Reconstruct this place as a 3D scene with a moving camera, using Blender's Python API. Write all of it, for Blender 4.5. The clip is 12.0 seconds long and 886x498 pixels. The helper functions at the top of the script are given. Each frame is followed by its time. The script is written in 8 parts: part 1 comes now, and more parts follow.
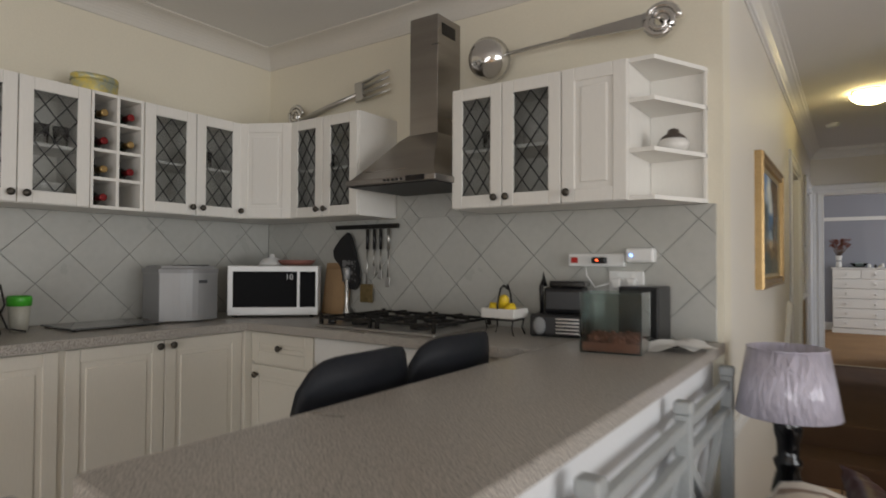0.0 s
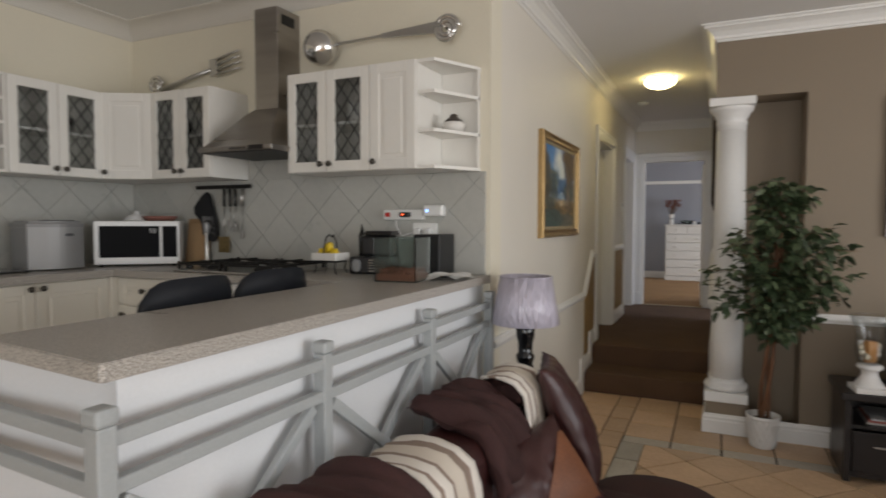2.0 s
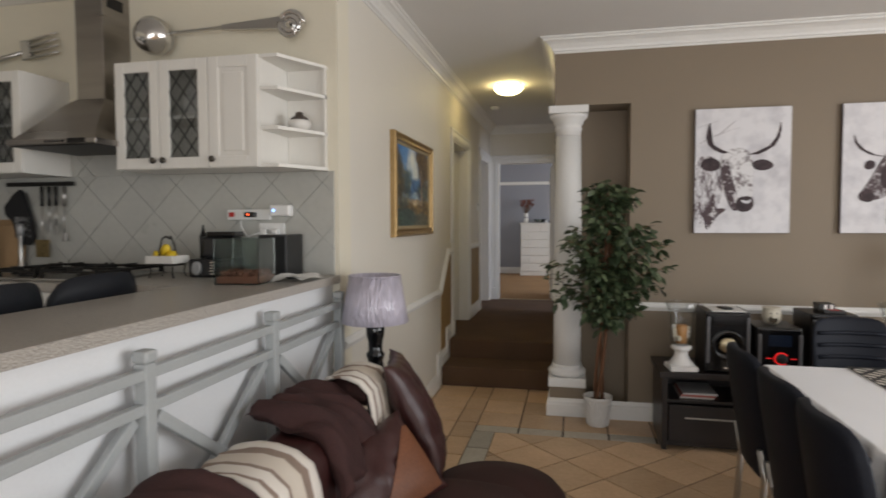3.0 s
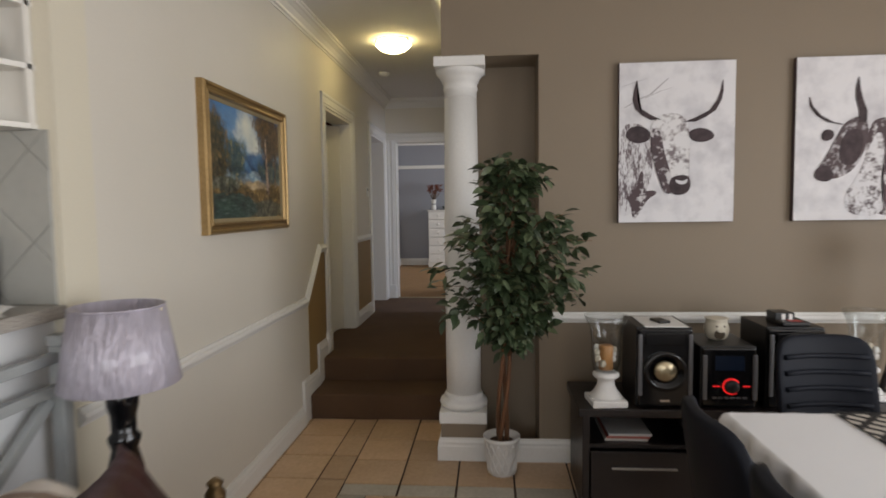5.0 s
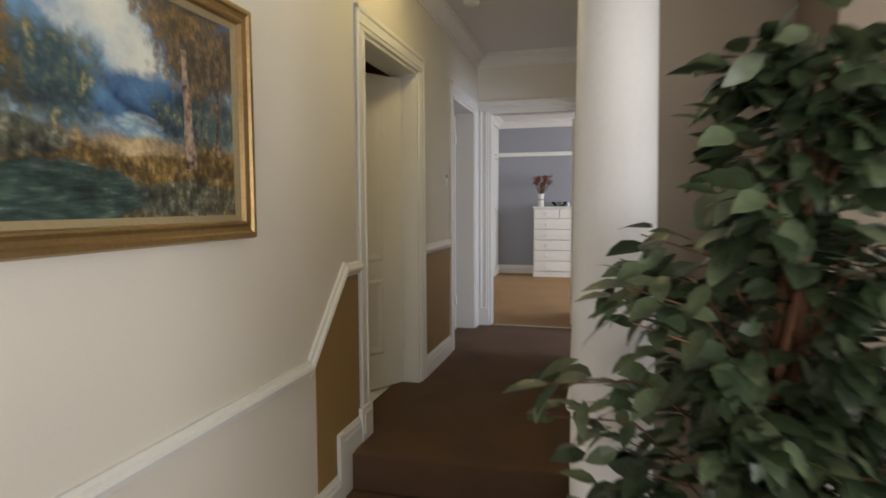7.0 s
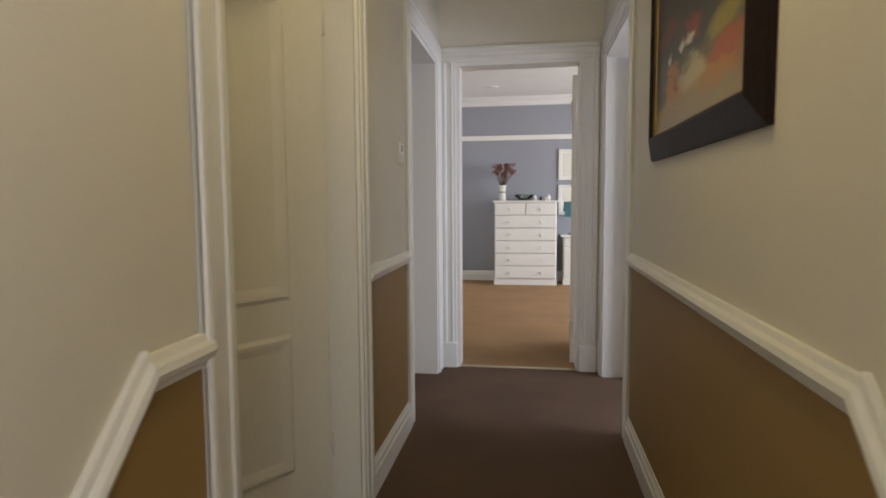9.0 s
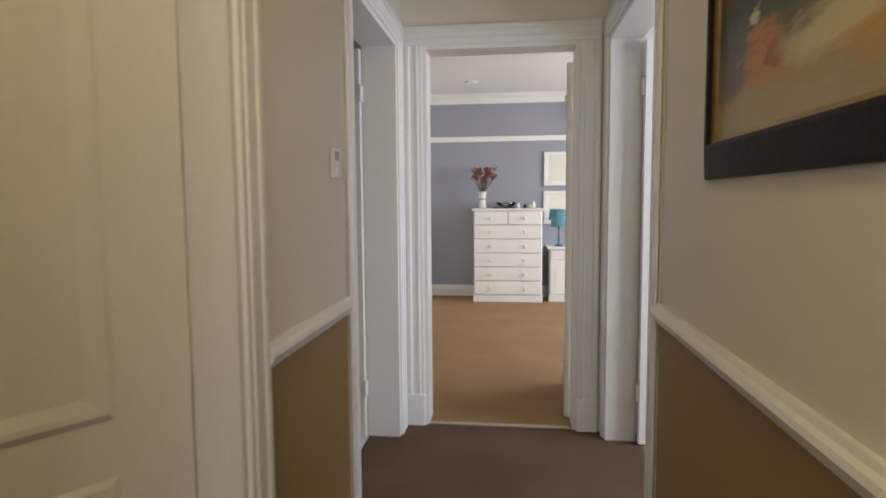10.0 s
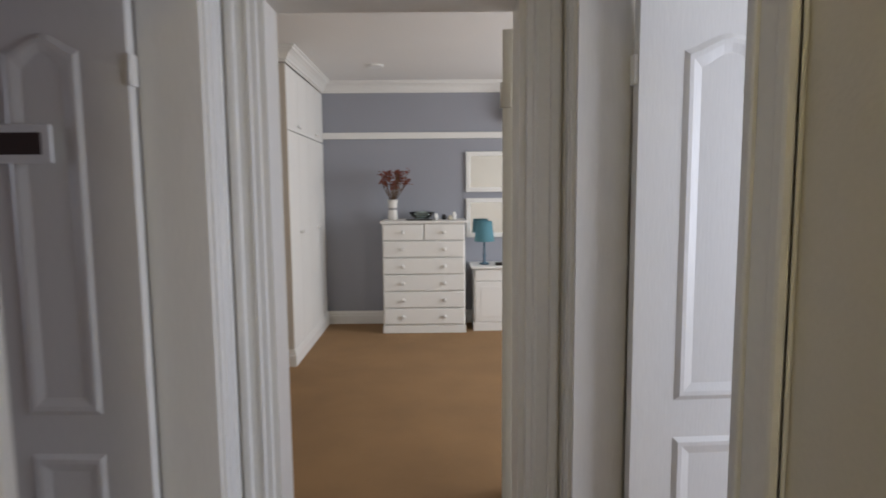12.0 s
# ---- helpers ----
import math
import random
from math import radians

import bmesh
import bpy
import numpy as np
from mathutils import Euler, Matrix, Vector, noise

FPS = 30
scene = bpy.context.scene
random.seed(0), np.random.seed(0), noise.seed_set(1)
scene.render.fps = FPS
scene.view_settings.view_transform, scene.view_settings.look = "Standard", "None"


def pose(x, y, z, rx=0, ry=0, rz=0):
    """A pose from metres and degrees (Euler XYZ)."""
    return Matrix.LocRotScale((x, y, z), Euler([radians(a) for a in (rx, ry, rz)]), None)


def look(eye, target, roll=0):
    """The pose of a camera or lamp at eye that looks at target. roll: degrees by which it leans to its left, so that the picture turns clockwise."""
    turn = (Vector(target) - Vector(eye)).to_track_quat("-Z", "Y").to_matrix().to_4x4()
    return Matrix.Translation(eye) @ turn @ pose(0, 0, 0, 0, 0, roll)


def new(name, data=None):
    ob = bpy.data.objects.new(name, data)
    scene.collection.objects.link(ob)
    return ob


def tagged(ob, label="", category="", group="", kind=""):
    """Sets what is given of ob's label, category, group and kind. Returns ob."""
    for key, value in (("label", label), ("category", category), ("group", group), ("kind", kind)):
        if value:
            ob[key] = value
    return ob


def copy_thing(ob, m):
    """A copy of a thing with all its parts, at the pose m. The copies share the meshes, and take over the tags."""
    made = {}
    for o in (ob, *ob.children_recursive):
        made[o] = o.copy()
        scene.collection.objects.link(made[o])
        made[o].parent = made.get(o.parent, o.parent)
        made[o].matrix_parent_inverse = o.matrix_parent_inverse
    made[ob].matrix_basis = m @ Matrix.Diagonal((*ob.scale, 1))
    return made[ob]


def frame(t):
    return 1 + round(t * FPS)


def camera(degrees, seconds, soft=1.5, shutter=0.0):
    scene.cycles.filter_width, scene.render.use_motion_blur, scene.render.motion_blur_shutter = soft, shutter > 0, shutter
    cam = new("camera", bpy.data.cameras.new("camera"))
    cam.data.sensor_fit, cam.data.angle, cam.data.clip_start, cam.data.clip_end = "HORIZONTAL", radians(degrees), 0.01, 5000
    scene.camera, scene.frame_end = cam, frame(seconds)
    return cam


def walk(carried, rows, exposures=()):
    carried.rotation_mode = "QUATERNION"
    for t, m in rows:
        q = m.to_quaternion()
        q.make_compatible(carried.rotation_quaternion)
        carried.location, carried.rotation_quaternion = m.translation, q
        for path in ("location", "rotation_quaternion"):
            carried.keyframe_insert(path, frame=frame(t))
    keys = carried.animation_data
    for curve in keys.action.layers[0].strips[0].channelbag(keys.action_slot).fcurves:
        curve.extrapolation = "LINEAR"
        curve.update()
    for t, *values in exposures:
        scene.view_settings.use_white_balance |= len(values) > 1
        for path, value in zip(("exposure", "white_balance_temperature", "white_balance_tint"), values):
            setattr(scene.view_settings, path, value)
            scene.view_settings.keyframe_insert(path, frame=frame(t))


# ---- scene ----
cam = camera(73.8, 12.0, soft=1.7, shutter=0.5)
PATH = [
    (0, (0.405, 0.28, 1.515), (-0.736, 1.922, 1.558), 0.3),
    (0.5, (0.665, 0.097, 1.478), (-0.468, 1.746, 1.466), 0.3),
    (1, (0.895, -0.025, 1.465), (-0.225, 1.631, 1.403), 0.2),
    (1.5, (1.0, -0.092, 1.473), (-0.039, 1.616, 1.39), 0.2),
    (2, (1.065, -0.11, 1.483), (0.219, 1.7, 1.393), 0.1),
    (2.5, (1.128, -0.119, 1.489), (0.493, 1.776, 1.396), -0.1),
    (3, (1.166, -0.097, 1.485), (0.738, 1.854, 1.392), -0.2),
    (3.5, (1.227, -0.051, 1.488), (0.982, 1.932, 1.393), -0.3),
    (3.7, (1.253, -0.012, 1.483), (1.061, 1.976, 1.388), -0.5),
    (5.3, (1.304, 1.385, 1.495), (1.142, 3.373, 1.351), -0.8),
    (5.5, (1.291, 1.608, 1.483), (1.111, 3.595, 1.341), -0.6),
    (6, (1.282, 2.08, 1.485), (1.037, 4.06, 1.34), -0.6),
    (6.5, (1.2, 2.572, 1.492), (0.809, 4.527, 1.344), -0.3),
    (7, (1.093, 3.0, 1.482), (0.584, 4.929, 1.334), -0.3),
    (7.2, (1.037, 3.167, 1.471), (0.519, 5.093, 1.319), -0.2),
    (8.8, (0.62, 4.445, 1.461), (0.297, 6.412, 1.303), 0.2),
    (9, (0.591, 4.591, 1.46), (0.294, 6.562, 1.296), -0.4),
    (9.5, (0.559, 4.966, 1.503), (0.31, 6.944, 1.337), -0.5),
    (10, (0.569, 5.371, 1.551), (0.334, 7.35, 1.387), -0.4),
    (10.5, (0.578, 5.69, 1.638), (0.357, 7.671, 1.473), -0.4),
    (11, (0.6, 5.98, 1.751), (0.401, 7.962, 1.577), -0.4),
    (11.5, (0.623, 6.326, 1.763), (0.486, 8.312, 1.579), -0.5),
    (12, (0.624, 6.615, 1.753), (0.649, 8.604, 1.551), -0.5),
]
walk(cam, [(t, look(eye, target, roll)) for t, eye, target, roll in PATH],
     exposures=[(0.0, -0.2), (3.5, -0.15), (5.5, -0.18), (6.3, -0.03), (7.0, 0.32), (9.0, 0.54), (9.5, 0.60), (10.0, 0.70), (10.6, 0.68), (11.0, 0.56), (11.5, 0.32), (12.0, 0.15)])
# ---- light, sky and exposure ----
world = bpy.data.worlds.new("sky")
scene.world = world
world.use_nodes = True
wn = world.node_tree.nodes
sky = wn.new("ShaderNodeTexSky")
sky.sky_type = "NISHITA"
sky.sun_disc = False
sky.sun_elevation = radians(48)
sky.sun_rotation = radians(200)
world.node_tree.links.new(sky.outputs[0], wn["Background"].inputs[0])
wn["Background"].inputs[1].default_value = 0.1


def area_light(name, place, target, width, height, watts, colour):
    """A rectangular lamp: the sky's light standing in a window opening, or an added fill."""
    lamp = bpy.data.lights.new(name, "AREA")
    lamp.shape, lamp.size, lamp.size_y, lamp.energy, lamp.color = "RECTANGLE", width, height, watts, colour
    ob = new(name, lamp)
    ob.matrix_world = look(place, target)
    return ob


DAY = (0.98, 0.98, 1.0)
area_light("window_light_lounge", (1.9, -3.93, 1.35), (2.1, 0.0, 1.35), 4.0, 2.1, 100, DAY)
area_light("window_light_side", (5.13, 0.9, 1.4), (0.0, 0.9, 1.4), 3.6, 1.9, 140, DAY)
area_light("window_light_bedroom", (3.53, 10.7, 1.75), (0.0, 10.7, 1.6), 2.2, 1.4, 72, (0.92, 0.94, 1.0))
area_light("window_light_right_room", (3.52, 7.25, 1.8), (1.1, 8.4, 1.4), 1.0, 1.3, 48, (0.76, 0.82, 1.0))
# added fill lamp inside the left room, whose walls have no window
area_light("fill_light_left_room", (-2.6, 7.9, 1.9), (0.0, 7.6, 1.6), 0.9, 0.9, 8, (0.75, 0.82, 1.0))


# ---- materials ----
def link(nt, a, b):
    nt.links.new(a, b)


def paint(name, col, rough=0.5, metal=0.0, var=0.06, big=1.6, fine=90.0, bump=0.05, col2=None, stretch=(1, 1, 1), depth=0.004, coat=0.0, contrast=(0.35, 0.65), rvar=0.08):
    """A surface with colour variation at two scales and a fine relief."""
    m = bpy.data.materials.new(name)
    m.use_nodes = True
    nt = m.node_tree
    b = nt.nodes["Principled BSDF"]
    tc = nt.nodes.new("ShaderNodeTexCoord")
    mp = nt.nodes.new("ShaderNodeMapping")
    mp.inputs["Scale"].default_value = stretch
    link(nt, tc.outputs["Object"], mp.inputs[0])
    n1 = nt.nodes.new("ShaderNodeTexNoise")
    n1.inputs["Scale"].default_value, n1.inputs["Detail"].default_value = big, 5
    n2 = nt.nodes.new("ShaderNodeTexNoise")
    n2.inputs["Scale"].default_value, n2.inputs["Detail"].default_value = fine, 3
    link(nt, mp.outputs[0], n1.inputs["Vector"])
    link(nt, mp.outputs[0], n2.inputs["Vector"])
    add = nt.nodes.new("ShaderNodeMath")
    add.operation = "MULTIPLY_ADD"
    add.inputs[1].default_value = 0.45
    link(nt, n2.outputs[0], add.inputs[0])
    sc = nt.nodes.new("ShaderNodeMath")
    sc.operation = "MULTIPLY"
    sc.inputs[1].default_value = 0.55
    link(nt, n1.outputs[0], sc.inputs[0])
    link(nt, sc.outputs[0], add.inputs[2])
    ramp = nt.nodes.new("ShaderNodeValToRGB")
    ramp.color_ramp.elements[0].position, ramp.color_ramp.elements[1].position = contrast
    lo = col2 if col2 else tuple(c * (1 - 2 * var) for c in col)
    ramp.color_ramp.elements[0].color = (*lo, 1)
    ramp.color_ramp.elements[1].color = (*col, 1)
    link(nt, add.outputs[0], ramp.inputs[0])
    link(nt, ramp.outputs[0], b.inputs["Base Color"])
    rr = nt.nodes.new("ShaderNodeMapRange")
    rr.inputs["To Min"].default_value, rr.inputs["To Max"].default_value = max(0.02, rough - rvar), min(1.0, rough + rvar)
    link(nt, n1.outputs[0], rr.inputs[0])
    link(nt, rr.outputs[0], b.inputs["Roughness"])
    b.inputs["Metallic"].default_value = metal
    b.inputs["Coat Weight"].default_value = coat
    if bump:
        bp = nt.nodes.new("ShaderNodeBump")
        bp.inputs["Strength"].default_value, bp.inputs["Distance"].default_value = bump, depth
        link(nt, n2.outputs[0], bp.inputs["Height"])
        link(nt, bp.outputs[0], b.inputs["Normal"])
    return m


def glass(name, col=(1, 1, 1), rough=0.02, alpha=None):
    m = bpy.data.materials.new(name)
    m.use_nodes = True
    b = m.node_tree.nodes["Principled BSDF"]
    b.inputs["Base Color"].default_value = (*col, 1)
    b.inputs["Roughness"].default_value = rough
    b.inputs["Transmission Weight"].default_value = 1.0
    b.inputs["IOR"].default_value = 1.45
    return m


def glow(name, col, strength):
    m = bpy.data.materials.new(name)
    m.use_nodes = True
    b = m.node_tree.nodes["Principled BSDF"]
    b.inputs["Base Color"].default_value = (*col, 1)
    b.inputs["Emission Color"].default_value = (*col, 1)
    b.inputs["Emission Strength"].default_value = strength
    return m


WHITE_WALL = paint("cream_wall_paint", (0.74, 0.70, 0.62), 0.55, var=0.03, fine=140, bump=0.12)
CREAM_WALL = paint("cream_kitchen_paint", (0.76, 0.71, 0.58), 0.6, var=0.03, fine=140, bump=0.12)
TAUPE_WALL = paint("taupe_wall_paint", (0.235, 0.185, 0.13), 0.6, var=0.04, fine=140, bump=0.12)
TAN_WALL = paint("tan_dado_paint", (0.33, 0.21, 0.075), 0.6, var=0.05, fine=140, bump=0.12)
GREY_WALL = paint("grey_blue_wall_paint", (0.31, 0.32, 0.36), 0.6, var=0.03, fine=140, bump=0.12)
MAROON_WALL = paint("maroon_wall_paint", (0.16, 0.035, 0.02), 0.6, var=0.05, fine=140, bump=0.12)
CEILING = paint("white_ceiling_paint", (0.76, 0.75, 0.73), 0.8, var=0.02, fine=110, bump=0.15)
GLOSS_WHITE = paint("white_gloss_paint", (0.80, 0.79, 0.76), 0.35, var=0.03, fine=60, bump=0.06)
DOOR_WHITE = paint("white_door_paint", (0.78, 0.76, 0.71), 0.4, var=0.03, fine=160, bump=0.1, stretch=(1, 1, 0.12))
CARPET = paint("brown_carpet", (0.135, 0.075, 0.04), 0.95, var=0.18, big=3, fine=420, bump=0.7, depth=0.006)
TAN_CARPET = paint("tan_carpet", (0.345, 0.20, 0.09), 0.95, var=0.12, big=2.5, fine=420, bump=0.7, depth=0.006)
GROUT = paint("dark_grout", (0.065, 0.042, 0.03), 0.9, var=0.12, fine=200, bump=0.3)


def part(name, bm, material, parent=None, label=""):
    me = bpy.data.meshes.new(name)
    bm.normal_update()
    bm.to_mesh(me)
    bm.free()
    if isinstance(material, (list, tuple)):
        for m in material:
            me.materials.append(m)
    else:
        me.materials.append(material)
    ob = new(name, me)
    if parent is not None:
        ob.parent = parent
    if label:
        tagged(ob, label)
    return ob


def thing(name, m, label, category, group=""):
    ob = new(name)
    ob.empty_display_size = 0.1
    ob.matrix_basis = m if isinstance(m, Matrix) else Matrix.Translation(m)
    return tagged(ob, label, category, group)


def structure(name, bm, material, label=""):
    return tagged(part(name, bm, material), label, kind="structure")


def box(bm, x0, x1, y0, y1, z0, z1, bevel=0.0, seg=2, m=None):
    """An axis-parallel block, with rounded edges if bevel is given."""
    if x1 < x0:
        x0, x1 = x1, x0
    if y1 < y0:
        y0, y1 = y1, y0
    if z1 < z0:
        z0, z1 = z1, z0
    r = bmesh.ops.create_cube(bm, size=1.0)
    vs = r["verts"]
    for v in vs:
        v.co = Vector((x0 + (v.co.x + 0.5) * (x1 - x0), y0 + (v.co.y + 0.5) * (y1 - y0), z0 + (v.co.z + 0.5) * (z1 - z0)))
    if bevel:
        es = list({e for v in vs for e in v.link_edges})
        r2 = bmesh.ops.bevel(bm, geom=es, offset=min(bevel, 0.45 * min(x1 - x0, y1 - y0, z1 - z0)), segments=seg, affect="EDGES", profile=0.5)
        vs = list({v for f in r2["faces"] for v in f.verts} | {v for v in vs if v.is_valid})
    if m is not None:
        bmesh.ops.transform(bm, matrix=m, verts=vs)
    return vs


def B(*a, **k):
    bm = bmesh.new()
    box(bm, *a, **k)
    return bm


def lathe(bm, prof, seg=24, centre=(0, 0, 0), m=None, cap=True):
    """A turned body from (radius, height) pairs."""
    rings = []
    for r, z in prof:
        rings.append([bm.verts.new((centre[0] + r * math.cos(2 * math.pi * i / seg), centre[1] + r * math.sin(2 * math.pi * i / seg), centre[2] + z)) for i in range(seg)])
    for a, b in zip(rings, rings[1:]):
        for i in range(seg):
            f = bm.faces.new((a[i], a[(i + 1) % seg], b[(i + 1) % seg], b[i]))
            f.smooth = True
    if cap:
        bm.faces.new(rings[0][::-1])
        bm.faces.new(rings[-1])
    if m is not None:
        bmesh.ops.transform(bm, matrix=m, verts=[v for r in rings for v in r])
    return [v for r in rings for v in r]


def L(prof, **k):
    bm = bmesh.new()
    lathe(bm, prof, **k)
    return bm


def tube(bm, pts, r, seg=8, r1=None, cap=True):
    """A round bar along a line of points, tapering from r to r1."""
    pts = [Vector(p) for p in pts]
    r1 = r if r1 is None else r1
    rings = []
    for i, p in enumerate(pts):
        d = (pts[min(i + 1, len(pts) - 1)] - pts[max(i - 1, 0)]).normalized()
        up = Vector((0, 0, 1)) if abs(d.z) < 0.9 else Vector((1, 0, 0))
        a = d.cross(up).normalized()
        b = d.cross(a).normalized()
        rr = r + (r1 - r) * i / max(1, len(pts) - 1)
        rings.append([bm.verts.new(p + rr * (a * math.cos(2 * math.pi * j / seg) + b * math.sin(2 * math.pi * j / seg))) for j in range(seg)])
    for u, v in zip(rings, rings[1:]):
        for j in range(seg):
            f = bm.faces.new((u[j], u[(j + 1) % seg], v[(j + 1) % seg], v[j]))
            f.smooth = True
    if cap:
        bm.faces.new(rings[0][::-1])
        bm.faces.new(rings[-1])
    bmesh.ops.recalc_face_normals(bm, faces=list({f for r_ in rings for v in r_ for f in v.link_faces}))


def T(pts, r, **k):
    bm = bmesh.new()
    tube(bm, pts, r, **k)
    return bm


def moulding(bm, p0, p1, out, prof, m0=0.0, m1=0.0):
    """A strip with the section prof (out, up) from p0 to p1; m0 and m1 mitre its ends."""
    p0, p1, out = Vector(p0), Vector(p1), Vector(out)
    along = (p1 - p0).normalized()
    flat = Vector((along.x, along.y, 0)).normalized()
    a = [bm.verts.new(p0 + out * d + Vector((0, 0, u)) + flat * (m0 * d)) for d, u in prof]
    b = [bm.verts.new(p1 + out * d + Vector((0, 0, u)) - flat * (m1 * d)) for d, u in prof]
    n = len(prof)
    fs = [bm.faces.new((a[i], a[(i + 1) % n], b[(i + 1) % n], b[i])) for i in range(n)]
    fs += [bm.faces.new(a[::-1]), bm.faces.new(b)]
    bmesh.ops.recalc_face_normals(bm, faces=fs)


def prism(bm, pts, z0, z1):
    """An upright body over the outline pts."""
    a = [bm.verts.new((x, y, z0)) for x, y in pts]
    b = [bm.verts.new((x, y, z1)) for x, y in pts]
    n = len(pts)
    fs = [bm.faces.new((a[i], a[(i + 1) % n], b[(i + 1) % n], b[i])) for i in range(n)]
    fs += [bm.faces.new(a[::-1]), bm.faces.new(b)]
    bmesh.ops.recalc_face_normals(bm, faces=fs)


CORNICE = [(0, 0), (0.008, 0), (0.008, 0.014), (0.02, 0.02), (0.024, 0.035), (0.045, 0.062), (0.07, 0.078), (0.084, 0.082), (0.084, 0.096), (0.1, 0.1), (0.1, 0.11), (0, 0.11)]
COVE = [(0, 0), (0.006, 0.0), (0.008, 0.006)] + [(0.1 - 0.092 * math.cos(radians(a)), 0.006 + 0.094 * math.sin(radians(a))) for a in range(10, 81, 10)] + [(0.094, 0.102), (0.1, 0.104), (0.1, 0.11), (0, 0.11)]
DADO = [(0, 0), (0.012, 0), (0.016, 0.012), (0.026, 0.018), (0.03, 0.03), (0.026, 0.042), (0.016, 0.048), (0.012, 0.06), (0, 0.06)]
SKIRT = [(0, 0), (0.02, 0), (0.02, 0.085), (0.015, 0.095), (0.016, 0.11), (0.01, 0.122), (0.008, 0.135), (0, 0.135)]


def strip(name, p0, p1, out, prof, material, m0=0.0, m1=0.0, label=""):
    bm = bmesh.new()
    moulding(bm, p0, p1, out, prof, m0, m1)
    return structure(name, bm, material, label)


# ---- structure ----
UP = 0.356                     # kitchen, passage and bedroom floor
CEIL = 2.84
HOOD_Y = 2.74                 # kitchen wall with the cooker hood
BED_BACK = 12.72             # far bedroom wall
BED_CEIL = 2.835
KIT_X = -2.66                 # kitchen wall with the wine rack
COW_Y = 4.45                  # taupe lounge wall
PASS_X = 1.03                # right wall of the passage
BED_Y = 8.415                  # bedroom door wall

# lounge floor bed, kitchen platform, passage floor with its two steps
structure("floor_lounge", B(-3.4, 5.2, -4.0, 5.12, -0.15, -0.006), GROUT, "grouted floor bed under the terracotta tiles")
structure("floor_kitchen", B(KIT_X, -0.06, 0.50, HOOD_Y, -0.1, UP - 0.006), GROUT, "raised kitchen floor")
bm = bmesh.new()
box(bm, 0.0, PASS_X, 5.09, 5.445, -0.1, UP / 2, 0.014)
box(bm, -0.16, 1.2, 5.445, BED_Y + 0.02, -0.1, UP, 0.014)
structure("floor_passage", bm, CARPET, "two brown carpeted steps up to the passage floor")
structure("floor_bedroom", B(-1.6, 3.6, BED_Y + 0.02, 12.86, -0.1, UP), TAN_CARPET, "tan bedroom carpet")
structure("floor_side_room", B(PASS_X + 0.14, 3.6, 6.6, BED_Y - 0.0, 0.0, UP - 0.004), TAN_CARPET, "tan side room carpet")
structure("floor_left_rooms", B(-3.2, -0.16, 2.95, BED_Y + 0.02, 0.0, UP - 0.004), GLOSS_WHITE, "pale tiled floor of the side rooms")
structure("threshold_strip", B(0.131, 0.889, BED_Y + 0.0, BED_Y + 0.035, UP, UP + 0.007, 0.003), paint("brass_strip", (0.5, 0.42, 0.28), 0.4, 0.6), "worn metal strip between two carpets")

# ceilings
structure("ceiling_lounge", B(-3.4, 5.2, -4.0, COW_Y, CEIL, CEIL + 0.12), CEILING)
structure("ceiling_passage", B(-0.2, 1.2, COW_Y, BED_Y, CEIL, CEIL + 0.12), CEILING)
structure("ceiling_bedroom", B(-1.6, 3.6, BED_Y, 12.86, BED_CEIL, 2.96), CEILING)
structure("ceiling_side_room", B(1.2, 3.6, 6.5, BED_Y, CEIL, 2.96), CEILING)
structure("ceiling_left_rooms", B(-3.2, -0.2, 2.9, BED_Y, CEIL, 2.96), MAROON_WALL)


def wall_x(name, x0, x1, y0, y1, z0, z1, holes, material, label=""):
    """A wall along y with openings (y0, y1, z0, z1)."""
    bm = bmesh.new()
    at = y0
    for a, b, c, d in sorted(holes):
        if a > at:
            box(bm, x0, x1, at, a, z0, z1)
        if c > z0:
            box(bm, x0, x1, a, b, z0, c)
        if d < z1:
            box(bm, x0, x1, a, b, d, z1)
        at = b
    if at < y1:
        box(bm, x0, x1, at, y1, z0, z1)
    return structure(name, bm, material, label)


def wall_y(name, y0, y1, x0, x1, z0, z1, holes, material, label=""):
    bm = bmesh.new()
    at = x0
    for a, b, c, d in sorted(holes):
        if a > at:
            box(bm, at, a, y0, y1, z0, z1)
        if c > z0:
            box(bm, a, b, y0, y1, z0, c)
        if d < z1:
            box(bm, a, b, y0, y1, d, z1)
        at = b
    if at < x1:
        box(bm, at, x1, y0, y1, z0, z1)
    return structure(name, bm, material, label)


D1 = (5.665, 6.54, -0.1, 2.30)
D2 = (7.43, 8.255, -0.1, 2.318)
D3 = (7.37, 8.315, -0.1, 2.325)
D4 = (0.107, 0.898, -0.1, 2.335)
wall_x("wall_passage_left", -0.16, 0.0, HOOD_Y + 0.16, BED_Y, -0.1, CEIL, [D1, D2], WHITE_WALL, "cream painted wall along the steps and passage")
wall_x("wall_passage_right", PASS_X, PASS_X + 0.14, 4.85, BED_Y, -0.1, CEIL, [D3], WHITE_WALL, "cream painted passage wall")
wall_y("wall_bedroom_door", BED_Y, BED_Y + 0.14, -3.2, 3.6, -0.1, 2.96, [D4], WHITE_WALL, "cream wall round the bedroom door")
wall_y("wall_kitchen_hood", HOOD_Y, HOOD_Y + 0.16, KIT_X - 0.16, 0.0, -0.1, CEIL, [], CREAM_WALL, "cream kitchen wall")
wall_x("wall_kitchen_left", KIT_X - 0.16, KIT_X, 0.5, HOOD_Y, -0.1, CEIL, [], CREAM_WALL, "cream kitchen wall")
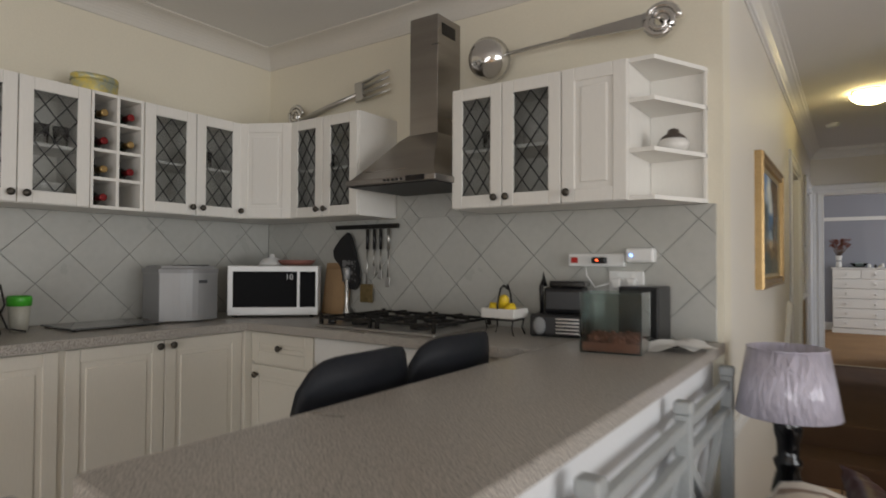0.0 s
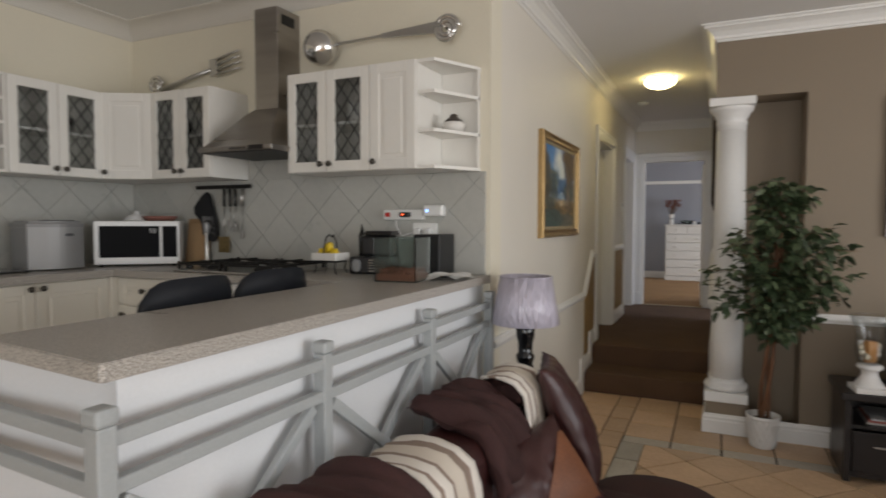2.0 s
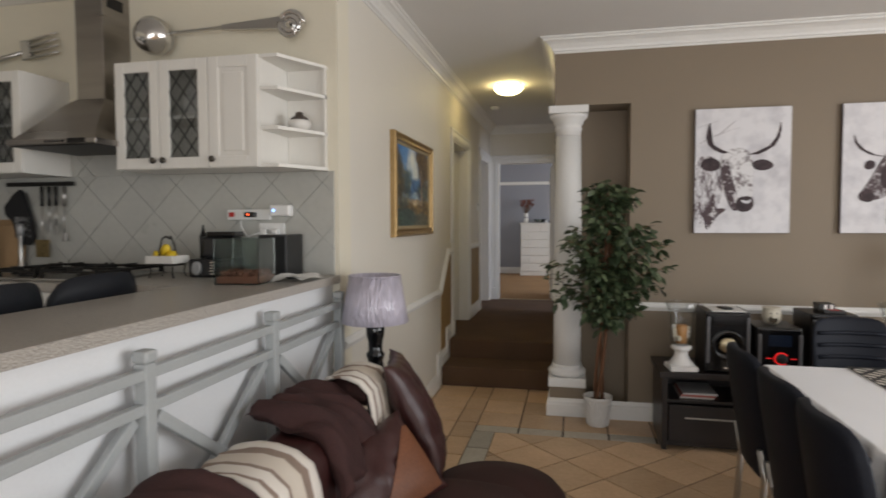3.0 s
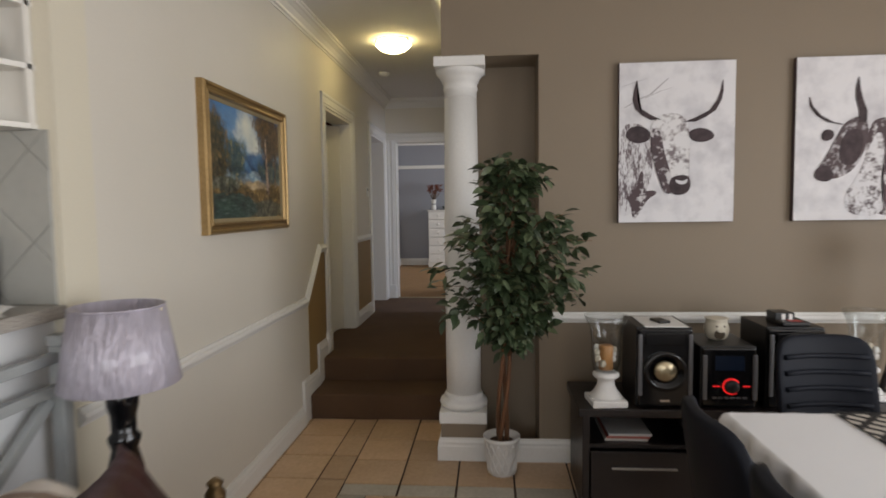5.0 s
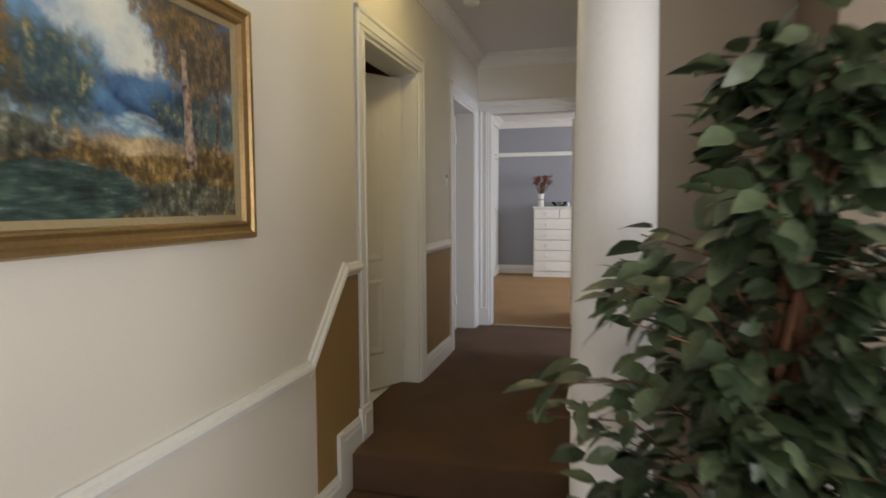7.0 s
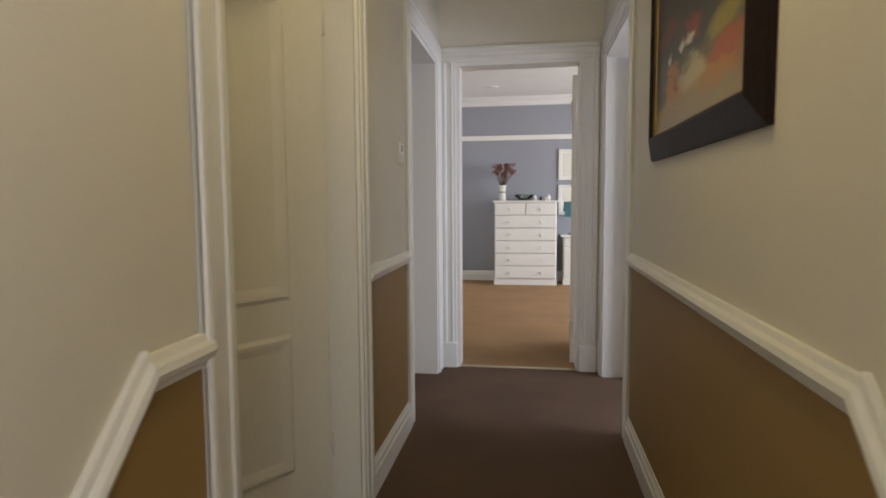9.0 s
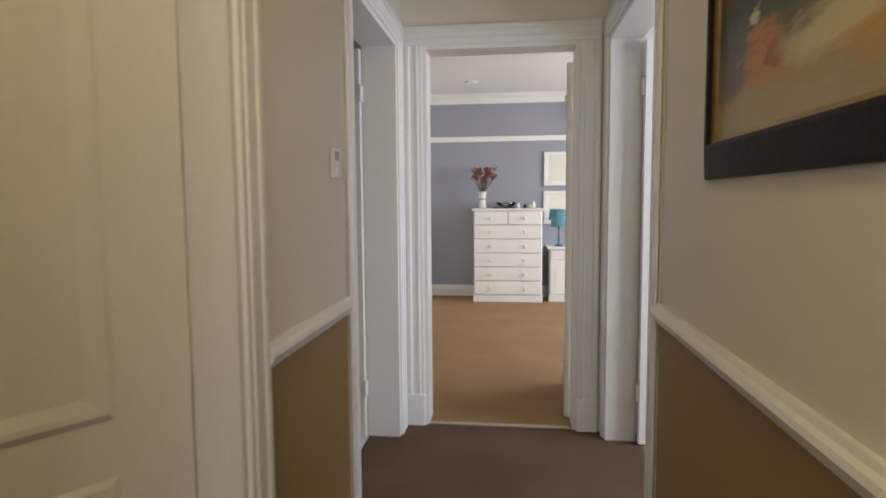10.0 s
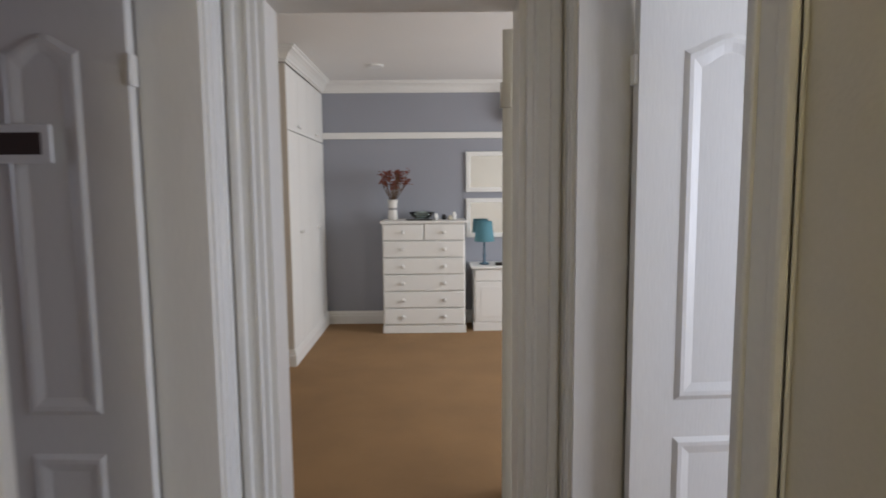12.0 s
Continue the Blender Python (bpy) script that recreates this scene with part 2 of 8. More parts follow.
wall_y("wall_taupe", COW_Y, COW_Y + 0.45, 1.578, 5.2, -0.1, CEIL, [], TAUPE_WALL, "taupe lounge wall")
structure("wall_niche", B(PASS_X, 1.578, 4.74, 4.85, -0.1, 2.345), TAUPE_WALL, "taupe niche wall behind the column")
structure("beam_column", B(PASS_X, 1.578, COW_Y, 4.85, 2.345, CEIL), TAUPE_WALL, "taupe beam resting on the column")
wall_y("wall_lounge_back", -4.16, -4.0, -3.4, 5.2, -0.15, CEIL, [(-0.2, 4.0, 0.2, 2.45)], WHITE_WALL)
wall_x("wall_lounge_right", 5.2, 5.36, -4.0, COW_Y + 0.45, -0.15, CEIL, [(-1.0, 2.8, 0.4, 2.4)], WHITE_WALL)
wall_x("wall_lounge_left", -3.56, -3.4, -4.0, 0.5, -0.15, CEIL, [], WHITE_WALL)
wall_y("wall_lounge_left_return", 0.5, 0.66, -3.4, KIT_X - 0.16, -0.15, CEIL, [], WHITE_WALL)
wall_y("wall_bedroom_back", BED_BACK, BED_BACK + 0.14, -1.6, 3.6, 0.2, 2.96, [], GREY_WALL, "grey-blue bedroom wall")
wall_x("wall_bedroom_left", -1.6, -1.3, BED_Y + 0.14, BED_BACK, 0.2, 2.96, [], WHITE_WALL)
wall_x("wall_bedroom_right", 3.6, 3.75, 6.5, BED_BACK + 0.14, 0.0, 2.96, [(9.6, 11.8, 1.05, 2.45), (6.75, 7.75, 1.15, 2.45)], WHITE_WALL)
wall_y("wall_side_room", 6.4, 6.55, PASS_X + 0.14, 3.75, 0.0, 2.96, [], GREY_WALL)
wall_x("wall_left_rooms", -3.35, -3.2, 2.9, BED_Y, 0.0, 2.96, [], MAROON_WALL)
wall_y("wall_left_rooms_split", 6.6, 6.72, -3.2, -0.2, 0.0, 2.96, [], MAROON_WALL)

# cornices
CREAM_GLOSS = paint("cream_cornice_paint", (0.66, 0.63, 0.57), 0.5, var=0.04, fine=120)
strip("cornice_kitchen_left", (KIT_X, 0.5, CEIL - 0.11), (KIT_X, HOOD_Y, CEIL - 0.11), (1, 0, 0), COVE, CREAM_GLOSS, 0, 1)
strip("cornice_kitchen_hood", (KIT_X, HOOD_Y, CEIL - 0.11), (0, HOOD_Y, CEIL - 0.11), (0, -1, 0), COVE, CREAM_GLOSS, 1, -1)
strip("cornice_passage_left", (0, HOOD_Y, CEIL - 0.11), (0, BED_Y, CEIL - 0.11), (1, 0, 0), CORNICE, GLOSS_WHITE, -1, 1)
strip("cornice_passage_end", (0, BED_Y, CEIL - 0.11), (PASS_X, BED_Y, CEIL - 0.11), (0, -1, 0), CORNICE, GLOSS_WHITE, 1, 1)
strip("cornice_passage_right", (PASS_X, COW_Y, CEIL - 0.11), (PASS_X, BED_Y, CEIL - 0.11), (-1, 0, 0), CORNICE, GLOSS_WHITE, -1, 1)
strip("cornice_taupe", (PASS_X, COW_Y, CEIL - 0.11), (5.2, COW_Y, CEIL - 0.11), (0, -1, 0), CORNICE, GLOSS_WHITE, -1, 0)
strip("cornice_bedroom", (-1.3, BED_BACK, BED_CEIL - 0.11), (3.6, BED_BACK, BED_CEIL - 0.11), (0, -1, 0), CORNICE, GLOSS_WHITE)


def architrave_x(name, x, side, hole, w=0.105, t=0.022, floor=UP):
    """A moulded door surround on a wall along y; side is +1 or -1."""
    a, b, _, d = hole
    ob = tagged(new(name), "white painted moulded door surround", kind="structure")
    for nm, (y0, y1, z0, z1) in (("jamb_board", (a - w, a, floor, d)), ("jamb_board", (b, b + w, floor, d)), ("head_board", (a - w, b + w, d, d + w))):
        bm = bmesh.new()
        box(bm, x, x + side * t * 0.7, y0, y1, z0, z1, 0.004)
        if nm == "head_board":
            box(bm, x, x + side * t, y0, y1, z1 - 0.03, z1, 0.008)
            box(bm, x, x + side * t * 0.95, y0 + 0.03, y1 - 0.03, z0 + 0.02, z0 + 0.032, 0.005)
        else:
            o = y0 if y0 < a else y1 - 0.03
            box(bm, x, x + side * t, o, o + 0.03, z0, z1 + (w if y0 < a or y0 >= b else 0), 0.008)
            i = y1 - 0.032 if y0 < a else y0 + 0.02
            box(bm, x, x + side * t * 0.95, i, i + 0.012, z0, z1, 0.005)
        part(nm, bm, GLOSS_WHITE, ob)
    return ob


def lining_x(name, x0, x1, hole, floor=UP):
    """The frame that lines a door opening in a wall along y."""
    a, b, _, d = hole
    ob = tagged(new(name), "white painted door frame lining", kind="structure")
    part("lining_near", B(x0 - 0.004, x1 + 0.004, a - 0.002, a + 0.022, floor, d), DOOR_WHITE, ob)
    part("lining_far", B(x0 - 0.004, x1 + 0.004, b - 0.022, b + 0.002, floor, d), DOOR_WHITE, ob)
    part("lining_head", B(x0 - 0.004, x1 + 0.004, a + 0.022, b - 0.022, d - 0.022, d + 0.002), DOOR_WHITE, ob)


architrave_x("door_frame_1", 0.0, 1, D1)
lining_x("door_lining_1", -0.16, 0.0, D1)
architrave_x("door_frame_2", 0.0, 1, D2)
lining_x("door_lining_2", -0.16, 0.0, D2)
architrave_x("door_frame_3", PASS_X, -1, D3)
lining_x("door_lining_3", PASS_X, PASS_X + 0.14, D3)
ob = tagged(new("door_frame_4"), "white painted moulded bedroom door surround", kind="structure")
for nm, x0, x1, z0, z1 in (("jamb_board", 0.012, D4[0], UP, D4[3]), ("jamb_board", D4[1], 1.0, UP, D4[3]), ("head_board", 0.012, 1.0, D4[3], D4[3] + 0.095)):
    bm = bmesh.new()
    box(bm, x0, x1, BED_Y - 0.016, BED_Y, z0, z1, 0.004)
    if nm == "head_board":
        box(bm, x0, x1, BED_Y - 0.026, BED_Y, z1 - 0.032, z1, 0.008)
        box(bm, x0, x1, BED_Y - 0.022, BED_Y, z0 + 0.02, z0 + 0.034, 0.005)
    else:
        o = x0 if x0 < 0.5 else x1 - 0.032
        box(bm, o, o + 0.032, BED_Y - 0.026, BED_Y, z0, z1, 0.008)
        i = x1 - 0.034 if x0 < 0.5 else x0 + 0.02
        box(bm, i, i + 0.014, BED_Y - 0.022, BED_Y, z0, z1, 0.005)
        box(bm, x0 - 0.004, x1 + 0.004, BED_Y - 0.03, BED_Y, z0, z0 + 0.17, 0.006)
    part(nm, bm, GLOSS_WHITE, ob)
for nm, x0, x1, z0, z1 in (("lining_side", D4[0] - 0.002, D4[0] + 0.02, UP, D4[3]), ("lining_side", D4[1] - 0.02, D4[1] + 0.002, UP, D4[3]), ("lining_head", D4[0] + 0.02, D4[1] - 0.02, D4[3] - 0.022, D4[3] + 0.002)):
    part(nm, B(x0, x1, BED_Y - 0.004, BED_Y + 0.144, z0, z1), DOOR_WHITE, ob)

# chair rails and skirtings
TILT_DADO = [(0, 0), (0.012, 0), (0.016, 0.015), (0.026, 0.024), (0.03, 0.038), (0.026, 0.052), (0.016, 0.061), (0.012, 0.076), (0, 0.076)]
R0, R1 = 0.818, 1.165
RAIL_LOW, RAIL_TOP = 5.06, 5.40     # where the chair rails bend
bm = bmesh.new()
moulding(bm, (0, HOOD_Y + 0.02, R0), (0, RAIL_LOW + 0.005, R0), (1, 0, 0), DADO)
moulding(bm, (0, RAIL_LOW, R0 - 0.008), (0, RAIL_TOP, R1 - 0.008), (1, 0, 0), TILT_DADO)
moulding(bm, (0, RAIL_TOP - 0.005, R1), (0, 5.57, R1), (1, 0, 0), DADO)
structure("chair_rail_passage_left", bm, GLOSS_WHITE, "white moulded chair rail that climbs beside the steps")
strip("chair_rail_passage_far", (0, 6.635, R1), (0, 7.33, R1), (1, 0, 0), DADO, GLOSS_WHITE)
bm = bmesh.new()
moulding(bm, (PASS_X, RAIL_LOW + 0.02, R0 - 0.008), (PASS_X, RAIL_TOP + 0.02, R1 - 0.008), (-1, 0, 0), TILT_DADO)
moulding(bm, (PASS_X, RAIL_TOP + 0.015, R1), (PASS_X, 7.27, R1), (-1, 0, 0), DADO)
moulding(bm, (PASS_X, 4.86, R0), (PASS_X, RAIL_LOW + 0.025, R0), (-1, 0, 0), DADO)
structure("chair_rail_passage_right", bm, GLOSS_WHITE, "white moulded chair rail that climbs beside the steps")
strip("chair_rail_taupe", (1.578, COW_Y, 0.825), (5.2, COW_Y, 0.825), (0, -1, 0), DADO, GLOSS_WHITE, label="white moulded chair rail on the taupe wall")


def skirt_steps(name, x, out, y_end):
    bm = bmesh.new()
    for y0, y1, z in ((4.945, 5.31, UP / 2 - 0.005), (5.31, y_end, UP - 0.005)):
        moulding(bm, (x, y0, z), (x, y1, z), (out, 0, 0), SKIRT)
    for y0, z0, z1 in ((4.935, 0.0, UP / 2 + 0.128), (5.30, UP / 2, UP + 0.128)):
        box(bm, x, x + out * 0.021, y0, y0 + 0.05, z0, z1, 0.004)
    box(bm, x, x + out * 0.012, 4.965, 5.12, 0.0, UP / 2)
    box(bm, x, x + out * 0.012, 5.325, 5.47, UP / 2, UP)
    return structure(name, bm, GLOSS_WHITE, "white stepped skirting beside the carpeted steps")


skirt_steps("skirting_steps_left", 0.0, 1, 5.545)
skirt_steps("skirting_steps_right", PASS_X, -1, 7.27)
bm = bmesh.new()
box(bm, 0.0, 0.026, 5.545, 5.675, UP, 0.52, 0.004)
box(bm, 0.0, 0.032, 5.565, 5.655, 0.39, 0.495, 0.006)
structure("skirting_block", bm, GLOSS_WHITE, "white plinth block at the foot of the door frame")
strip("skirting_passage_left", (0, HOOD_Y + 0.16, 0), (0, 4.945, 0), (1, 0, 0), SKIRT, GLOSS_WHITE)
strip("skirting_passage_far", (0, 6.635, UP), (0, 7.33, UP), (1, 0, 0), SKIRT, GLOSS_WHITE)
strip("skirting_taupe", (1.578, COW_Y, 0), (5.2, COW_Y, 0), (0, -1, 0), SKIRT, GLOSS_WHITE)
strip("skirting_bedroom", (-0.51, BED_BACK, UP), (3.6, BED_BACK, UP), (0, -1, 0), SKIRT, GLOSS_WHITE)
bm = bmesh.new()
box(bm, -0.51, 3.6, BED_BACK - 0.025, BED_BACK, 2.265, 2.33, 0.006)
structure("picture_rail_bedroom", bm, GLOSS_WHITE, "white picture rail on the grey wall")

# tan panels below the chair rails
def tan_panel(name, x, out, pts):
    bm = bmesh.new()
    a = [bm.verts.new((x, y, z)) for y, z in pts]
    b = [bm.verts.new((x + out * 0.004, y, z)) for y, z in pts]
    n = len(pts)
    fs = [bm.faces.new((a[i], a[(i + 1) % n], b[(i + 1) % n], b[i])) for i in range(n)] + [bm.faces.new(a[::-1]), bm.faces.new(b)]
    bmesh.ops.recalc_face_normals(bm, faces=fs)
    structure(name, bm, TAN_WALL, "tan painted wall below the chair rail")


tan_panel("dado_panel_left", 0.0, 1, [(5.12, 0.18), (5.32, 0.18), (5.32, UP), (5.57, UP), (5.57, R1 + 0.03), (RAIL_TOP, R1 + 0.03), (5.12, R0 + 0.09)])
tan_panel("dado_panel_left_far", 0.0, 1, [(6.635, UP), (7.33, UP), (7.33, R1 + 0.03), (6.635, R1 + 0.03)])
tan_panel("dado_panel_right", PASS_X, -1, [(5.09, 0.18), (5.32, 0.18), (5.32, UP), (7.27, UP), (7.27, R1 + 0.03), (RAIL_TOP + 0.02, R1 + 0.03), (5.09, R0 + 0.04)])

# column on its low pier
bm = bmesh.new()
box(bm, 1.0, 1.27, COW_Y - 0.004, 4.736, 0.0, 0.222)
structure("column_pier", bm, TAUPE_WALL, "low taupe pier under the column")
bm = bmesh.new()
moulding(bm, (1.0, COW_Y - 0.004, 0), (1.578, COW_Y - 0.004, 0), (0, -1, 0), SKIRT, -1, 0)
moulding(bm, (1.0, 4.736, 0), (1.0, COW_Y - 0.004, 0), (-1, 0, 0), SKIRT, 0, -1)
structure("skirting_pier", bm, GLOSS_WHITE, "white skirting round the column pier")
COLUMN = paint("white_plaster", (0.80, 0.79, 0.77), 0.6, var=0.03, fine=70, bump=0.15)
col = thing("column", (1.132, 4.565, 0.222), "white plaster column with a square capital beside the steps", "column")
part("base_block", B(-0.14, 0.14, -0.14, 0.14, 0, 0.07, 0.006), COLUMN, col)
part("base_ring", L([(0.10, 0.07), (0.125, 0.07), (0.14, 0.082), (0.145, 0.1), (0.138, 0.118), (0.115, 0.127), (0.112, 0.138), (0.118, 0.146), (0.112, 0.156), (0.104, 0.16)], seg=40), COLUMN, col)
part("shaft", L([(0.104, 0.155), (0.105, 0.5), (0.103, 1.2), (0.095, 1.908)], seg=40), COLUMN, col)
part("capital", L([(0.095, 1.903), (0.095, 1.948), (0.101, 1.953), (0.101, 1.966), (0.097, 1.97), (0.099, 1.993), (0.107, 1.998), (0.111, 2.013), (0.124, 2.033), (0.137, 2.043), (0.141, 2.058), (0.141, 2.068)], seg=40), COLUMN, col)
part("capital_block", B(-0.145, 0.145, -0.145, 0.145, 2.068, 2.123, 0.005), COLUMN, col)


def panel_door(name, m, w, h, label, knob=True, arch=True, wide=False):
    """A moulded panel door, hinged at x = 0, closed along +x, faces along y."""
    d = thing(name, m, label, "door")
    tagged(d, kind="structure")
    leaf = part("leaf", B(0, w, -0.018, 0.018, 0.008, h, 0.002), DOOR_WHITE, d)
    for (z0, z1) in ((0.22, 0.68), (0.79, h - 0.115)):
        for (x0, x1) in (((0.125, w / 2 - 0.05), (w / 2 + 0.05, w - 0.125)) if not wide else ((0.15, w - 0.15),)):
            for s in (-1, 1):
                bm = bmesh.new()
                rise = 0.045 if arch and z1 > 1.2 else 0.0
                o = [(x0, z0), (x1, z0)] + [(x1 + (x0 - x1) * q / 8, z1 - rise * (1 - math.sin(math.pi * q / 8) ** 1.5)) for q in range(9)]
                no = len(o)
                c = Vector(((x0 + x1) / 2, (z0 + z1) / 2))
                rings = []
                for inset, dep in ((0.0, 0.0), (0.014, 0.007), (0.026, 0.0065), (0.050, 0.0005), (0.055, 0.0005)):
                    ring = []
                    for px, pz in o:
                        v = Vector((px, pz)) - c
                        ring.append(bm.verts.new((c.x + v.x * (1 - inset * 2 / (x1 - x0)), s * (0.0182 + dep), c.y + v.y * (1 - inset * 2 / (z1 - z0)))))
                    rings.append(ring)
                for ra, rb in zip(rings, rings[1:]):
                    for i in range(no):
                        bm.faces.new((ra[i], ra[(i + 1) % no], rb[(i + 1) % no], rb[i]))
                bm.faces.new(rings[-1])
                bmesh.ops.recalc_face_normals(bm, faces=bm.faces[:])
                part("panel_moulding", bm, DOOR_WHITE, leaf)
    if knob:
        for s in (-1, 1):
            bm = bmesh.new()
            box(bm, w - 0.075, w - 0.045, s * 0.018, s * 0.024, 0.92, 1.10, 0.004)
            tube(bm, [(w - 0.06, s * 0.02, 1.03), (w - 0.06, s * 0.06, 1.03), (w - 0.09, s * 0.065, 1.03), (w - 0.17, s * 0.065, 1.025)], 0.009)
            part("door_handle", bm, STEEL, leaf, "brushed steel lever handle")
    for z in (0.22, h - 0.25):
        bm = bmesh.new()
        box(bm, -0.010, 0.002, -0.012, 0.019, z, z + 0.08, 0.002)
        lathe(bm, [(0.005, z), (0.005, z + 0.08)], seg=10, centre=(-0.004, 0.020, 0))
        part("hinge", bm, DOOR_WHITE, d, "painted butt hinge")
    return d


HOOD_STEEL = paint("dulled_brushed_steel", (0.38, 0.355, 0.33), 0.3, 1.0, var=0.12, fine=200, bump=0.04, stretch=(1, 1, 12))
STEEL = paint("brushed_steel", (0.55, 0.54, 0.52), 0.32, 1.0, var=0.05, fine=200, bump=0.03, stretch=(1, 1, 12))
CHROME = paint("polished_metal", (0.72, 0.71, 0.70), 0.12, 1.0, var=0.03, bump=0)
BLACK = paint("black_plastic", (0.012, 0.012, 0.013), 0.35, var=0.2, fine=200, bump=0.05)
BLACK_GLOSS = paint("black_gloss", (0.008, 0.008, 0.009), 0.12, var=0.2, bump=0)
DARK_IRON = paint("dark_iron", (0.03, 0.028, 0.026), 0.5, 0.6, var=0.2, bump=0.2)
# first door stands ajar into its room, the others are folded back
panel_door("door_1", pose(-0.108, 6.508, UP, 0, 0, 238), 0.80, 1.90, "cream panelled door standing ajar in the passage", wide=True)
panel_door("door_2", pose(-0.162, 8.20, UP, 0, 0, 178), 0.76, 1.92, "white panelled door standing wide open with a small sign")
panel_door("door_3", pose(PASS_X + 0.145, 8.255, UP, 0, 0, 3), 0.88, 1.925, "white panelled door standing wide open")
panel_door("door_4", pose(0.865, BED_Y + 0.165, UP, 0, 0, 76), 0.72, 1.91, "cream panelled bedroom door standing wide open")
# ---- kitchen ----
CAB = paint("cabinet_white_foil", (0.80, 0.78, 0.73), 0.42, var=0.03, fine=180, bump=0.06, stretch=(1, 1, 0.15))
BASE_CAB = paint("cabinet_cream_foil", (0.76, 0.72, 0.63), 0.42, var=0.03, fine=180, bump=0.06, stretch=(1, 1, 0.15))
CAB_GLASS = glass("smoked_glass", (0.52, 0.53, 0.52), 0.05)
CLEAR = glass("clear_glass", (0.97, 0.98, 0.98), 0.02)
LEAD = paint("lead_strip", (0.03, 0.03, 0.03), 0.5, 0.4, bump=0.1)
KNOB = paint("pewter_knob", (0.10, 0.09, 0.075), 0.4, 0.8, var=0.2, fine=60, bump=0.2)
CERAMIC = paint("glazed_ceramic", (0.72, 0.70, 0.66), 0.18, var=0.04, bump=0.02)


def speckle(name):
    """Speckled grey-beige laminate."""
    m = paint(name, (0.27, 0.235, 0.20), 0.30, var=0.1, bump=0.04, fine=220)
    nt = m.node_tree
    b = nt.nodes["Principled BSDF"]
    tc = nt.nodes.new("ShaderNodeTexCoord")
    n = nt.nodes.new("ShaderNodeTexNoise")
    n.inputs["Scale"].default_value, n.inputs["Detail"].default_value = 240, 3
    link(nt, tc.outputs["Object"], n.inputs["Vector"])
    r = nt.nodes.new("ShaderNodeValToRGB")
    e = r.color_ramp.elements
    e[0].position, e[0].color = 0.34, (0.17, 0.155, 0.138, 1)
    e[1].position, e[1].color = 0.68, (0.56, 0.525, 0.475, 1)
    for p, c in ((0.46, (0.32, 0.297, 0.265, 1)), (0.55, (0.47, 0.435, 0.39, 1))):
        x = e.new(p)
        x.color = c
    link(nt, n.outputs[0], r.inputs[0])
    link(nt, r.outputs[0], b.inputs["Base Color"])
    return m


GRANITE = speckle("speckled_worktop")


def knob_mesh():
    return L([(0.006, 0.0), (0.006, 0.012), (0.012, 0.015), (0.0155, 0.02), (0.0155, 0.025), (0.011, 0.03), (0.004, 0.032)], seg=16, m=Matrix.Rotation(radians(90), 4, "X"))


def cab_door(parent, x0, w, h, kind, knob_x, knob_z, mat_, d, z0=0.0):
    """A cabinet door in the plane y = -d, leaded glass or a raised panel."""
    s, g = 0.055, 0.002
    t = 0.018
    door = new("door")
    door.parent = parent
    door.location = (x0, -d, z0)
    bm = bmesh.new()
    box(bm, g, s, -t, 0, g, h - g, 0.003)
    box(bm, w - s, w - g, -t, 0, g, h - g, 0.003)
    box(bm, s, w - s, -t, 0, g, s, 0.003)
    box(bm, s, w - s, -t, 0, h - s, h - g, 0.003)
    if kind != "glass":
        box(bm, s, w - s, -t + 0.007, -0.002, s, h - s)
        box(bm, s + 0.022, w - s - 0.022, -t + 0.0015, -0.004, s + 0.022, h - s - 0.022, 0.005)
    part("door_frame", bm, mat_, door)
    if kind == "glass":
        pane = part("pane", B(s, w - s, -0.012, -0.008, s, h - s), CAB_GLASS, door, "smoked glass pane")
        pane.visible_shadow = False
        bm = bmesh.new()
        gw, gh = w - 2 * s, h - 2 * s
        nx, nz = 2, 4
        for sg in (1, -1):
            for k in range(-nz, nz + nx + 1):
                # lines through the corners of a lattice of nx by nz diamonds
                pts = []
                for uu in np.linspace(0, 1, 41):
                    vv = (uu * nx - k) / nz if sg > 0 else (k - uu * nx) / nz
                    if -1e-6 <= vv <= 1 + 1e-6:
                        pts.append((s + uu * gw, s + vv * gh))
                if len(pts) > 1:
                    (ax, az), (bx, bz) = pts[0], pts[-1]
                    L_ = math.hypot(bx - ax, bz - az)
                    if L_ > 0.01:
                        box(bm, 0, L_, -0.002, 0.002, -0.0022, 0.0022, m=Matrix.Translation((ax, -0.0135, az)) @ Matrix.Rotation(-math.atan2(bz - az, bx - ax), 4, "Y"))
        part("lead_lattice", bm, LEAD, door, "dark lead lattice")
    k = part("knob", knob_mesh(), KNOB, door, "dark pewter knob")
    k.location = (knob_x, -t, knob_z)
    return door


def wall_cabinet(m, w, h, d, doors, label, shelf=True):
    """A wall cabinet with its back at y = 0; doors: (x, width, kind, knob side)."""
    c = thing("wall_cabinet", m, label, "cabinet", "kitchen wall cabinets")
    bm = bmesh.new()
    t = 0.016
    box(bm, 0, t, -d, 0, 0, h)
    box(bm, w - t, w, -d, 0, 0, h)
    box(bm, t, w - t, -d, 0, 0, t)
    box(bm, t, w - t, -d, 0, h - t, h)
    box(bm, t, w - t, -0.008, 0, t, h - t)
    part("body", bm, CAB, c)
    if shelf:
        part("shelf", B(t, w - t, -d + 0.03, -0.008, h * 0.47, h * 0.47 + 0.016, 0.002), CAB, c)
    for x, dw, kind, side in doors:
        cab_door(c, x, dw, h, kind, 0.028 if side == "l" else dw - 0.028, 0.04, CAB, d)
    return c


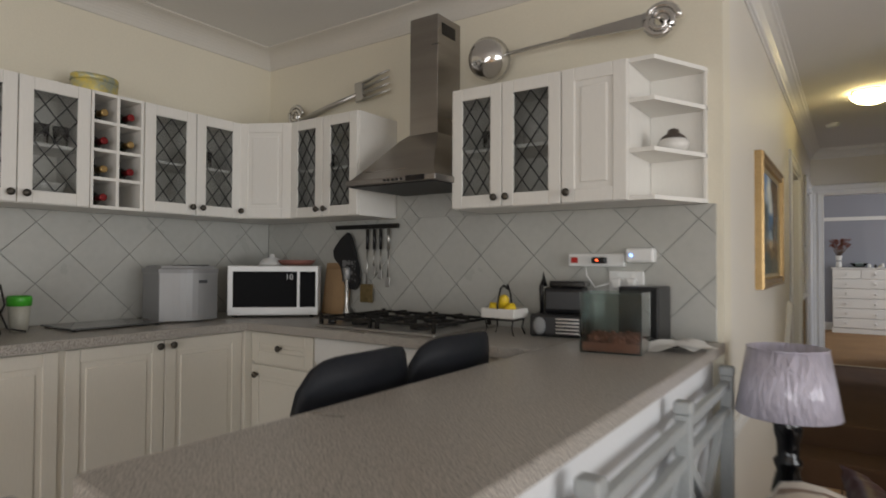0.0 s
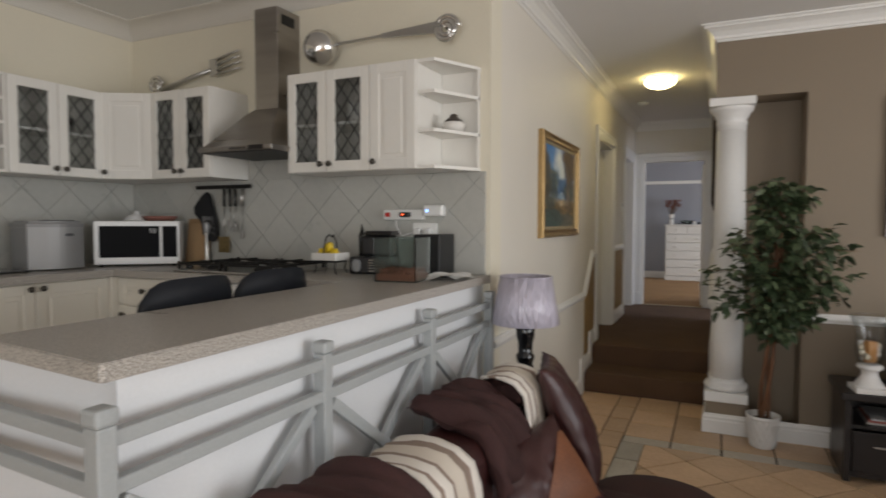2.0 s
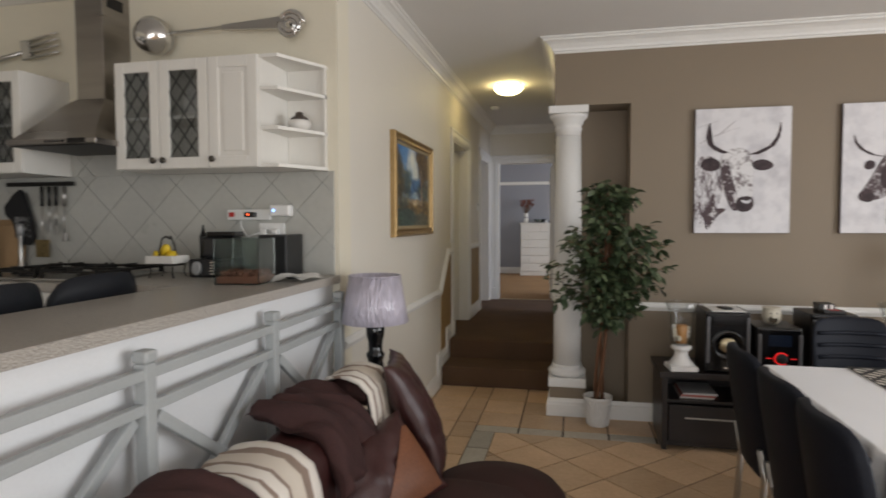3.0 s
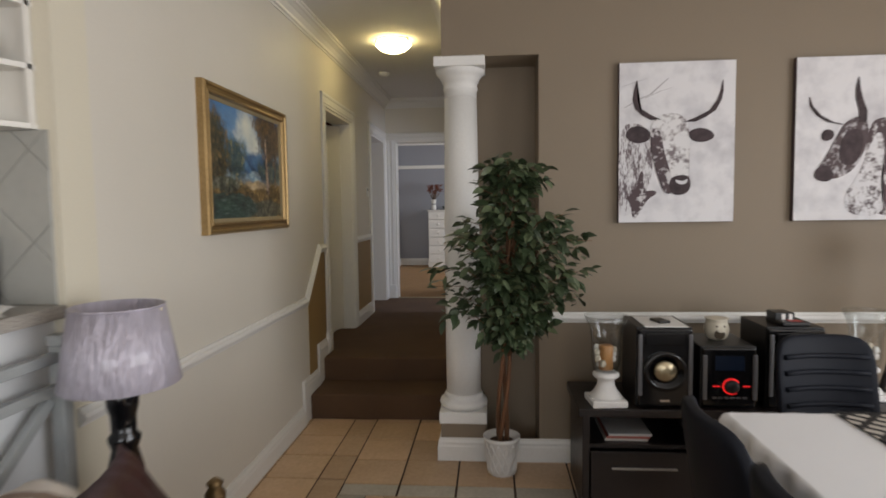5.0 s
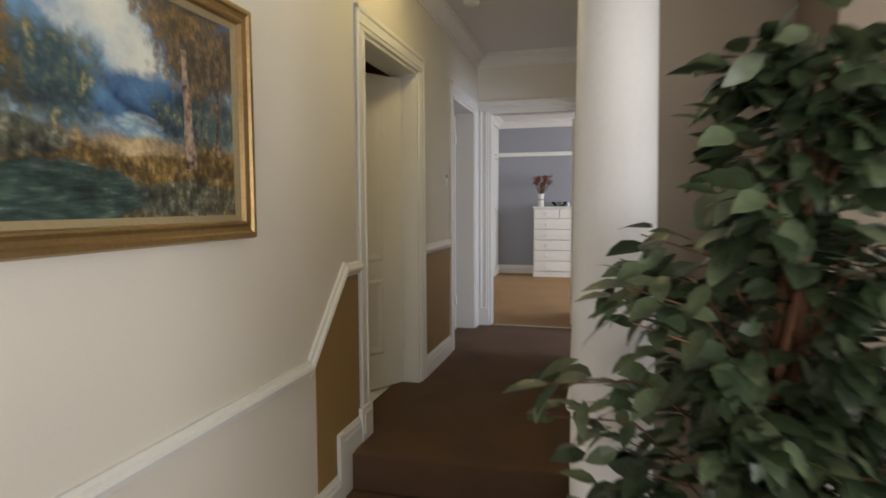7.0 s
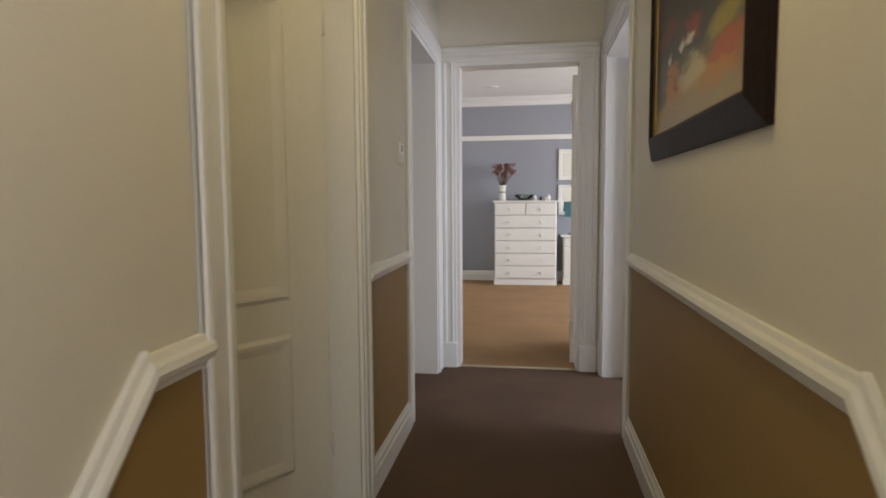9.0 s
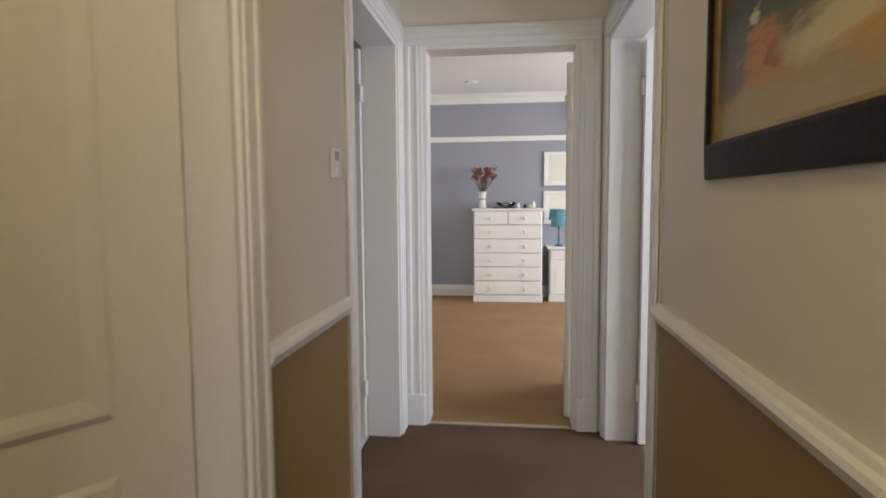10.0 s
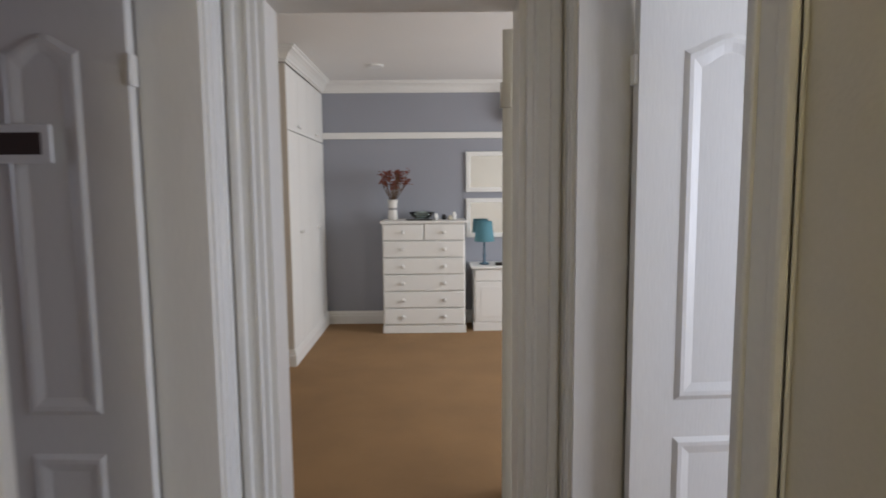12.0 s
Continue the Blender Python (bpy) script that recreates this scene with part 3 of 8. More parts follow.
H, D = 0.525, 0.29
Z0 = 1.745
LEFT = lambda y: Matrix.Translation((KIT_X + 0.002, y, Z0)) @ Matrix.Rotation(radians(90), 4, "Z")
HOODM = lambda x: Matrix.Translation((x, HOOD_Y - 0.002, Z0))
LABEL_G = "white wall cabinet with two leaded glass doors"
wall_cabinet(LEFT(0.41), 0.554, H, D, [(0, 0.277, "glass", "r"), (0.277, 0.277, "glass", "l")], LABEL_G)
wall_cabinet(LEFT(0.967), 0.554, H, D, [(0, 0.277, "glass", "r"), (0.277, 0.277, "glass", "l")], LABEL_G)
wall_cabinet(LEFT(1.762), 0.538, H, D, [(0, 0.269, "glass", "r"), (0.269, 0.269, "glass", "l")], LABEL_G)
wall_cabinet(HOODM(-2.10), 0.49, H, D, [(0, 0.245, "glass", "r"), (0.245, 0.245, "glass", "l")], "white wall cabinet with two leaded glass doors beside the hood")
wall_cabinet(HOODM(-1.045), 0.775, H, D, [(0, 0.25, "glass", "r"), (0.25, 0.265, "glass", "l"), (0.515, 0.26, "panel", "l")], "white wall cabinet with two glass doors and one panelled door")

# corner cabinet with its slanting door
cc = thing("wall_cabinet", (0, 0, Z0), "white corner wall cabinet with one panelled door", "cabinet", "kitchen wall cabinets")
bm = bmesh.new()
fx = KIT_X + 0.002 + D
prism(bm, [(KIT_X + 0.002, HOOD_Y - 0.002), (KIT_X + 0.002, 2.302), (fx, 2.302), (-2.102, HOOD_Y - 0.002 - D), (-2.102, HOOD_Y - 0.002)], 0, H)
part("body", bm, CAB, cc)
dl = math.hypot(-2.102 - fx, HOOD_Y - 0.002 - D - 2.302)
dr = cab_door(cc, 0, dl, H, "panel", 0.03, 0.04, CAB, 0)
dr.matrix_basis = Matrix.Translation((fx, 2.302, 0)) @ Matrix.Rotation(math.atan2(HOOD_Y - 0.002 - D - 2.302, -2.102 - fx), 4, "Z")

# wine rack with its bottles
wr = thing("wine_rack", LEFT(1.523), "white wooden wine rack with eight square holes", "wine rack")
W, t = 0.237, 0.014
for x in (0, W / 2 - t / 2, W - t):
    part("upright", B(x, x + t, -D - 0.012, 0, 0, H, 0.002), CAB, wr)
for k in range(5):
    z = k * (H - t) / 4
    for a, b in ((t, W / 2 - t / 2), (W / 2 + t / 2, W - t)):
        part("shelf", B(a, b, -D - 0.010, 0, z, z + t), CAB, wr)
part("back", B(t, W - t, -0.008, 0, t, H - t), paint("brown_board", (0.07, 0.05, 0.04), 0.7, var=0.2), wr, "dark brown back board")
BOTTLE = paint("dark_green_glass", (0.012, 0.02, 0.012), 0.1, bump=0)
CAPS = [paint("red_capsule", (0.22, 0.01, 0.012), 0.3, 0.3), paint("gold_capsule", (0.45, 0.30, 0.12), 0.3, 0.7)]
n = 0
for r in range(4):
    for c in range(2):
        if (r, c) == (0, 1):
            continue
        x = W * (0.25 + 0.5 * c)
        z = r * (H - t) / 4 + t + 0.0378
        bt = thing("wine_bottle", LEFT(1.523) @ Matrix.Translation((x, -0.012, z)) @ Matrix.Rotation(radians(90), 4, "X"), "dark wine bottle lying in the rack", "bottle", "bottles in the wine rack")
        part("bottle_body", L([(0.0375, 0.0), (0.0375, 0.17), (0.03, 0.19), (0.0155, 0.215), (0.014, 0.235)], seg=18), BOTTLE, bt)
        part("capsule", L([(0.0148, 0.222), (0.0152, 0.275), (0.0165, 0.278), (0.0165, 0.285), (0.012, 0.287)], seg=16), CAPS[(r + c) % 2 if r != 2 else c], bt, "red foil capsule" if ((r + c) % 2 if r != 2 else c) == 0 else "gold foil capsule")
        n += 1

# open end shelf
es = thing("corner_shelf", HOODM(-0.268), "white open end shelf with chamfered boards", "shelf")
out = [(0, 0), (0.215, 0), (0.215, -0.03), (0.09, -D), (0, -D)]
for z in (0.0, 0.175, 0.36, H - 0.016):
    bm = bmesh.new()
    prism(bm, out, z, z + 0.016)
    part("board", bm, CAB, es)
bm = bmesh.new()
box(bm, 0.0, 0.21, -0.010, 0, 0.016, H - 0.016)
part("back_board", bm, CAB, es)
part("side_post", B(0.203, 0.215, -0.03, -0.010, 0.016, H - 0.016, 0.001), CAB, es)
pot = thing("ceramic_pot", (-0.155, HOOD_Y - 0.115, Z0 + 0.191), "small cream ceramic pot with a dark lid", "pot")
part("pot_body", L([(0.03, 0), (0.05, 0.008), (0.058, 0.03), (0.05, 0.048), (0.046, 0.05)], seg=20), CERAMIC, pot)
part("lid", L([(0.048, 0.05), (0.04, 0.062), (0.022, 0.074), (0.02, 0.086), (0.008, 0.092)], seg=20), paint("dark_glaze", (0.07, 0.055, 0.045), 0.3), pot, "dark brown lid")

# crockery behind the glass
def stack(x, y, z, r, nn):
    s = thing("plate_stack", (x, y, z), "stack of white plates behind leaded glass", "plates")
    for k in range(nn):
        p = part("plate", L([(r * 0.5, 0.0), (r * 0.62, 0.002), (r, 0.014), (r, 0.017), (r * 0.6, 0.006), (0.001, 0.005)], seg=20), CERAMIC, s)
        p.location = (0, 0, k * 0.012)


def tumbler(x, y, z):
    s = thing("drinking_glass", (x, y, z), "clear drinking glass in the cabinet", "glass", "glasses in the cabinets")
    part("bowl", L([(0.024, 0), (0.027, 0.0), (0.034, 0.095), (0.031, 0.095), (0.024, 0.006), (0.001, 0.006)], seg=14, cap=False), CLEAR, s)


SH = Z0 + H * 0.47 + 0.018
stack(-0.66, 2.58, SH, 0.10, 7)
stack(-2.5, 1.1, SH, 0.09, 4)
stack(-2.5, 1.9, Z0 + 0.017, 0.095, 5)
for x, y in ((-0.95, 2.6), (-0.88, 2.56), (-1.98, 2.6), (-1.74, 2.6)):
    tumbler(x, y, SH)
for y in (1.3, 1.38, 1.46, 2.1, 2.18):
    tumbler(-2.5, y, SH)
bl = thing("mixing_bowl", (-2.5, 1.38, Z0 + 0.017), "white ceramic bowl in the cabinet", "bowl")
part("bowl", L([(0.04, 0), (0.07, 0.02), (0.095, 0.07), (0.1, 0.085), (0.094, 0.085), (0.06, 0.02), (0.001, 0.012)], seg=22, cap=False), CERAMIC, bl)

# cooker hood
hood = thing("cooker_hood", (-1.287, HOOD_Y - 0.002, 1.862), "brushed steel chimney cooker hood on the wall", "cooker hood")
bm = bmesh.new()
box(bm, -0.083, 0.083, -0.195, 0, 0.25, 0.835, 0.003)
part("chimney_vent", B(0.0835, 0.086, -0.16, -0.05, 0.745, 0.80), DARK_IRON, hood, "dark vent slot")
part("chimney", bm, HOOD_STEEL, hood)
bm = bmesh.new()
secs = [(0.255, 0.45, 0.026), (0.24, 0.435, 0.034), (0.20, 0.385, 0.085), (0.158, 0.315, 0.155), (0.115, 0.235, 0.235), (0.09, 0.202, 0.262), (0.086, 0.198, 0.266)]
rings = []
for hw, dp, z in secs:
    rings.append([bm.verts.new(p) for p in ((-hw, -dp, z), (hw, -dp, z), (hw, 0, z), (-hw, 0, z))])
for a, b in zip(rings, rings[1:]):
    for i in range(4):
        bm.faces.new((a[i], a[(i + 1) % 4], b[(i + 1) % 4], b[i])).smooth = True
bm.faces.new(rings[0][::-1]), bm.faces.new(rings[-1])
for e in bm.edges:
    e.smooth = abs(e.verts[0].co.z - e.verts[1].co.z) < 1e-6
part("canopy", bm, HOOD_STEEL, hood)
bm = bmesh.new()
box(bm, -0.257, 0.257, -0.454, 0, 0.0, 0.028, 0.004)
part("rim", bm, HOOD_STEEL, hood)
for k in range(5):
    b_ = part("button", L([(0.006, 0), (0.006, 0.006)], seg=10, m=Matrix.Translation((-0.02 + 0.024 * k, -0.454, 0.014)) @ Matrix.Rotation(radians(90), 4, "X")), BLACK, hood)
part("control_panel", B(0.10, 0.20, -0.457, -0.454, 0.003, 0.026), DARK_IRON, hood, "dark control panel")
part("filter", B(-0.245, 0.245, -0.44, -0.03, -0.004, 0.0), DARK_IRON, hood, "dark grease filter")

# base cabinets
def base_unit(m, w, doors, label, h=0.684, d=0.56, name="base_cabinet"):
    c = thing(name, m, label, "cabinet", "kitchen base cabinets")
    part("body", B(0.001, w - 0.001, -d, 0, 0.13, 0.13 + h), BASE_CAB, c)
    part("plinth", B(0, w, -d + 0.05, -d + 0.066, 0, 0.13), BASE_CAB, c)
    for x, dw, z0, dh, kx, kz in doors:
        cab_door(c, x, dw, dh, "panel", kx, kz, BASE_CAB, d, 0.13 + z0)
    return c


BL = lambda y: Matrix.Translation((KIT_X + 0.002, y, UP)) @ Matrix.Rotation(radians(90), 4, "Z")
BH = lambda x: Matrix.Translation((x, HOOD_Y - 0.002, UP))
for y, w in ((0.52, 0.40), (0.92, 0.38)):
    base_unit(BL(y), w, [(0, w, 0.0, 0.68, 0.03 if y > 0.6 else w - 0.03, 0.655)], "cream base cabinet with one panelled door")
base_unit(BL(1.30), 0.82, [(0.02, 0.40, 0.0, 0.68, 0.37, 0.655), (0.42, 0.40, 0.0, 0.68, 0.03, 0.655)], "cream base cabinet with two panelled doors")
base_unit(BH(-2.08), 0.46, [(0.02, 0.44, 0.0, 0.52, 0.05, 0.47), (0.02, 0.44, 0.53, 0.15, 0.22, 0.08)], "cream corner base cabinet with drawer and door")
base_unit(BH(-0.97), 0.44, [(0, 0.44, 0.0, 0.68, 0.03, 0.655)], "cream base cabinet beside the oven")
cp = thing("corner_post", (0, 0, UP), "cream filler post between corner base cabinets", "filler")
part("post", B(-2.14, -2.06, 2.121, 2.20, 0.13, 0.814, 0.002), BASE_CAB, cp)
part("foot", B(-2.20, -2.06, 2.16, 2.24, 0.0, 0.13), BASE_CAB, cp)
ov = thing("oven", BH(-1.62), "white built-in oven under the gas hob", "oven")
part("body", B(0, 0.64, -0.56, 0, 0.13, 0.814), GLOSS_WHITE, ov)
part("plinth", B(0, 0.64, -0.51, -0.495, 0, 0.13), BASE_CAB, ov)
part("oven_door", B(0.01, 0.63, -0.585, -0.56, 0.16, 0.68, 0.006), BLACK_GLOSS, ov, "black glass oven door")
part("control_strip", B(0.01, 0.63, -0.58, -0.56, 0.70, 0.81, 0.004), GLOSS_WHITE, ov)
part("oven_handle", T([(0.06, -0.585, 0.63), (0.06, -0.62, 0.63), (0.58, -0.62, 0.63), (0.58, -0.585, 0.63)], 0.009), CHROME, ov, "chrome bar handle")

# worktop, U-shaped, with a rounded nose
wt = thing("worktop", (0, 0, 0), "speckled grey-beige laminate worktop with rounded edges", "worktop")
for outline in ([(KIT_X + 0.002, 2.1245), (KIT_X + 0.002, 0.52), (-2.045, 0.52), (-2.045, 2.1245)],
                [(KIT_X + 0.002, HOOD_Y - 0.002), (KIT_X + 0.002, 2.125), (-0.5005, 2.125), (-0.5005, HOOD_Y - 0.002)],
                [(-0.50, HOOD_Y - 0.002), (-0.50, 0.68), (-0.49, 0.668), (-0.004, 0.622), (0.004, 0.63), (0.004, HOOD_Y - 0.002)]):
    bm = bmesh.new()
    prism(bm, outline, 1.173, 1.212)
    bmesh.ops.bevel(bm, geom=[e for e in bm.edges if abs(e.verts[0].co.z - e.verts[1].co.z) < 1e-6], offset=0.003, segments=2, affect="EDGES")
    part("slab", bm, GRANITE, wt)
# white panelling under the breakfast bar
pn = thing("bar_panelling", (0, 0, 0), "white painted panel wall under the breakfast bar", "panel wall")
PANEL = paint("white_panel_paint", (0.78, 0.79, 0.80), 0.5, var=0.03, fine=120, bump=0.1)
part("front_panel", B(-0.07, -0.04, 0.685, HOOD_Y, 0.0, 1.172), PANEL, pn)
part("end_panel", B(-0.47, -0.07, 0.685, 0.71, 0.0, 1.172), PANEL, pn)
part("back_panel", B(-0.47, -0.45, 0.71, 2.15, UP, 1.172), PANEL, pn)

# grey railing round the kitchen platform
GREY = paint("grey_green_paint", (0.40, 0.42, 0.42), 0.45, var=0.06, fine=120, bump=0.12)
rl = thing("railing", (0, 0, 0), "grey painted wooden railing with crossed braces", "railing")
POSTS = [(0.02, 0.607), (0.02, 1.296), (0.02, 2.0), (0.02, 2.675), (-0.69, 0.65)]
for x, y in POSTS:
    bm = bmesh.new()
    box(bm, x - 0.021, x + 0.021, y - 0.021, y + 0.021, 0.0, 1.10, 0.004)
    box(bm, x - 0.025, x + 0.025, y - 0.025, y + 0.025, 1.10, 1.136, 0.008)
    part("post", bm, GREY, rl)


def bar(a, b, w=0.028, h=0.032, name="rail"):
    a, b = Vector(a), Vector(b)
    d = b - a
    bm = bmesh.new()
    box(bm, 0, d.length, -w / 2, w / 2, -h / 2, h / 2, 0.004)
    bmesh.ops.transform(bm, matrix=Matrix.Translation(a) @ d.to_track_quat("X", "Z").to_matrix().to_4x4(), verts=bm.verts)
    part(name, bm, GREY, rl)


line = POSTS[:4]
for (x0, y0), (x1, y1) in list(zip(line, line[1:])) + [(POSTS[0], POSTS[4])]:
    for z in (1.07, 0.975):
        bar((x0, y0, z), (x1, y1, z))
for (x0, y0), (x1, y1) in zip(line, line[1:]):
    bar((x0 + 0.008, y0 + 0.03, 0.945), (x1 + 0.008, y1 - 0.03, 0.47), 0.024, 0.036, "brace")
    bar((x0 - 0.016, y0 + 0.03, 0.47), (x1 - 0.016, y1 - 0.03, 0.945), 0.024, 0.036, "brace")
    bar((x0, y0, 0.12), (x1, y1, 0.12))
bar((POSTS[0][0], POSTS[0][1], 0.945), (POSTS[4][0], POSTS[4][1], 0.45), 0.024, 0.036, "brace")

# small gate netting tied to the end post
net = thing("safety_net", (-0.69, 0.65, 0), "white mesh netting tied to the railing with black ties", "net")
NETM = paint("white_cord", (0.7, 0.7, 0.68), 0.8)
bm = bmesh.new()
for k in range(7):
    tube(bm, [(0.03, -0.035 - 0.004 * k, 0.90 - 0.02 * k), (0.05 + 0.018 * k, -0.05 - 0.02 * k, 0.6), (0.06 + 0.035 * k, -0.06 - 0.04 * k, 0.10)], 0.0025, seg=5)
for k in range(16):
    f = k / 15
    tube(bm, [(0.03 + 0.03 * f, -0.04, 0.88 - 0.78 * f), (0.035 + 0.03 * f + 0.24 * f, -0.05 - 0.25 * f, 0.86 - 0.77 * f)], 0.002, seg=4)
part("mesh", bm, NETM, net)
for k in range(5):
    z = 0.86 - 0.12 * k
    part("tie", T([(0.045, -0.03, z), (0.0, -0.045, z - 0.005), (-0.045, -0.02, z), (0.03, -0.05, z + 0.008), (0.08, -0.06, z + 0.015)], 0.004, seg=6), BLACK, net, "black cable tie")

# ---- things on the worktop ----
WT = 1.213
mw = thing("microwave", pose(-2.215, 2.435, WT, 0, 0, 43), "white microwave oven with a black glass door", "microwave")
MWGLASS = paint("black_oven_glass", (0.006, 0.006, 0.007), 0.3, var=0.2, bump=0)
MWGLASS.node_tree.nodes["Principled BSDF"].inputs["Specular IOR Level"].default_value = 0.03
MWW = paint("white_appliance", (0.74, 0.74, 0.73), 0.3, var=0.02, bump=0.02)
part("case", B(-0.235, 0.235, -0.12, 0.16, 0.012, 0.275, 0.006), MWW, mw)
part("door_window", B(-0.205, 0.125, -0.126, -0.12, 0.055, 0.245, 0.008), MWGLASS, mw, "black glass window")
part("control_panel", B(0.14, 0.222, -0.1255, -0.12, 0.055, 0.245, 0.005), MWGLASS, mw, "black control panel")
part("grille_bar", B(-0.225, 0.225, -0.123, -0.12, 0.026, 0.044, 0.002), MWW, mw)
for x in (-0.2, 0.2):
    for y in (-0.09, 0.13):
        part("foot", L([(0.012, 0), (0.014, 0.013)], seg=10, centre=(x, y, 0)), BLACK, mw)


def text(name, body, size, m, material, parent):
    cu = bpy.data.curves.new(name, "FONT")
    cu.body, cu.size, cu.extrude, cu.align_x, cu.align_y = body, size, 0.0004, "CENTER", "CENTER"
    dg = bpy.context.evaluated_depsgraph_get()
    tmp = bpy.data.objects.new("tmp_text", cu)
    me = bpy.data.meshes.new_from_object(tmp)
    bpy.data.objects.remove(tmp)
    me.name = name
    me.materials.clear()
    me.materials.append(material)
    ob = new(name, me)
    ob.parent = parent
    ob.matrix_basis = m
    return ob


LIGHT_INK = paint("light_ink", (0.6, 0.6, 0.6), 0.5, bump=0)
text("number", "10", 0.042, Matrix.Translation((0.085, -0.1266, 0.215)) @ Matrix.Rotation(radians(90), 4, "X"), LIGHT_INK, mw)
lid = thing("bowl_lid", pose(-2.33, 2.5, WT + 0.277), "white plastic bowl lid on the microwave", "lid")
part("dome", L([(0.075, 0), (0.075, 0.01), (0.05, 0.035), (0.014, 0.045), (0.014, 0.06), (0.008, 0.064)], seg=22), MWW, lid)
bs = thing("bread_basket", pose(-2.19, 2.56, WT + 0.277), "reddish wicker tray on the microwave", "tray")
part("tray", L([(0.08, 0), (0.1, 0.02), (0.105, 0.03), (0.098, 0.03), (0.075, 0.008)], seg=20), paint("red_wicker", (0.30, 0.13, 0.10), 0.7, var=0.2, fine=150, bump=0.6), bs)
bmk = thing("bread_maker", pose(-2.39, 1.985, WT, 0, 0, 78), "silver bread maker with a dark lid panel", "bread maker")
SILVER = paint("silver_plastic", (0.36, 0.36, 0.36), 0.52, 0.5, var=0.04, fine=220, bump=0.03)
GREYP = paint("grey_plastic", (0.25, 0.25, 0.25), 0.4, var=0.05, bump=0.04)
bm = bmesh.new()
prism(bm, [(-0.14, 0.15), (-0.14, -0.10)] + [(-0.14 + 0.28 * k / 10, -0.10 - 0.045 * math.sin(math.pi * k / 10)) for k in range(1, 10)] + [(0.14, -0.10), (0.14, 0.15)], 0.008, 0.24)
part("case", bm, SILVER, bmk)
bm = bmesh.new()
prism(bm, [(-0.145, 0.155), (-0.145, -0.10)] + [(-0.145 + 0.29 * k / 10, -0.10 - 0.05 * math.sin(math.pi * k / 10)) for k in range(1, 10)] + [(0.145, -0.10), (0.145, 0.155)], 0.24, 0.275)
bmesh.ops.bevel(bm, geom=[e for e in bm.edges if e.verts[0].co.z > 0.27 and e.verts[1].co.z > 0.27], offset=0.015, segments=3, affect="EDGES")
part("lid", bm, GREYP, bmk, "grey lid")
part("display", B(-0.06, 0.10, -0.09, -0.02, 0.275, 0.279, 0.002), BLACK_GLOSS, bmk, "black display")
part("badge", B(0.03, 0.07, -0.1465, -0.135, 0.19, 0.205), BLACK, bmk)
part("side_case", B(-0.142, -0.139, -0.09, 0.14, 0.03, 0.235), GREYP, bmk)
ts = thing("toaster", pose(-2.40, 1.02, WT, 0, 0, 82), "polished steel toaster with a black lever", "toaster")
part("case", B(-0.17, 0.17, -0.085, 0.085, 0.025, 0.195, 0.03, 4), HOOD_STEEL, ts)
part("foot_plate", B(-0.175, 0.175, -0.09, 0.09, 0.006, 0.028, 0.006), BLACK, ts, "black base")
for y in (-0.035, 0.035):
    part("slot", B(-0.12, 0.12, y - 0.012, y + 0.012, 0.1945, 0.1965), BLACK, ts)
part("lever", B(0.06, 0.10, -0.105, -0.085, 0.12, 0.14, 0.004), BLACK, ts)
part("lever_slot", B(0.077, 0.083, -0.0865, -0.085, 0.06, 0.16), BLACK, ts)
for x in (0.09, 0.13):
    part("dial", L([(0.011, 0), (0.011, 0.008)], seg=12, m=Matrix.Translation((x, -0.085, 0.045)) @ Matrix.Rotation(radians(90), 4, "X")), STEEL, ts)
part("cord", T([(0.17, 0.0, 0.05), (0.20, 0.0, 0.12), (0.19, 0.03, 0.2), (0.16, 0.06, 0.18), (0.22, 0.05, 0.02), (0.28, 0.03, 0.006)], 0.004), BLACK, ts, "black power cord")
jr = thing("shaker_jar", (-2.46, 1.30, WT), "clear plastic shaker with a bright green lid", "jar")
part("cup", L([(0.032, 0), (0.042, 0.11), (0.039, 0.11), (0.03, 0.004)], seg=20), paint("cloudy_plastic", (0.55, 0.54, 0.46), 0.35), jr)
part("contents", L([(0.028, 0.005), (0.033, 0.055), (0.001, 0.056)], seg=18), paint("brown_powder", (0.35, 0.2, 0.12), 0.9), jr)
part("lid", L([(0.045, 0.108), (0.046, 0.135), (0.044, 0.145), (0.042, 0.15), (0.042, 0.145), (0.03, 0.14)], seg=20), paint("green_plastic", (0.08, 0.5, 0.04), 0.35), jr, "bright green lid")
gb = thing("glass_board", (-2.42, 1.62, WT), "thin glass worktop saver lying flat", "chopping board")
part("board", B(-0.15, 0.15, -0.2, 0.2, 0.006, 0.012, 0.002), paint("grey_glass", (0.12, 0.12, 0.12), 0.1, bump=0), gb)
for x in (-0.13, 0.13):
    for y in (-0.18, 0.18):
        part("foot", L([(0.01, 0), (0.01, 0.006)], seg=8, centre=(x, y, 0)), BLACK, gb)
WOOD = paint("light_beech", (0.42, 0.27, 0.14), 0.5, var=0.15, big=3, fine=60, bump=0.1, stretch=(8, 8, 0.7))
for k, (hh, ww, off) in enumerate(((0.30, 0.20, 0.0), (0.26, 0.17, 0.028))):
    cb = thing("chopping_board", pose(-2.03 + off, HOOD_Y - 0.03 - off, WT, -8), "beech chopping board leaning on the tiled wall", "chopping board")
    part("board", B(-ww / 2, ww / 2, -0.018, 0, 0, hh, 0.006), WOOD, cb)

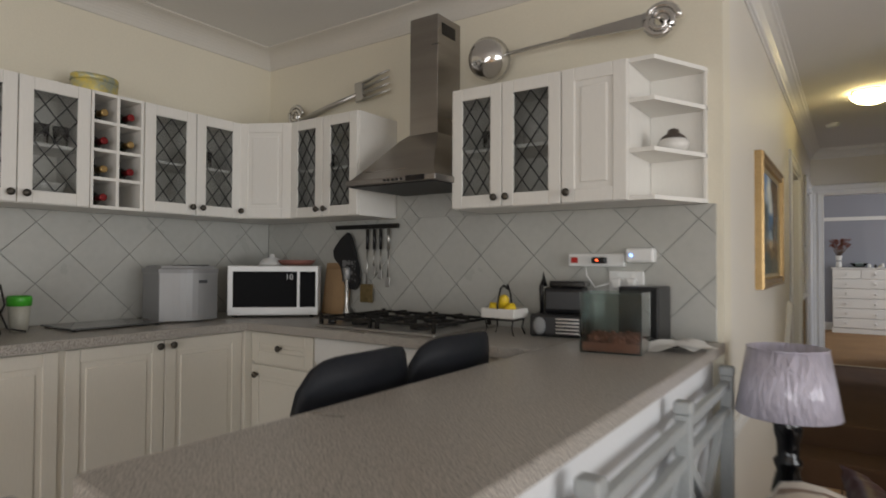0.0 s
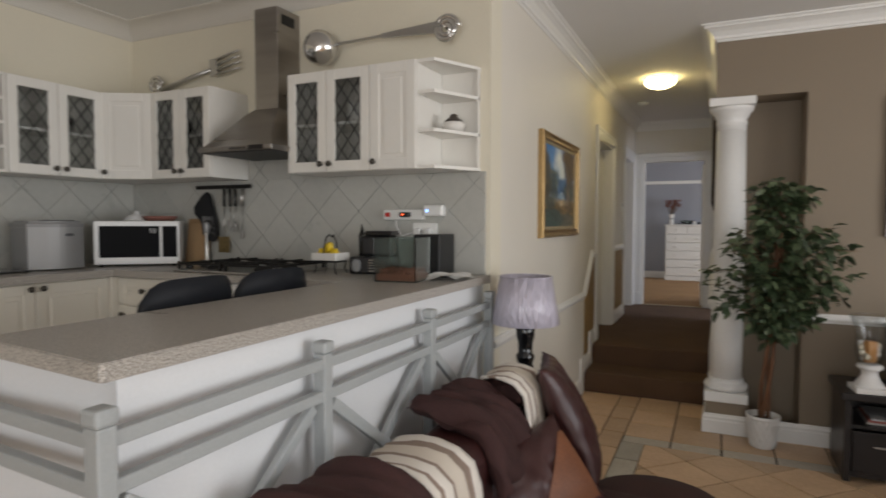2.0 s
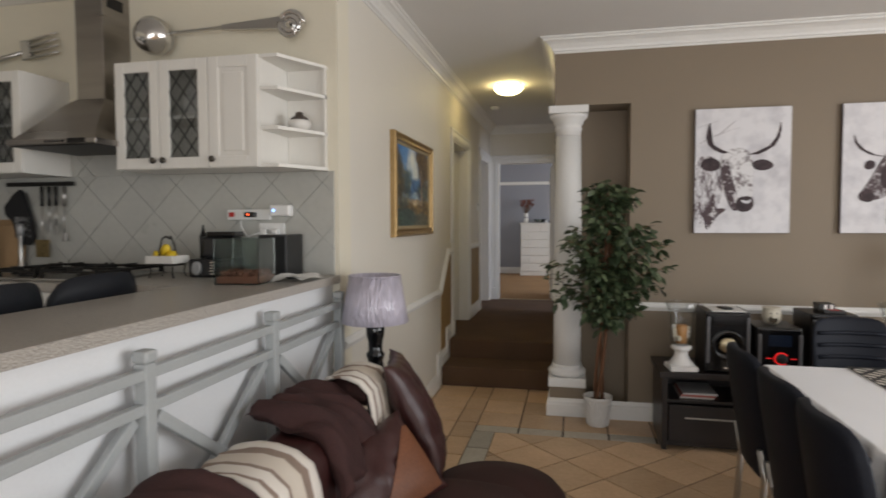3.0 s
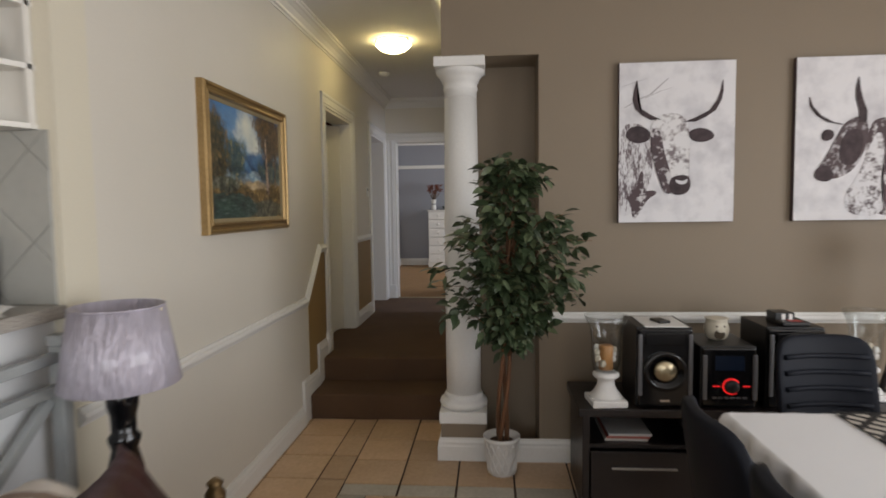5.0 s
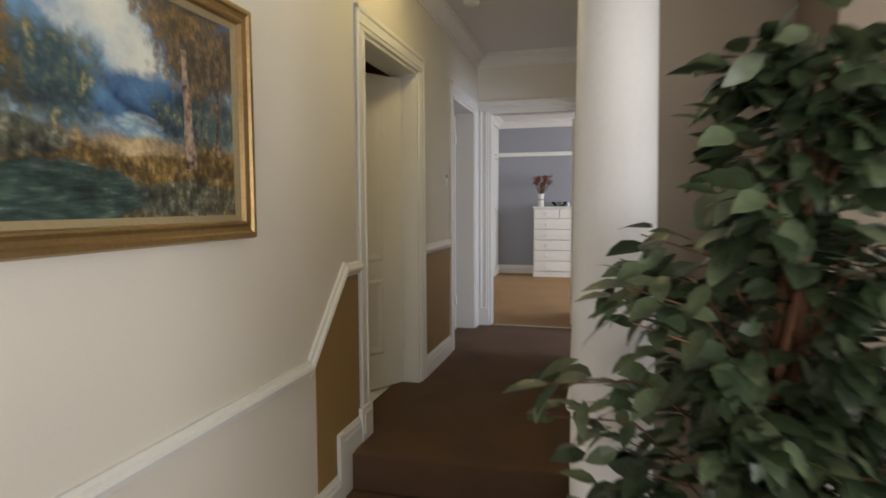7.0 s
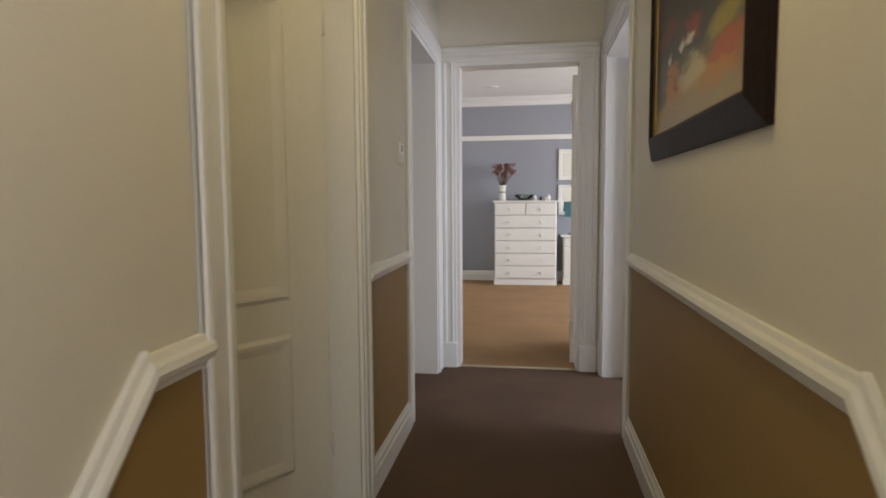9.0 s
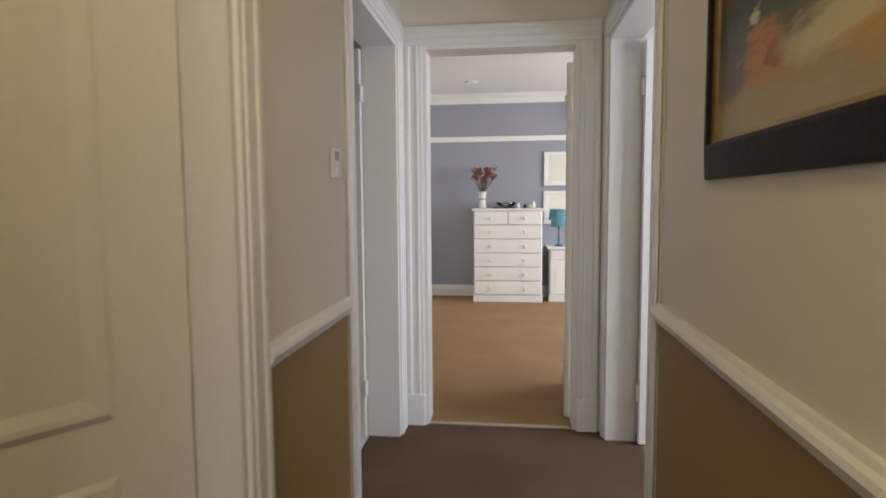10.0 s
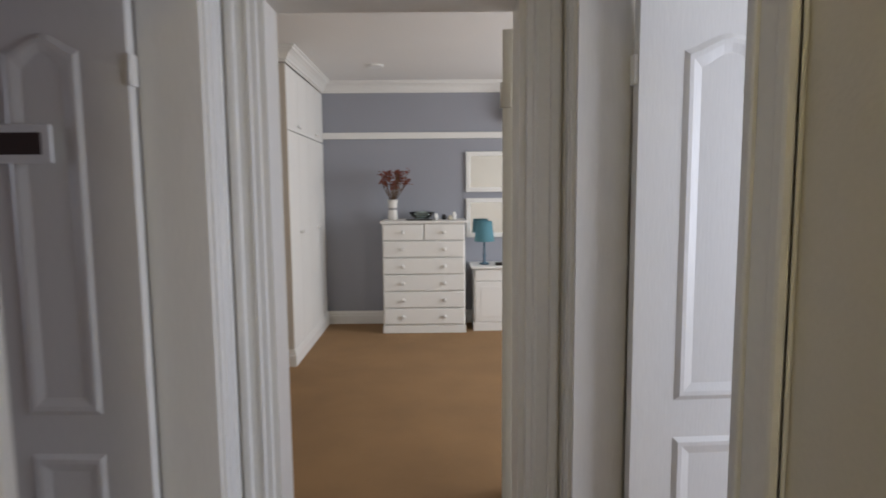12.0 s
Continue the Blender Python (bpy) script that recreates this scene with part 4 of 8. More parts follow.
bk_ = thing("stick_blender", (-1.905, HOOD_Y - 0.07, WT), "steel stick blender standing on the worktop", "blender")
part("shaft", L([(0.022, 0), (0.024, 0.01), (0.014, 0.04), (0.011, 0.06), (0.011, 0.19), (0.014, 0.20)], seg=16), STEEL, bk_)
part("grip", L([(0.014, 0.20), (0.018, 0.205), (0.019, 0.25), (0.016, 0.262), (0.008, 0.268)], seg=16), SILVER, bk_)

# gas hob
hob = thing("gas_hob", (-1.30, 2.43, WT), "steel gas hob with black cast iron grates", "hob")
part("plate", B(-0.34, 0.34, -0.245, 0.245, 0, 0.012, 0.004), STEEL, hob)
for x in (-0.17, 0.17):
    gr = bmesh.new()
    for y in (-0.22, 0, 0.22):
        box(gr, x - 0.155, x + 0.155, y - 0.006, y + 0.006, 0.036, 0.048, 0.002)
    for xx in (-0.15, 0.15):
        box(gr, x + xx - 0.006, x + xx + 0.006, -0.22, 0.22, 0.036, 0.048, 0.002)
        for y in (-0.22, 0.22):
            box(gr, x + xx - 0.007, x + xx + 0.007, y - 0.007, y + 0.007, 0.012, 0.055)
    for y in (-0.11, 0.11):
        for a in range(4):
            box(gr, 0.03, 0.11, -0.005, 0.005, 0.04, 0.056, m=Matrix.Translation((x, y, 0)) @ Matrix.Rotation(radians(90 * a), 4, "Z"))
    part("grate", gr, DARK_IRON, hob, "black cast iron grate")
    for y in (-0.11, 0.11):
        part("burner", L([(0.045, 0.012), (0.045, 0.024), (0.035, 0.026), (0.035, 0.034), (0.01, 0.036)], seg=20, centre=(x, y, 0)), DARK_IRON, hob, "black burner cap")
for k in range(4):
    part("control_knob", L([(0.02, 0.012), (0.018, 0.03), (0.012, 0.034)], seg=14, centre=(-0.31 + 0.0 * k, -0.16 + 0.1 * k, 0)), BLACK, hob)

# fruit stand with lemons
fs_ = thing("fruit_stand", Matrix.Translation((-0.80, 2.47, WT)) @ Matrix.Diagonal((0.78, 0.9, 0.95, 1)), "white bowl on a black wire stand", "fruit bowl")
IRON = DARK_IRON
bm = bmesh.new()
for sx in (-1, 1):
    for sy in (-1, 1):
        tube(bm, [(0.09 * sx, 0.055 * sy, 0), (0.075 * sx, 0.05 * sy, 0.03), (0.085 * sx, 0.055 * sy, 0.07)], 0.004)
    tube(bm, [(0.085 * sx, -0.055, 0.066), (0.085 * sx, 0.055, 0.066)], 0.004)
for sy in (-1, 1):
    tube(bm, [(-0.085, 0.055 * sy, 0.066), (0.085, 0.055 * sy, 0.066)], 0.004)
tube(bm, [(0, -0.055, 0.066), (0, -0.07, 0.13), (0, -0.04, 0.2), (0, -0.01, 0.215), (0.01, 0.01, 0.2), (0, 0.03, 0.215), (0, 0.06, 0.17), (0, 0.07, 0.12), (0, 0.055, 0.066)], 0.005)
part("wire_frame", bm, IRON, fs_, "black wire frame")
bm = bmesh.new()
box(bm, -0.085, 0.085, -0.055, 0.055, 0.072, 0.08, 0.003)
for a, b, c, d in ((-0.1, 0.1, -0.07, -0.062), (-0.1, 0.1, 0.062, 0.07), (-0.1, -0.092, -0.062, 0.062), (0.092, 0.1, -0.062, 0.062)):
    box(bm, a, b, c, d, 0.074, 0.115, 0.003)
part("bowl", bm, CERAMIC, fs_, "white ceramic bowl")
LEMON = paint("lemon_skin", (0.72, 0.50, 0.02), 0.45, var=0.08, fine=160, bump=0.3)
for dx, dy, dz in ((-0.038, -0.01, 0.098), (0.034, -0.02, 0.098), (-0.006, 0.025, 0.10), (0.0, -0.012, 0.132)):
    lm = thing("lemon", pose(-0.80 + dx, 2.47 + dy, WT + dz + 0.003, 20, 30, 70 * dx * 40), "yellow lemon in the bowl", "lemon", "lemons in the bowl")
    part("peel", L([(0.002, -0.036), (0.008, -0.033), (0.02, -0.022), (0.025, 0.0), (0.02, 0.022), (0.009, 0.032), (0.002, 0.037)], seg=14), LEMON, lm)

# black coffee machine, black box, glass tank, papers
cf = thing("coffee_machine", pose(-0.60, 2.59, WT, 0, 0, 12) @ Matrix.Diagonal((0.72, 0.9, 1.0, 1)), "black plastic coffee machine with a chrome spout", "coffee machine")
part("base", B(-0.15, 0.15, -0.11, 0.1, 0, 0.09, 0.012), BLACK, cf)
part("tower", B(-0.09, 0.14, -0.05, 0.1, 0.09, 0.2, 0.02), BLACK, cf)
part("top_lid", B(-0.05, 0.15, -0.06, 0.1, 0.2, 0.225, 0.006), BLACK_GLOSS, cf)
part("arm", T([(-0.11, 0.0, 0.09), (-0.115, 0.0, 0.2), (-0.10, 0.0, 0.25), (-0.09, 0.0, 0.2)], 0.012), BLACK, cf)
part("front_disc", L([(0.035, 0), (0.035, 0.012), (0.025, 0.016)], seg=20, m=Matrix.Translation((-0.09, -0.11, 0.045)) @ Matrix.Rotation(radians(90), 4, "X")), GREYP, cf)
for k in range(5):
    part("vent_slat", B(0.0, 0.13, -0.113, -0.11, 0.015 + 0.014 * k, 0.021 + 0.014 * k), CHROME, cf)
bx = thing("speaker_box", (-0.262, 2.62, WT), "plain black box shaped loudspeaker", "loudspeaker")
part("case", B(-0.075, 0.075, -0.09, 0.09, 0, 0.21, 0.006), BLACK, bx)
part("front_cloth", B(-0.068, 0.068, -0.092, -0.09, 0.01, 0.2), paint("black_cloth", (0.01, 0.01, 0.01), 0.95, fine=600, bump=0.5), bx)
tk = thing("glass_tank", pose(-0.27, 2.30, WT, 0, 0, 8), "square glass tank with rust-red gravel", "glass tank")
TANK = glass("tank_glass", (0.62, 0.70, 0.68), 0.03)
for nm, a in (("side_pane", (-0.1, 0.1, -0.1, -0.095, 0, 0.2)), ("side_pane", (-0.1, 0.1, 0.095, 0.1, 0, 0.2)), ("side_pane", (-0.1, -0.095, -0.094, 0.094, 0, 0.2)), ("side_pane", (0.095, 0.1, -0.094, 0.094, 0, 0.2)), ("bottom_pane", (-0.094, 0.094, -0.094, 0.094, 0, 0.005))):
    p_ = part(nm, B(*a), TANK, tk)
    p_.visible_shadow = False
bm = bmesh.new()
rng = random.Random(3)
box(bm, -0.092, 0.092, -0.092, 0.092, 0.006, 0.035)
for k in range(160):
    r_ = bmesh.ops.create_icosphere(bm, subdivisions=1, radius=0.008 + 0.004 * rng.random())
    bmesh.ops.translate(bm, verts=r_["verts"], vec=(rng.uniform(-0.082, 0.082), rng.uniform(-0.082, 0.082), 0.034 + rng.uniform(0, 0.02)))
part("gravel", bm, paint("rust_gravel", (0.22, 0.07, 0.035), 0.8, var=0.3, fine=80, bump=0.3), tk, "rust-red gravel")
PAPER = paint("paper", (0.78, 0.77, 0.74), 0.8, var=0.02, bump=0.03)
for k, (x, y, a) in enumerate(((-0.12, 2.52, 10), (-0.09, 2.47, -25), (-0.10, 2.40, 40))):
    pp = thing("paper_sheet", pose(x, y, WT + 0.001 + 0.004 * k, 2 * k, -2 * k, a), "loose white paper sheet on the worktop", "paper", "papers on the worktop")
    bm = bmesh.new()
    bmesh.ops.create_grid(bm, x_segments=8, y_segments=8, size=0.5)
    for v in bm.verts:
        v.co = Vector((v.co.x * 0.19, v.co.y * 0.13, 0.009 * math.sin(v.co.x * 6 + k) + 0.010 + 0.006 * math.sin(v.co.y * 5 + 2 * k)))
    part("sheet", bm, PAPER, pp)
cb = thing("cable", (-0.1, 2.46, WT), "black cable coiled on the worktop", "cable")
part("wire", T([(-0.14 + 0.18 * f + 0.02 * math.cos(9 * f), 0.05 * math.sin(7 * f), 0.012 + 0.012 * math.sin(5 * f) ** 2) for f in np.linspace(0, 1, 30)], 0.0045), BLACK, cb)

# sockets
SW = paint("white_switch_plastic", (0.78, 0.78, 0.76), 0.3, var=0.01, bump=0)
RED = paint("red_plastic", (0.5, 0.02, 0.015), 0.35, bump=0)
s1 = thing("power_strip", (-0.50, HOOD_Y - 0.008, 1.525), "white plug strip with a red rocker switch", "socket")
part("plate", B(-0.115, 0.13, -0.028, 0, -0.028, 0.028, 0.006), SW, s1)
part("rocker", B(-0.10, -0.07, -0.034, -0.028, -0.012, 0.012, 0.002), RED, s1, "red rocker switch")
part("plug", B(0.0, 0.06, -0.06, -0.028, -0.014, 0.012, 0.006), BLACK, s1, "black plug")
part("lamp_dot", B(0.02, 0.03, -0.062, -0.06, -0.004, 0.004), glow("red_led", (1, 0.1, 0.03), 4), s1, "glowing red dot")
s2_ = thing("plug_adapter", (-0.305, HOOD_Y - 0.008, 1.545), "white plug adapter with a blue light", "adapter")
part("case", B(-0.055, 0.06, -0.05, 0, -0.03, 0.03, 0.01), SW, s2_)
part("lamp_dot", L([(0.006, 0), (0.006, 0.003)], seg=12, m=Matrix.Translation((-0.03, -0.05, 0)) @ Matrix.Rotation(radians(90), 4, "X")), glow("blue_led", (0.2, 0.4, 1.0), 5), s2_, "glowing blue dot")
s3_ = thing("wall_socket", (-0.37, HOOD_Y - 0.008, 1.43), "white double wall socket with plugs", "socket")
part("plate", B(-0.07, 0.075, -0.01, 0, -0.05, 0.05, 0.004), SW, s3_)
for x in (-0.03, 0.03):
    part("plug", B(x - 0.02, x + 0.02, -0.045, -0.01, -0.025, 0.02, 0.008), SW, s3_)
    part("rocker", B(x - 0.008, x + 0.008, -0.014, -0.01, 0.028, 0.042, 0.002), SW, s3_)
part("cord", T([(-0.05, -0.03, 0.0), (-0.12, -0.04, -0.02), (-0.16, -0.03, 0.03), (-0.17, -0.02, 0.08), (-0.14, -0.02, 0.1)], 0.004), SW, s3_, "white cord")

# utensil rail
ur = thing("utensil_rail", (-1.80, HOOD_Y - 0.008, 1.705), "dark wall rail for kitchen tools", "rail")
part("bar", B(-0.23, 0.23, -0.03, -0.018, -0.012, 0.012, 0.003), DARK_IRON, ur)
for x in (-0.2, 0.2):
    part("bracket", B(x - 0.01, x + 0.01, -0.018, 0, -0.01, 0.01), DARK_IRON, ur)
mt = thing("oven_mitt", pose(-1.92, HOOD_Y - 0.045, 1.68), "black oven mitt hanging from the rail", "oven mitt")
MITT = paint("black_quilted_cloth", (0.012, 0.012, 0.013), 0.9, var=0.2, fine=200, bump=0.6)
bm = bmesh.new()
prism(bm, [(-0.115, -0.10), (-0.05, -0.03), (0.0, 0.0), (0.03, -0.03), (0.085, -0.20), (0.095, -0.28), (0.06, -0.325), (-0.015, -0.315), (-0.04, -0.26), (-0.06, -0.19), (-0.11, -0.15)], -0.012, 0.012)
bmesh.ops.transform(bm, matrix=Matrix.Rotation(radians(90), 4, "X"), verts=bm.verts)
bmesh.ops.bevel(bm, geom=bm.edges[:], offset=0.008, segments=2, affect="EDGES")
part("mitt", bm, MITT, mt)
pm = paint("patterned_cloth", (0.16, 0.16, 0.16), 0.9, col2=(0.01, 0.01, 0.01), big=40, fine=90, contrast=(0.48, 0.52))
part("pattern_patch", B(-0.03, 0.07, -0.017, -0.0135, -0.28, -0.16, 0.001), pm, mt, "black and white patterned patch")
for k, (x, ln, kind) in enumerate(((-1.78, 0.30, "slotted"), (-1.73, 0.20, "black"), (-1.685, 0.22, "black"), (-1.63, 0.26, "steel"))):
    u = thing("kitchen_tool", (x, HOOD_Y - 0.042, 1.69), "long handled kitchen tool hanging from the rail", "utensil", "tools on the rail")
    part("handle", T([(0, 0, 0), (0, 0, -0.11)], 0.009, seg=10), BLACK if kind != "steel" else STEEL, u)
    part("shank", T([(0, 0, -0.11), (0, -0.005, -ln)], 0.004), STEEL, u)
    if kind == "slotted":
        part("head", B(-0.045, 0.045, -0.008, -0.003, -ln - 0.10, -ln, 0.004), paint("brass_plate", (0.35, 0.26, 0.12), 0.35, 0.8, var=0.3, fine=60), u, "brass coloured slotted head")
    else:
        part("head", B(-0.014, 0.014, -0.008, -0.003, -ln - 0.05, -ln, 0.003), STEEL, u)

# tin and giant cutlery on top of the cabinets
TOP = Z0 + H + 0.001
tin = thing("biscuit_tin", (-2.50, 1.60, TOP), "oval yellow printed biscuit tin", "tin")
TINM = paint("printed_tin", (0.62, 0.50, 0.12), 0.35, 0.2, col2=(0.35, 0.38, 0.30), big=14, fine=40, contrast=(0.42, 0.6))
b1 = L([(0.098, 0), (0.1, 0.004), (0.1, 0.075), (0.098, 0.08)], seg=32)
bmesh.ops.scale(b1, vec=(0.75, 1.0, 1), verts=b1.verts)
part("tin_body", b1, TINM, tin)
b1 = L([(0.103, 0.066), (0.103, 0.092), (0.1, 0.096), (0.09, 0.094)], seg=32)
bmesh.ops.scale(b1, vec=(0.75, 1.0, 1), verts=b1.verts)
part("tin_lid", b1, TINM, tin)


def spiral(cx, cz, r0, turns, r):
    pts = []
    for k in range(48):
        a = 2 * math.pi * turns * k / 47
        rr = r0 * (1 - 0.8 * k / 47)
        pts.append((cx + rr * math.cos(a), 0, cz + rr * math.sin(a)))
    return pts


lad = thing("giant_ladle", pose(-0.98, 2.645, 2.372, 0, -0.5, 0), "oversized polished metal ladle hung on the wall above the cabinet", "ornament")
for x in (0.0, 0.775):
    part("hook", T([(x, 0.0, 0.085), (x, HOOD_Y - 2.645, 0.085)], 0.005), DARK_IRON, lad)
bm = bmesh.new()
lathe(bm, [(0.002, -0.09), (0.05, -0.077), (0.082, -0.038), (0.092, 0.0), (0.088, 0.0), (0.078, -0.036), (0.048, -0.072), (0.002, -0.083)], seg=28, cap=False, m=Matrix.Translation((0, 0, 0.088)) @ Matrix.Rotation(radians(-62), 4, "X") @ Matrix.Rotation(radians(-12), 4, "Y") @ Matrix.Diagonal((1.1, 1.1, 1.0, 1)))
part("bowl", bm, CHROME, lad)
bm = bmesh.new()
box(bm, 0.06, 0.42, -0.012, 0.012, -0.006, 0.006, 0.004, m=Matrix.Translation((0, 0.02, 0.10)) @ Matrix.Rotation(radians(-1), 4, "Y"))
for k in range(10):
    f = k / 10
    box(bm, 0.40 + 0.034 * k, 0.436 + 0.034 * k, -0.008, 0.008, 0.10 - 0.012 - 0.02 * f, 0.10 + 0.012 + 0.016 * f)
part("handle", bm, STEEL, lad)
part("scroll", T(spiral(0.775, 0.083, 0.07, 2.4, 0.01), 0.013, seg=10), CHROME, lad, "scrolled handle end")
fk = thing("giant_fork", pose(-2.02, 2.69, 2.335, 0, -4, 0) @ Matrix.Diagonal((1.3, 1.3, 1.3, 1)), "oversized polished metal fork hung on the wall above the cabinet", "ornament")
for x in (-0.26, 0.145):
    part("hook", T([(x, 0.0, 0.07), (x, (HOOD_Y - 2.69) / 1.3, 0.07)], 0.004), DARK_IRON, fk)
part("scroll", T(spiral(-0.26, 0.06, 0.05, 2.2, 0.008), 0.009, seg=8), CHROME, fk, "scrolled handle end")
bm = bmesh.new()
tube(bm, [(-0.22, 0, 0.03), (-0.05, 0, 0.055), (0.13, 0, 0.075)], 0.016, r1=0.009, seg=10)
box(bm, 0.12, 0.17, -0.006, 0.006, 0.04, 0.125, 0.005)
part("handle", bm, STEEL, fk)
for k in range(4):
    part("tine", T([(0.165, 0, 0.048 + 0.023 * k), (0.24, 0, 0.05 + 0.026 * k), (0.31, 0.0, 0.055 + 0.027 * k)], 0.008, r1=0.004, seg=8), STEEL, fk)

# chairs behind the bar
CHAIR_BLUE = paint("dark_charcoal_plastic", (0.016, 0.018, 0.023), 0.55, var=0.12, fine=150, bump=0.1)
CHAIR_BLUE.node_tree.nodes["Principled BSDF"].inputs["Specular IOR Level"].default_value = 0.25


def bar_chair(m, label):
    c = thing("kitchen_chair", m, label, "chair", "chairs behind the breakfast bar")
    bm = bmesh.new()
    n, k = 14, 6
    for side in (0, 1):
        g = []
        for i in range(n + 1):
            u = -1 + 2 * i / n
            top = 0.935 - 0.07 * abs(u) ** 7 - 0.01 * u * u
            col_ = []
            for j in range(k + 1):
                f = j / k
                z = 0.52 + (top - 0.52) * f
                w = 0.20 + 0.02 * math.sin(math.pi * f)
                col_.append(bm.verts.new((-0.20 - 0.05 * f + 0.06 * u * u + (0.014 if side else 0), u * w, z)))
            g.append(col_)
        for i in range(n):
            for j in range(k):
                f_ = (g[i][j], g[i + 1][j], g[i + 1][j + 1], g[i][j + 1])
                fc = bm.faces.new(f_ if side else f_[::-1])
                fc.smooth = True
        if side == 0:
            first = g
    second = g
    loop_a = [first[i][k] for i in range(n + 1)]
    loop_b = [second[i][k] for i in range(n + 1)]
    for i in range(n):
        bm.faces.new((loop_a[i], loop_a[i + 1], loop_b[i + 1], loop_b[i]))
        bm.faces.new((first[i][0], second[i][0], second[i + 1][0], first[i + 1][0]))
    for i in (0, n):
        for j in range(k):
            bm.faces.new((first[i][j], first[i][j + 1], second[i][j + 1], second[i][j]))
    bmesh.ops.recalc_face_normals(bm, faces=bm.faces[:])
    part("backrest", bm, CHAIR_BLUE, c)
    part("seat", B(-0.22, 0.22, -0.21, 0.21, 0.43, 0.47, 0.018, 3), CHAIR_BLUE, c)
    for x in (-0.18, 0.18):
        for y in (-0.17, 0.17):
            part("leg", T([(x, y, 0), (x * 0.95, y * 0.95, 0.44)], 0.012), STEEL, c)
    for y in (-0.12, 0.12):
        part("back_support", T([(-0.19, y, 0.45), (-0.215, y, 0.60)], 0.011), STEEL, c)
    return c


bar_chair(pose(-0.50 - 0.33, 1.41, UP, 0, 0, 180), "dark charcoal kitchen chair tucked in behind the bar")
bar_chair(pose(-0.50 - 0.33, 1.86, UP, 0, 0, 176), "dark charcoal kitchen chair tucked in behind the bar")
# ---- lounge ----
LEATHER = paint("brown_leather", (0.056, 0.017, 0.016), 0.42, var=0.2, big=5, fine=130, bump=0.25, coat=0.1)
SUEDE = paint("brown_suede", (0.056, 0.019, 0.017), 0.85, var=0.25, big=6, fine=200, bump=0.4)
TAN_LEATHER = paint("tan_leather", (0.20, 0.07, 0.028), 0.5, var=0.2, big=6, fine=130, bump=0.2)
DARK_WOOD = paint("dark_stained_wood", (0.014, 0.009, 0.008), 0.35, var=0.3, big=4, fine=60, bump=0.08, stretch=(0.6, 6, 6))


def rounded(bm, c, s, p=4.0, n=9, wob=0.0, seed=0, m=None):
    """A soft upholstered block round c with the half sizes s."""
    r = bmesh.ops.create_cube(bm, size=2.0)
    bmesh.ops.subdivide_edges(bm, edges=bm.edges[:], cuts=n, use_grid_fill=True)
    vs = bm.verts[:]
    for v in vs:
        q = v.co
        k = (abs(q.x) ** p + abs(q.y) ** p + abs(q.z) ** p) ** (1 / p)
        d = Vector((q.x / k, q.y / k, q.z / k))
        w = 1 + wob * noise.noise(d * 2.3 + Vector((seed, 0, 0)))
        v.co = Vector((c[0] + d.x * s[0] * w, c[1] + d.y * s[1] * w, c[2] + d.z * s[2] * w))
    for f in {f for v in vs for f in v.link_faces}:
        f.smooth = True
    if m is not None:
        bmesh.ops.transform(bm, matrix=m, verts=vs)
    return vs


def R(*a, **k):
    bm = bmesh.new()
    rounded(bm, *a, **k)
    return bm


sofa = thing("sofa", (0, 0, 0), "dark brown leather sofa along the railing", "sofa")
part("base", B(0.12, 1.0, 0.78, 2.22, 0.06, 0.30, 0.03, 3), LEATHER, sofa)
for k, (y0, y1) in enumerate(((0.78, 1.50), (1.50, 2.22))):
    part("back_cushion", R((0.25, (y0 + y1) / 2, 0.53), (0.14, (y1 - y0) / 2, 0.225), 4.0, wob=0.06, seed=k), LEATHER, sofa)
    part("seat_cushion", R((0.66, (y0 + y1) / 2, 0.37), (0.36, (y1 - y0) / 2, 0.10), 5, wob=0.03, seed=k + 5), SUEDE if k == 1 else LEATHER, sofa)
part("arm", R((0.30, 2.36, 0.33), (0.19, 0.10, 0.25), 4, wob=0.04, seed=11), LEATHER, sofa)
for x in (0.2, 0.92):
    for y in (0.86, 2.12):
        part("foot", L([(0.03, 0), (0.035, 0.065)], seg=12, centre=(x, y, 0)), DARK_WOOD, sofa)
ott = thing("ottoman", (0.86, 2.30, 0), "round brown suede ottoman beside the sofa", "ottoman")
part("body", L([(0.20, 0.03), (0.27, 0.05), (0.295, 0.12), (0.30, 0.30), (0.29, 0.35), (0.26, 0.385), (0.15, 0.40), (0.01, 0.402)], seg=40), SUEDE, ott)


def along(path, s):
    """The place and the upright normal at the share s of a path in the x-z plane."""
    d = np.concatenate(([0.0], np.cumsum(np.hypot(np.diff([p[0] for p in path]), np.diff([p[1] for p in path])))))
    at = lambda q: np.array((np.interp(q * d[-1], d, [p[0] for p in path]), np.interp(q * d[-1], d, [p[1] for p in path])))
    a = (at(max(0.0, s - 0.12)) + 2 * at(s) + at(min(1.0, s + 0.12))) / 4
    g = at(min(1.0, s + 0.1)) - at(max(0.0, s - 0.1))
    g /= np.hypot(*g)
    return a, np.array((g[1], -g[0]))


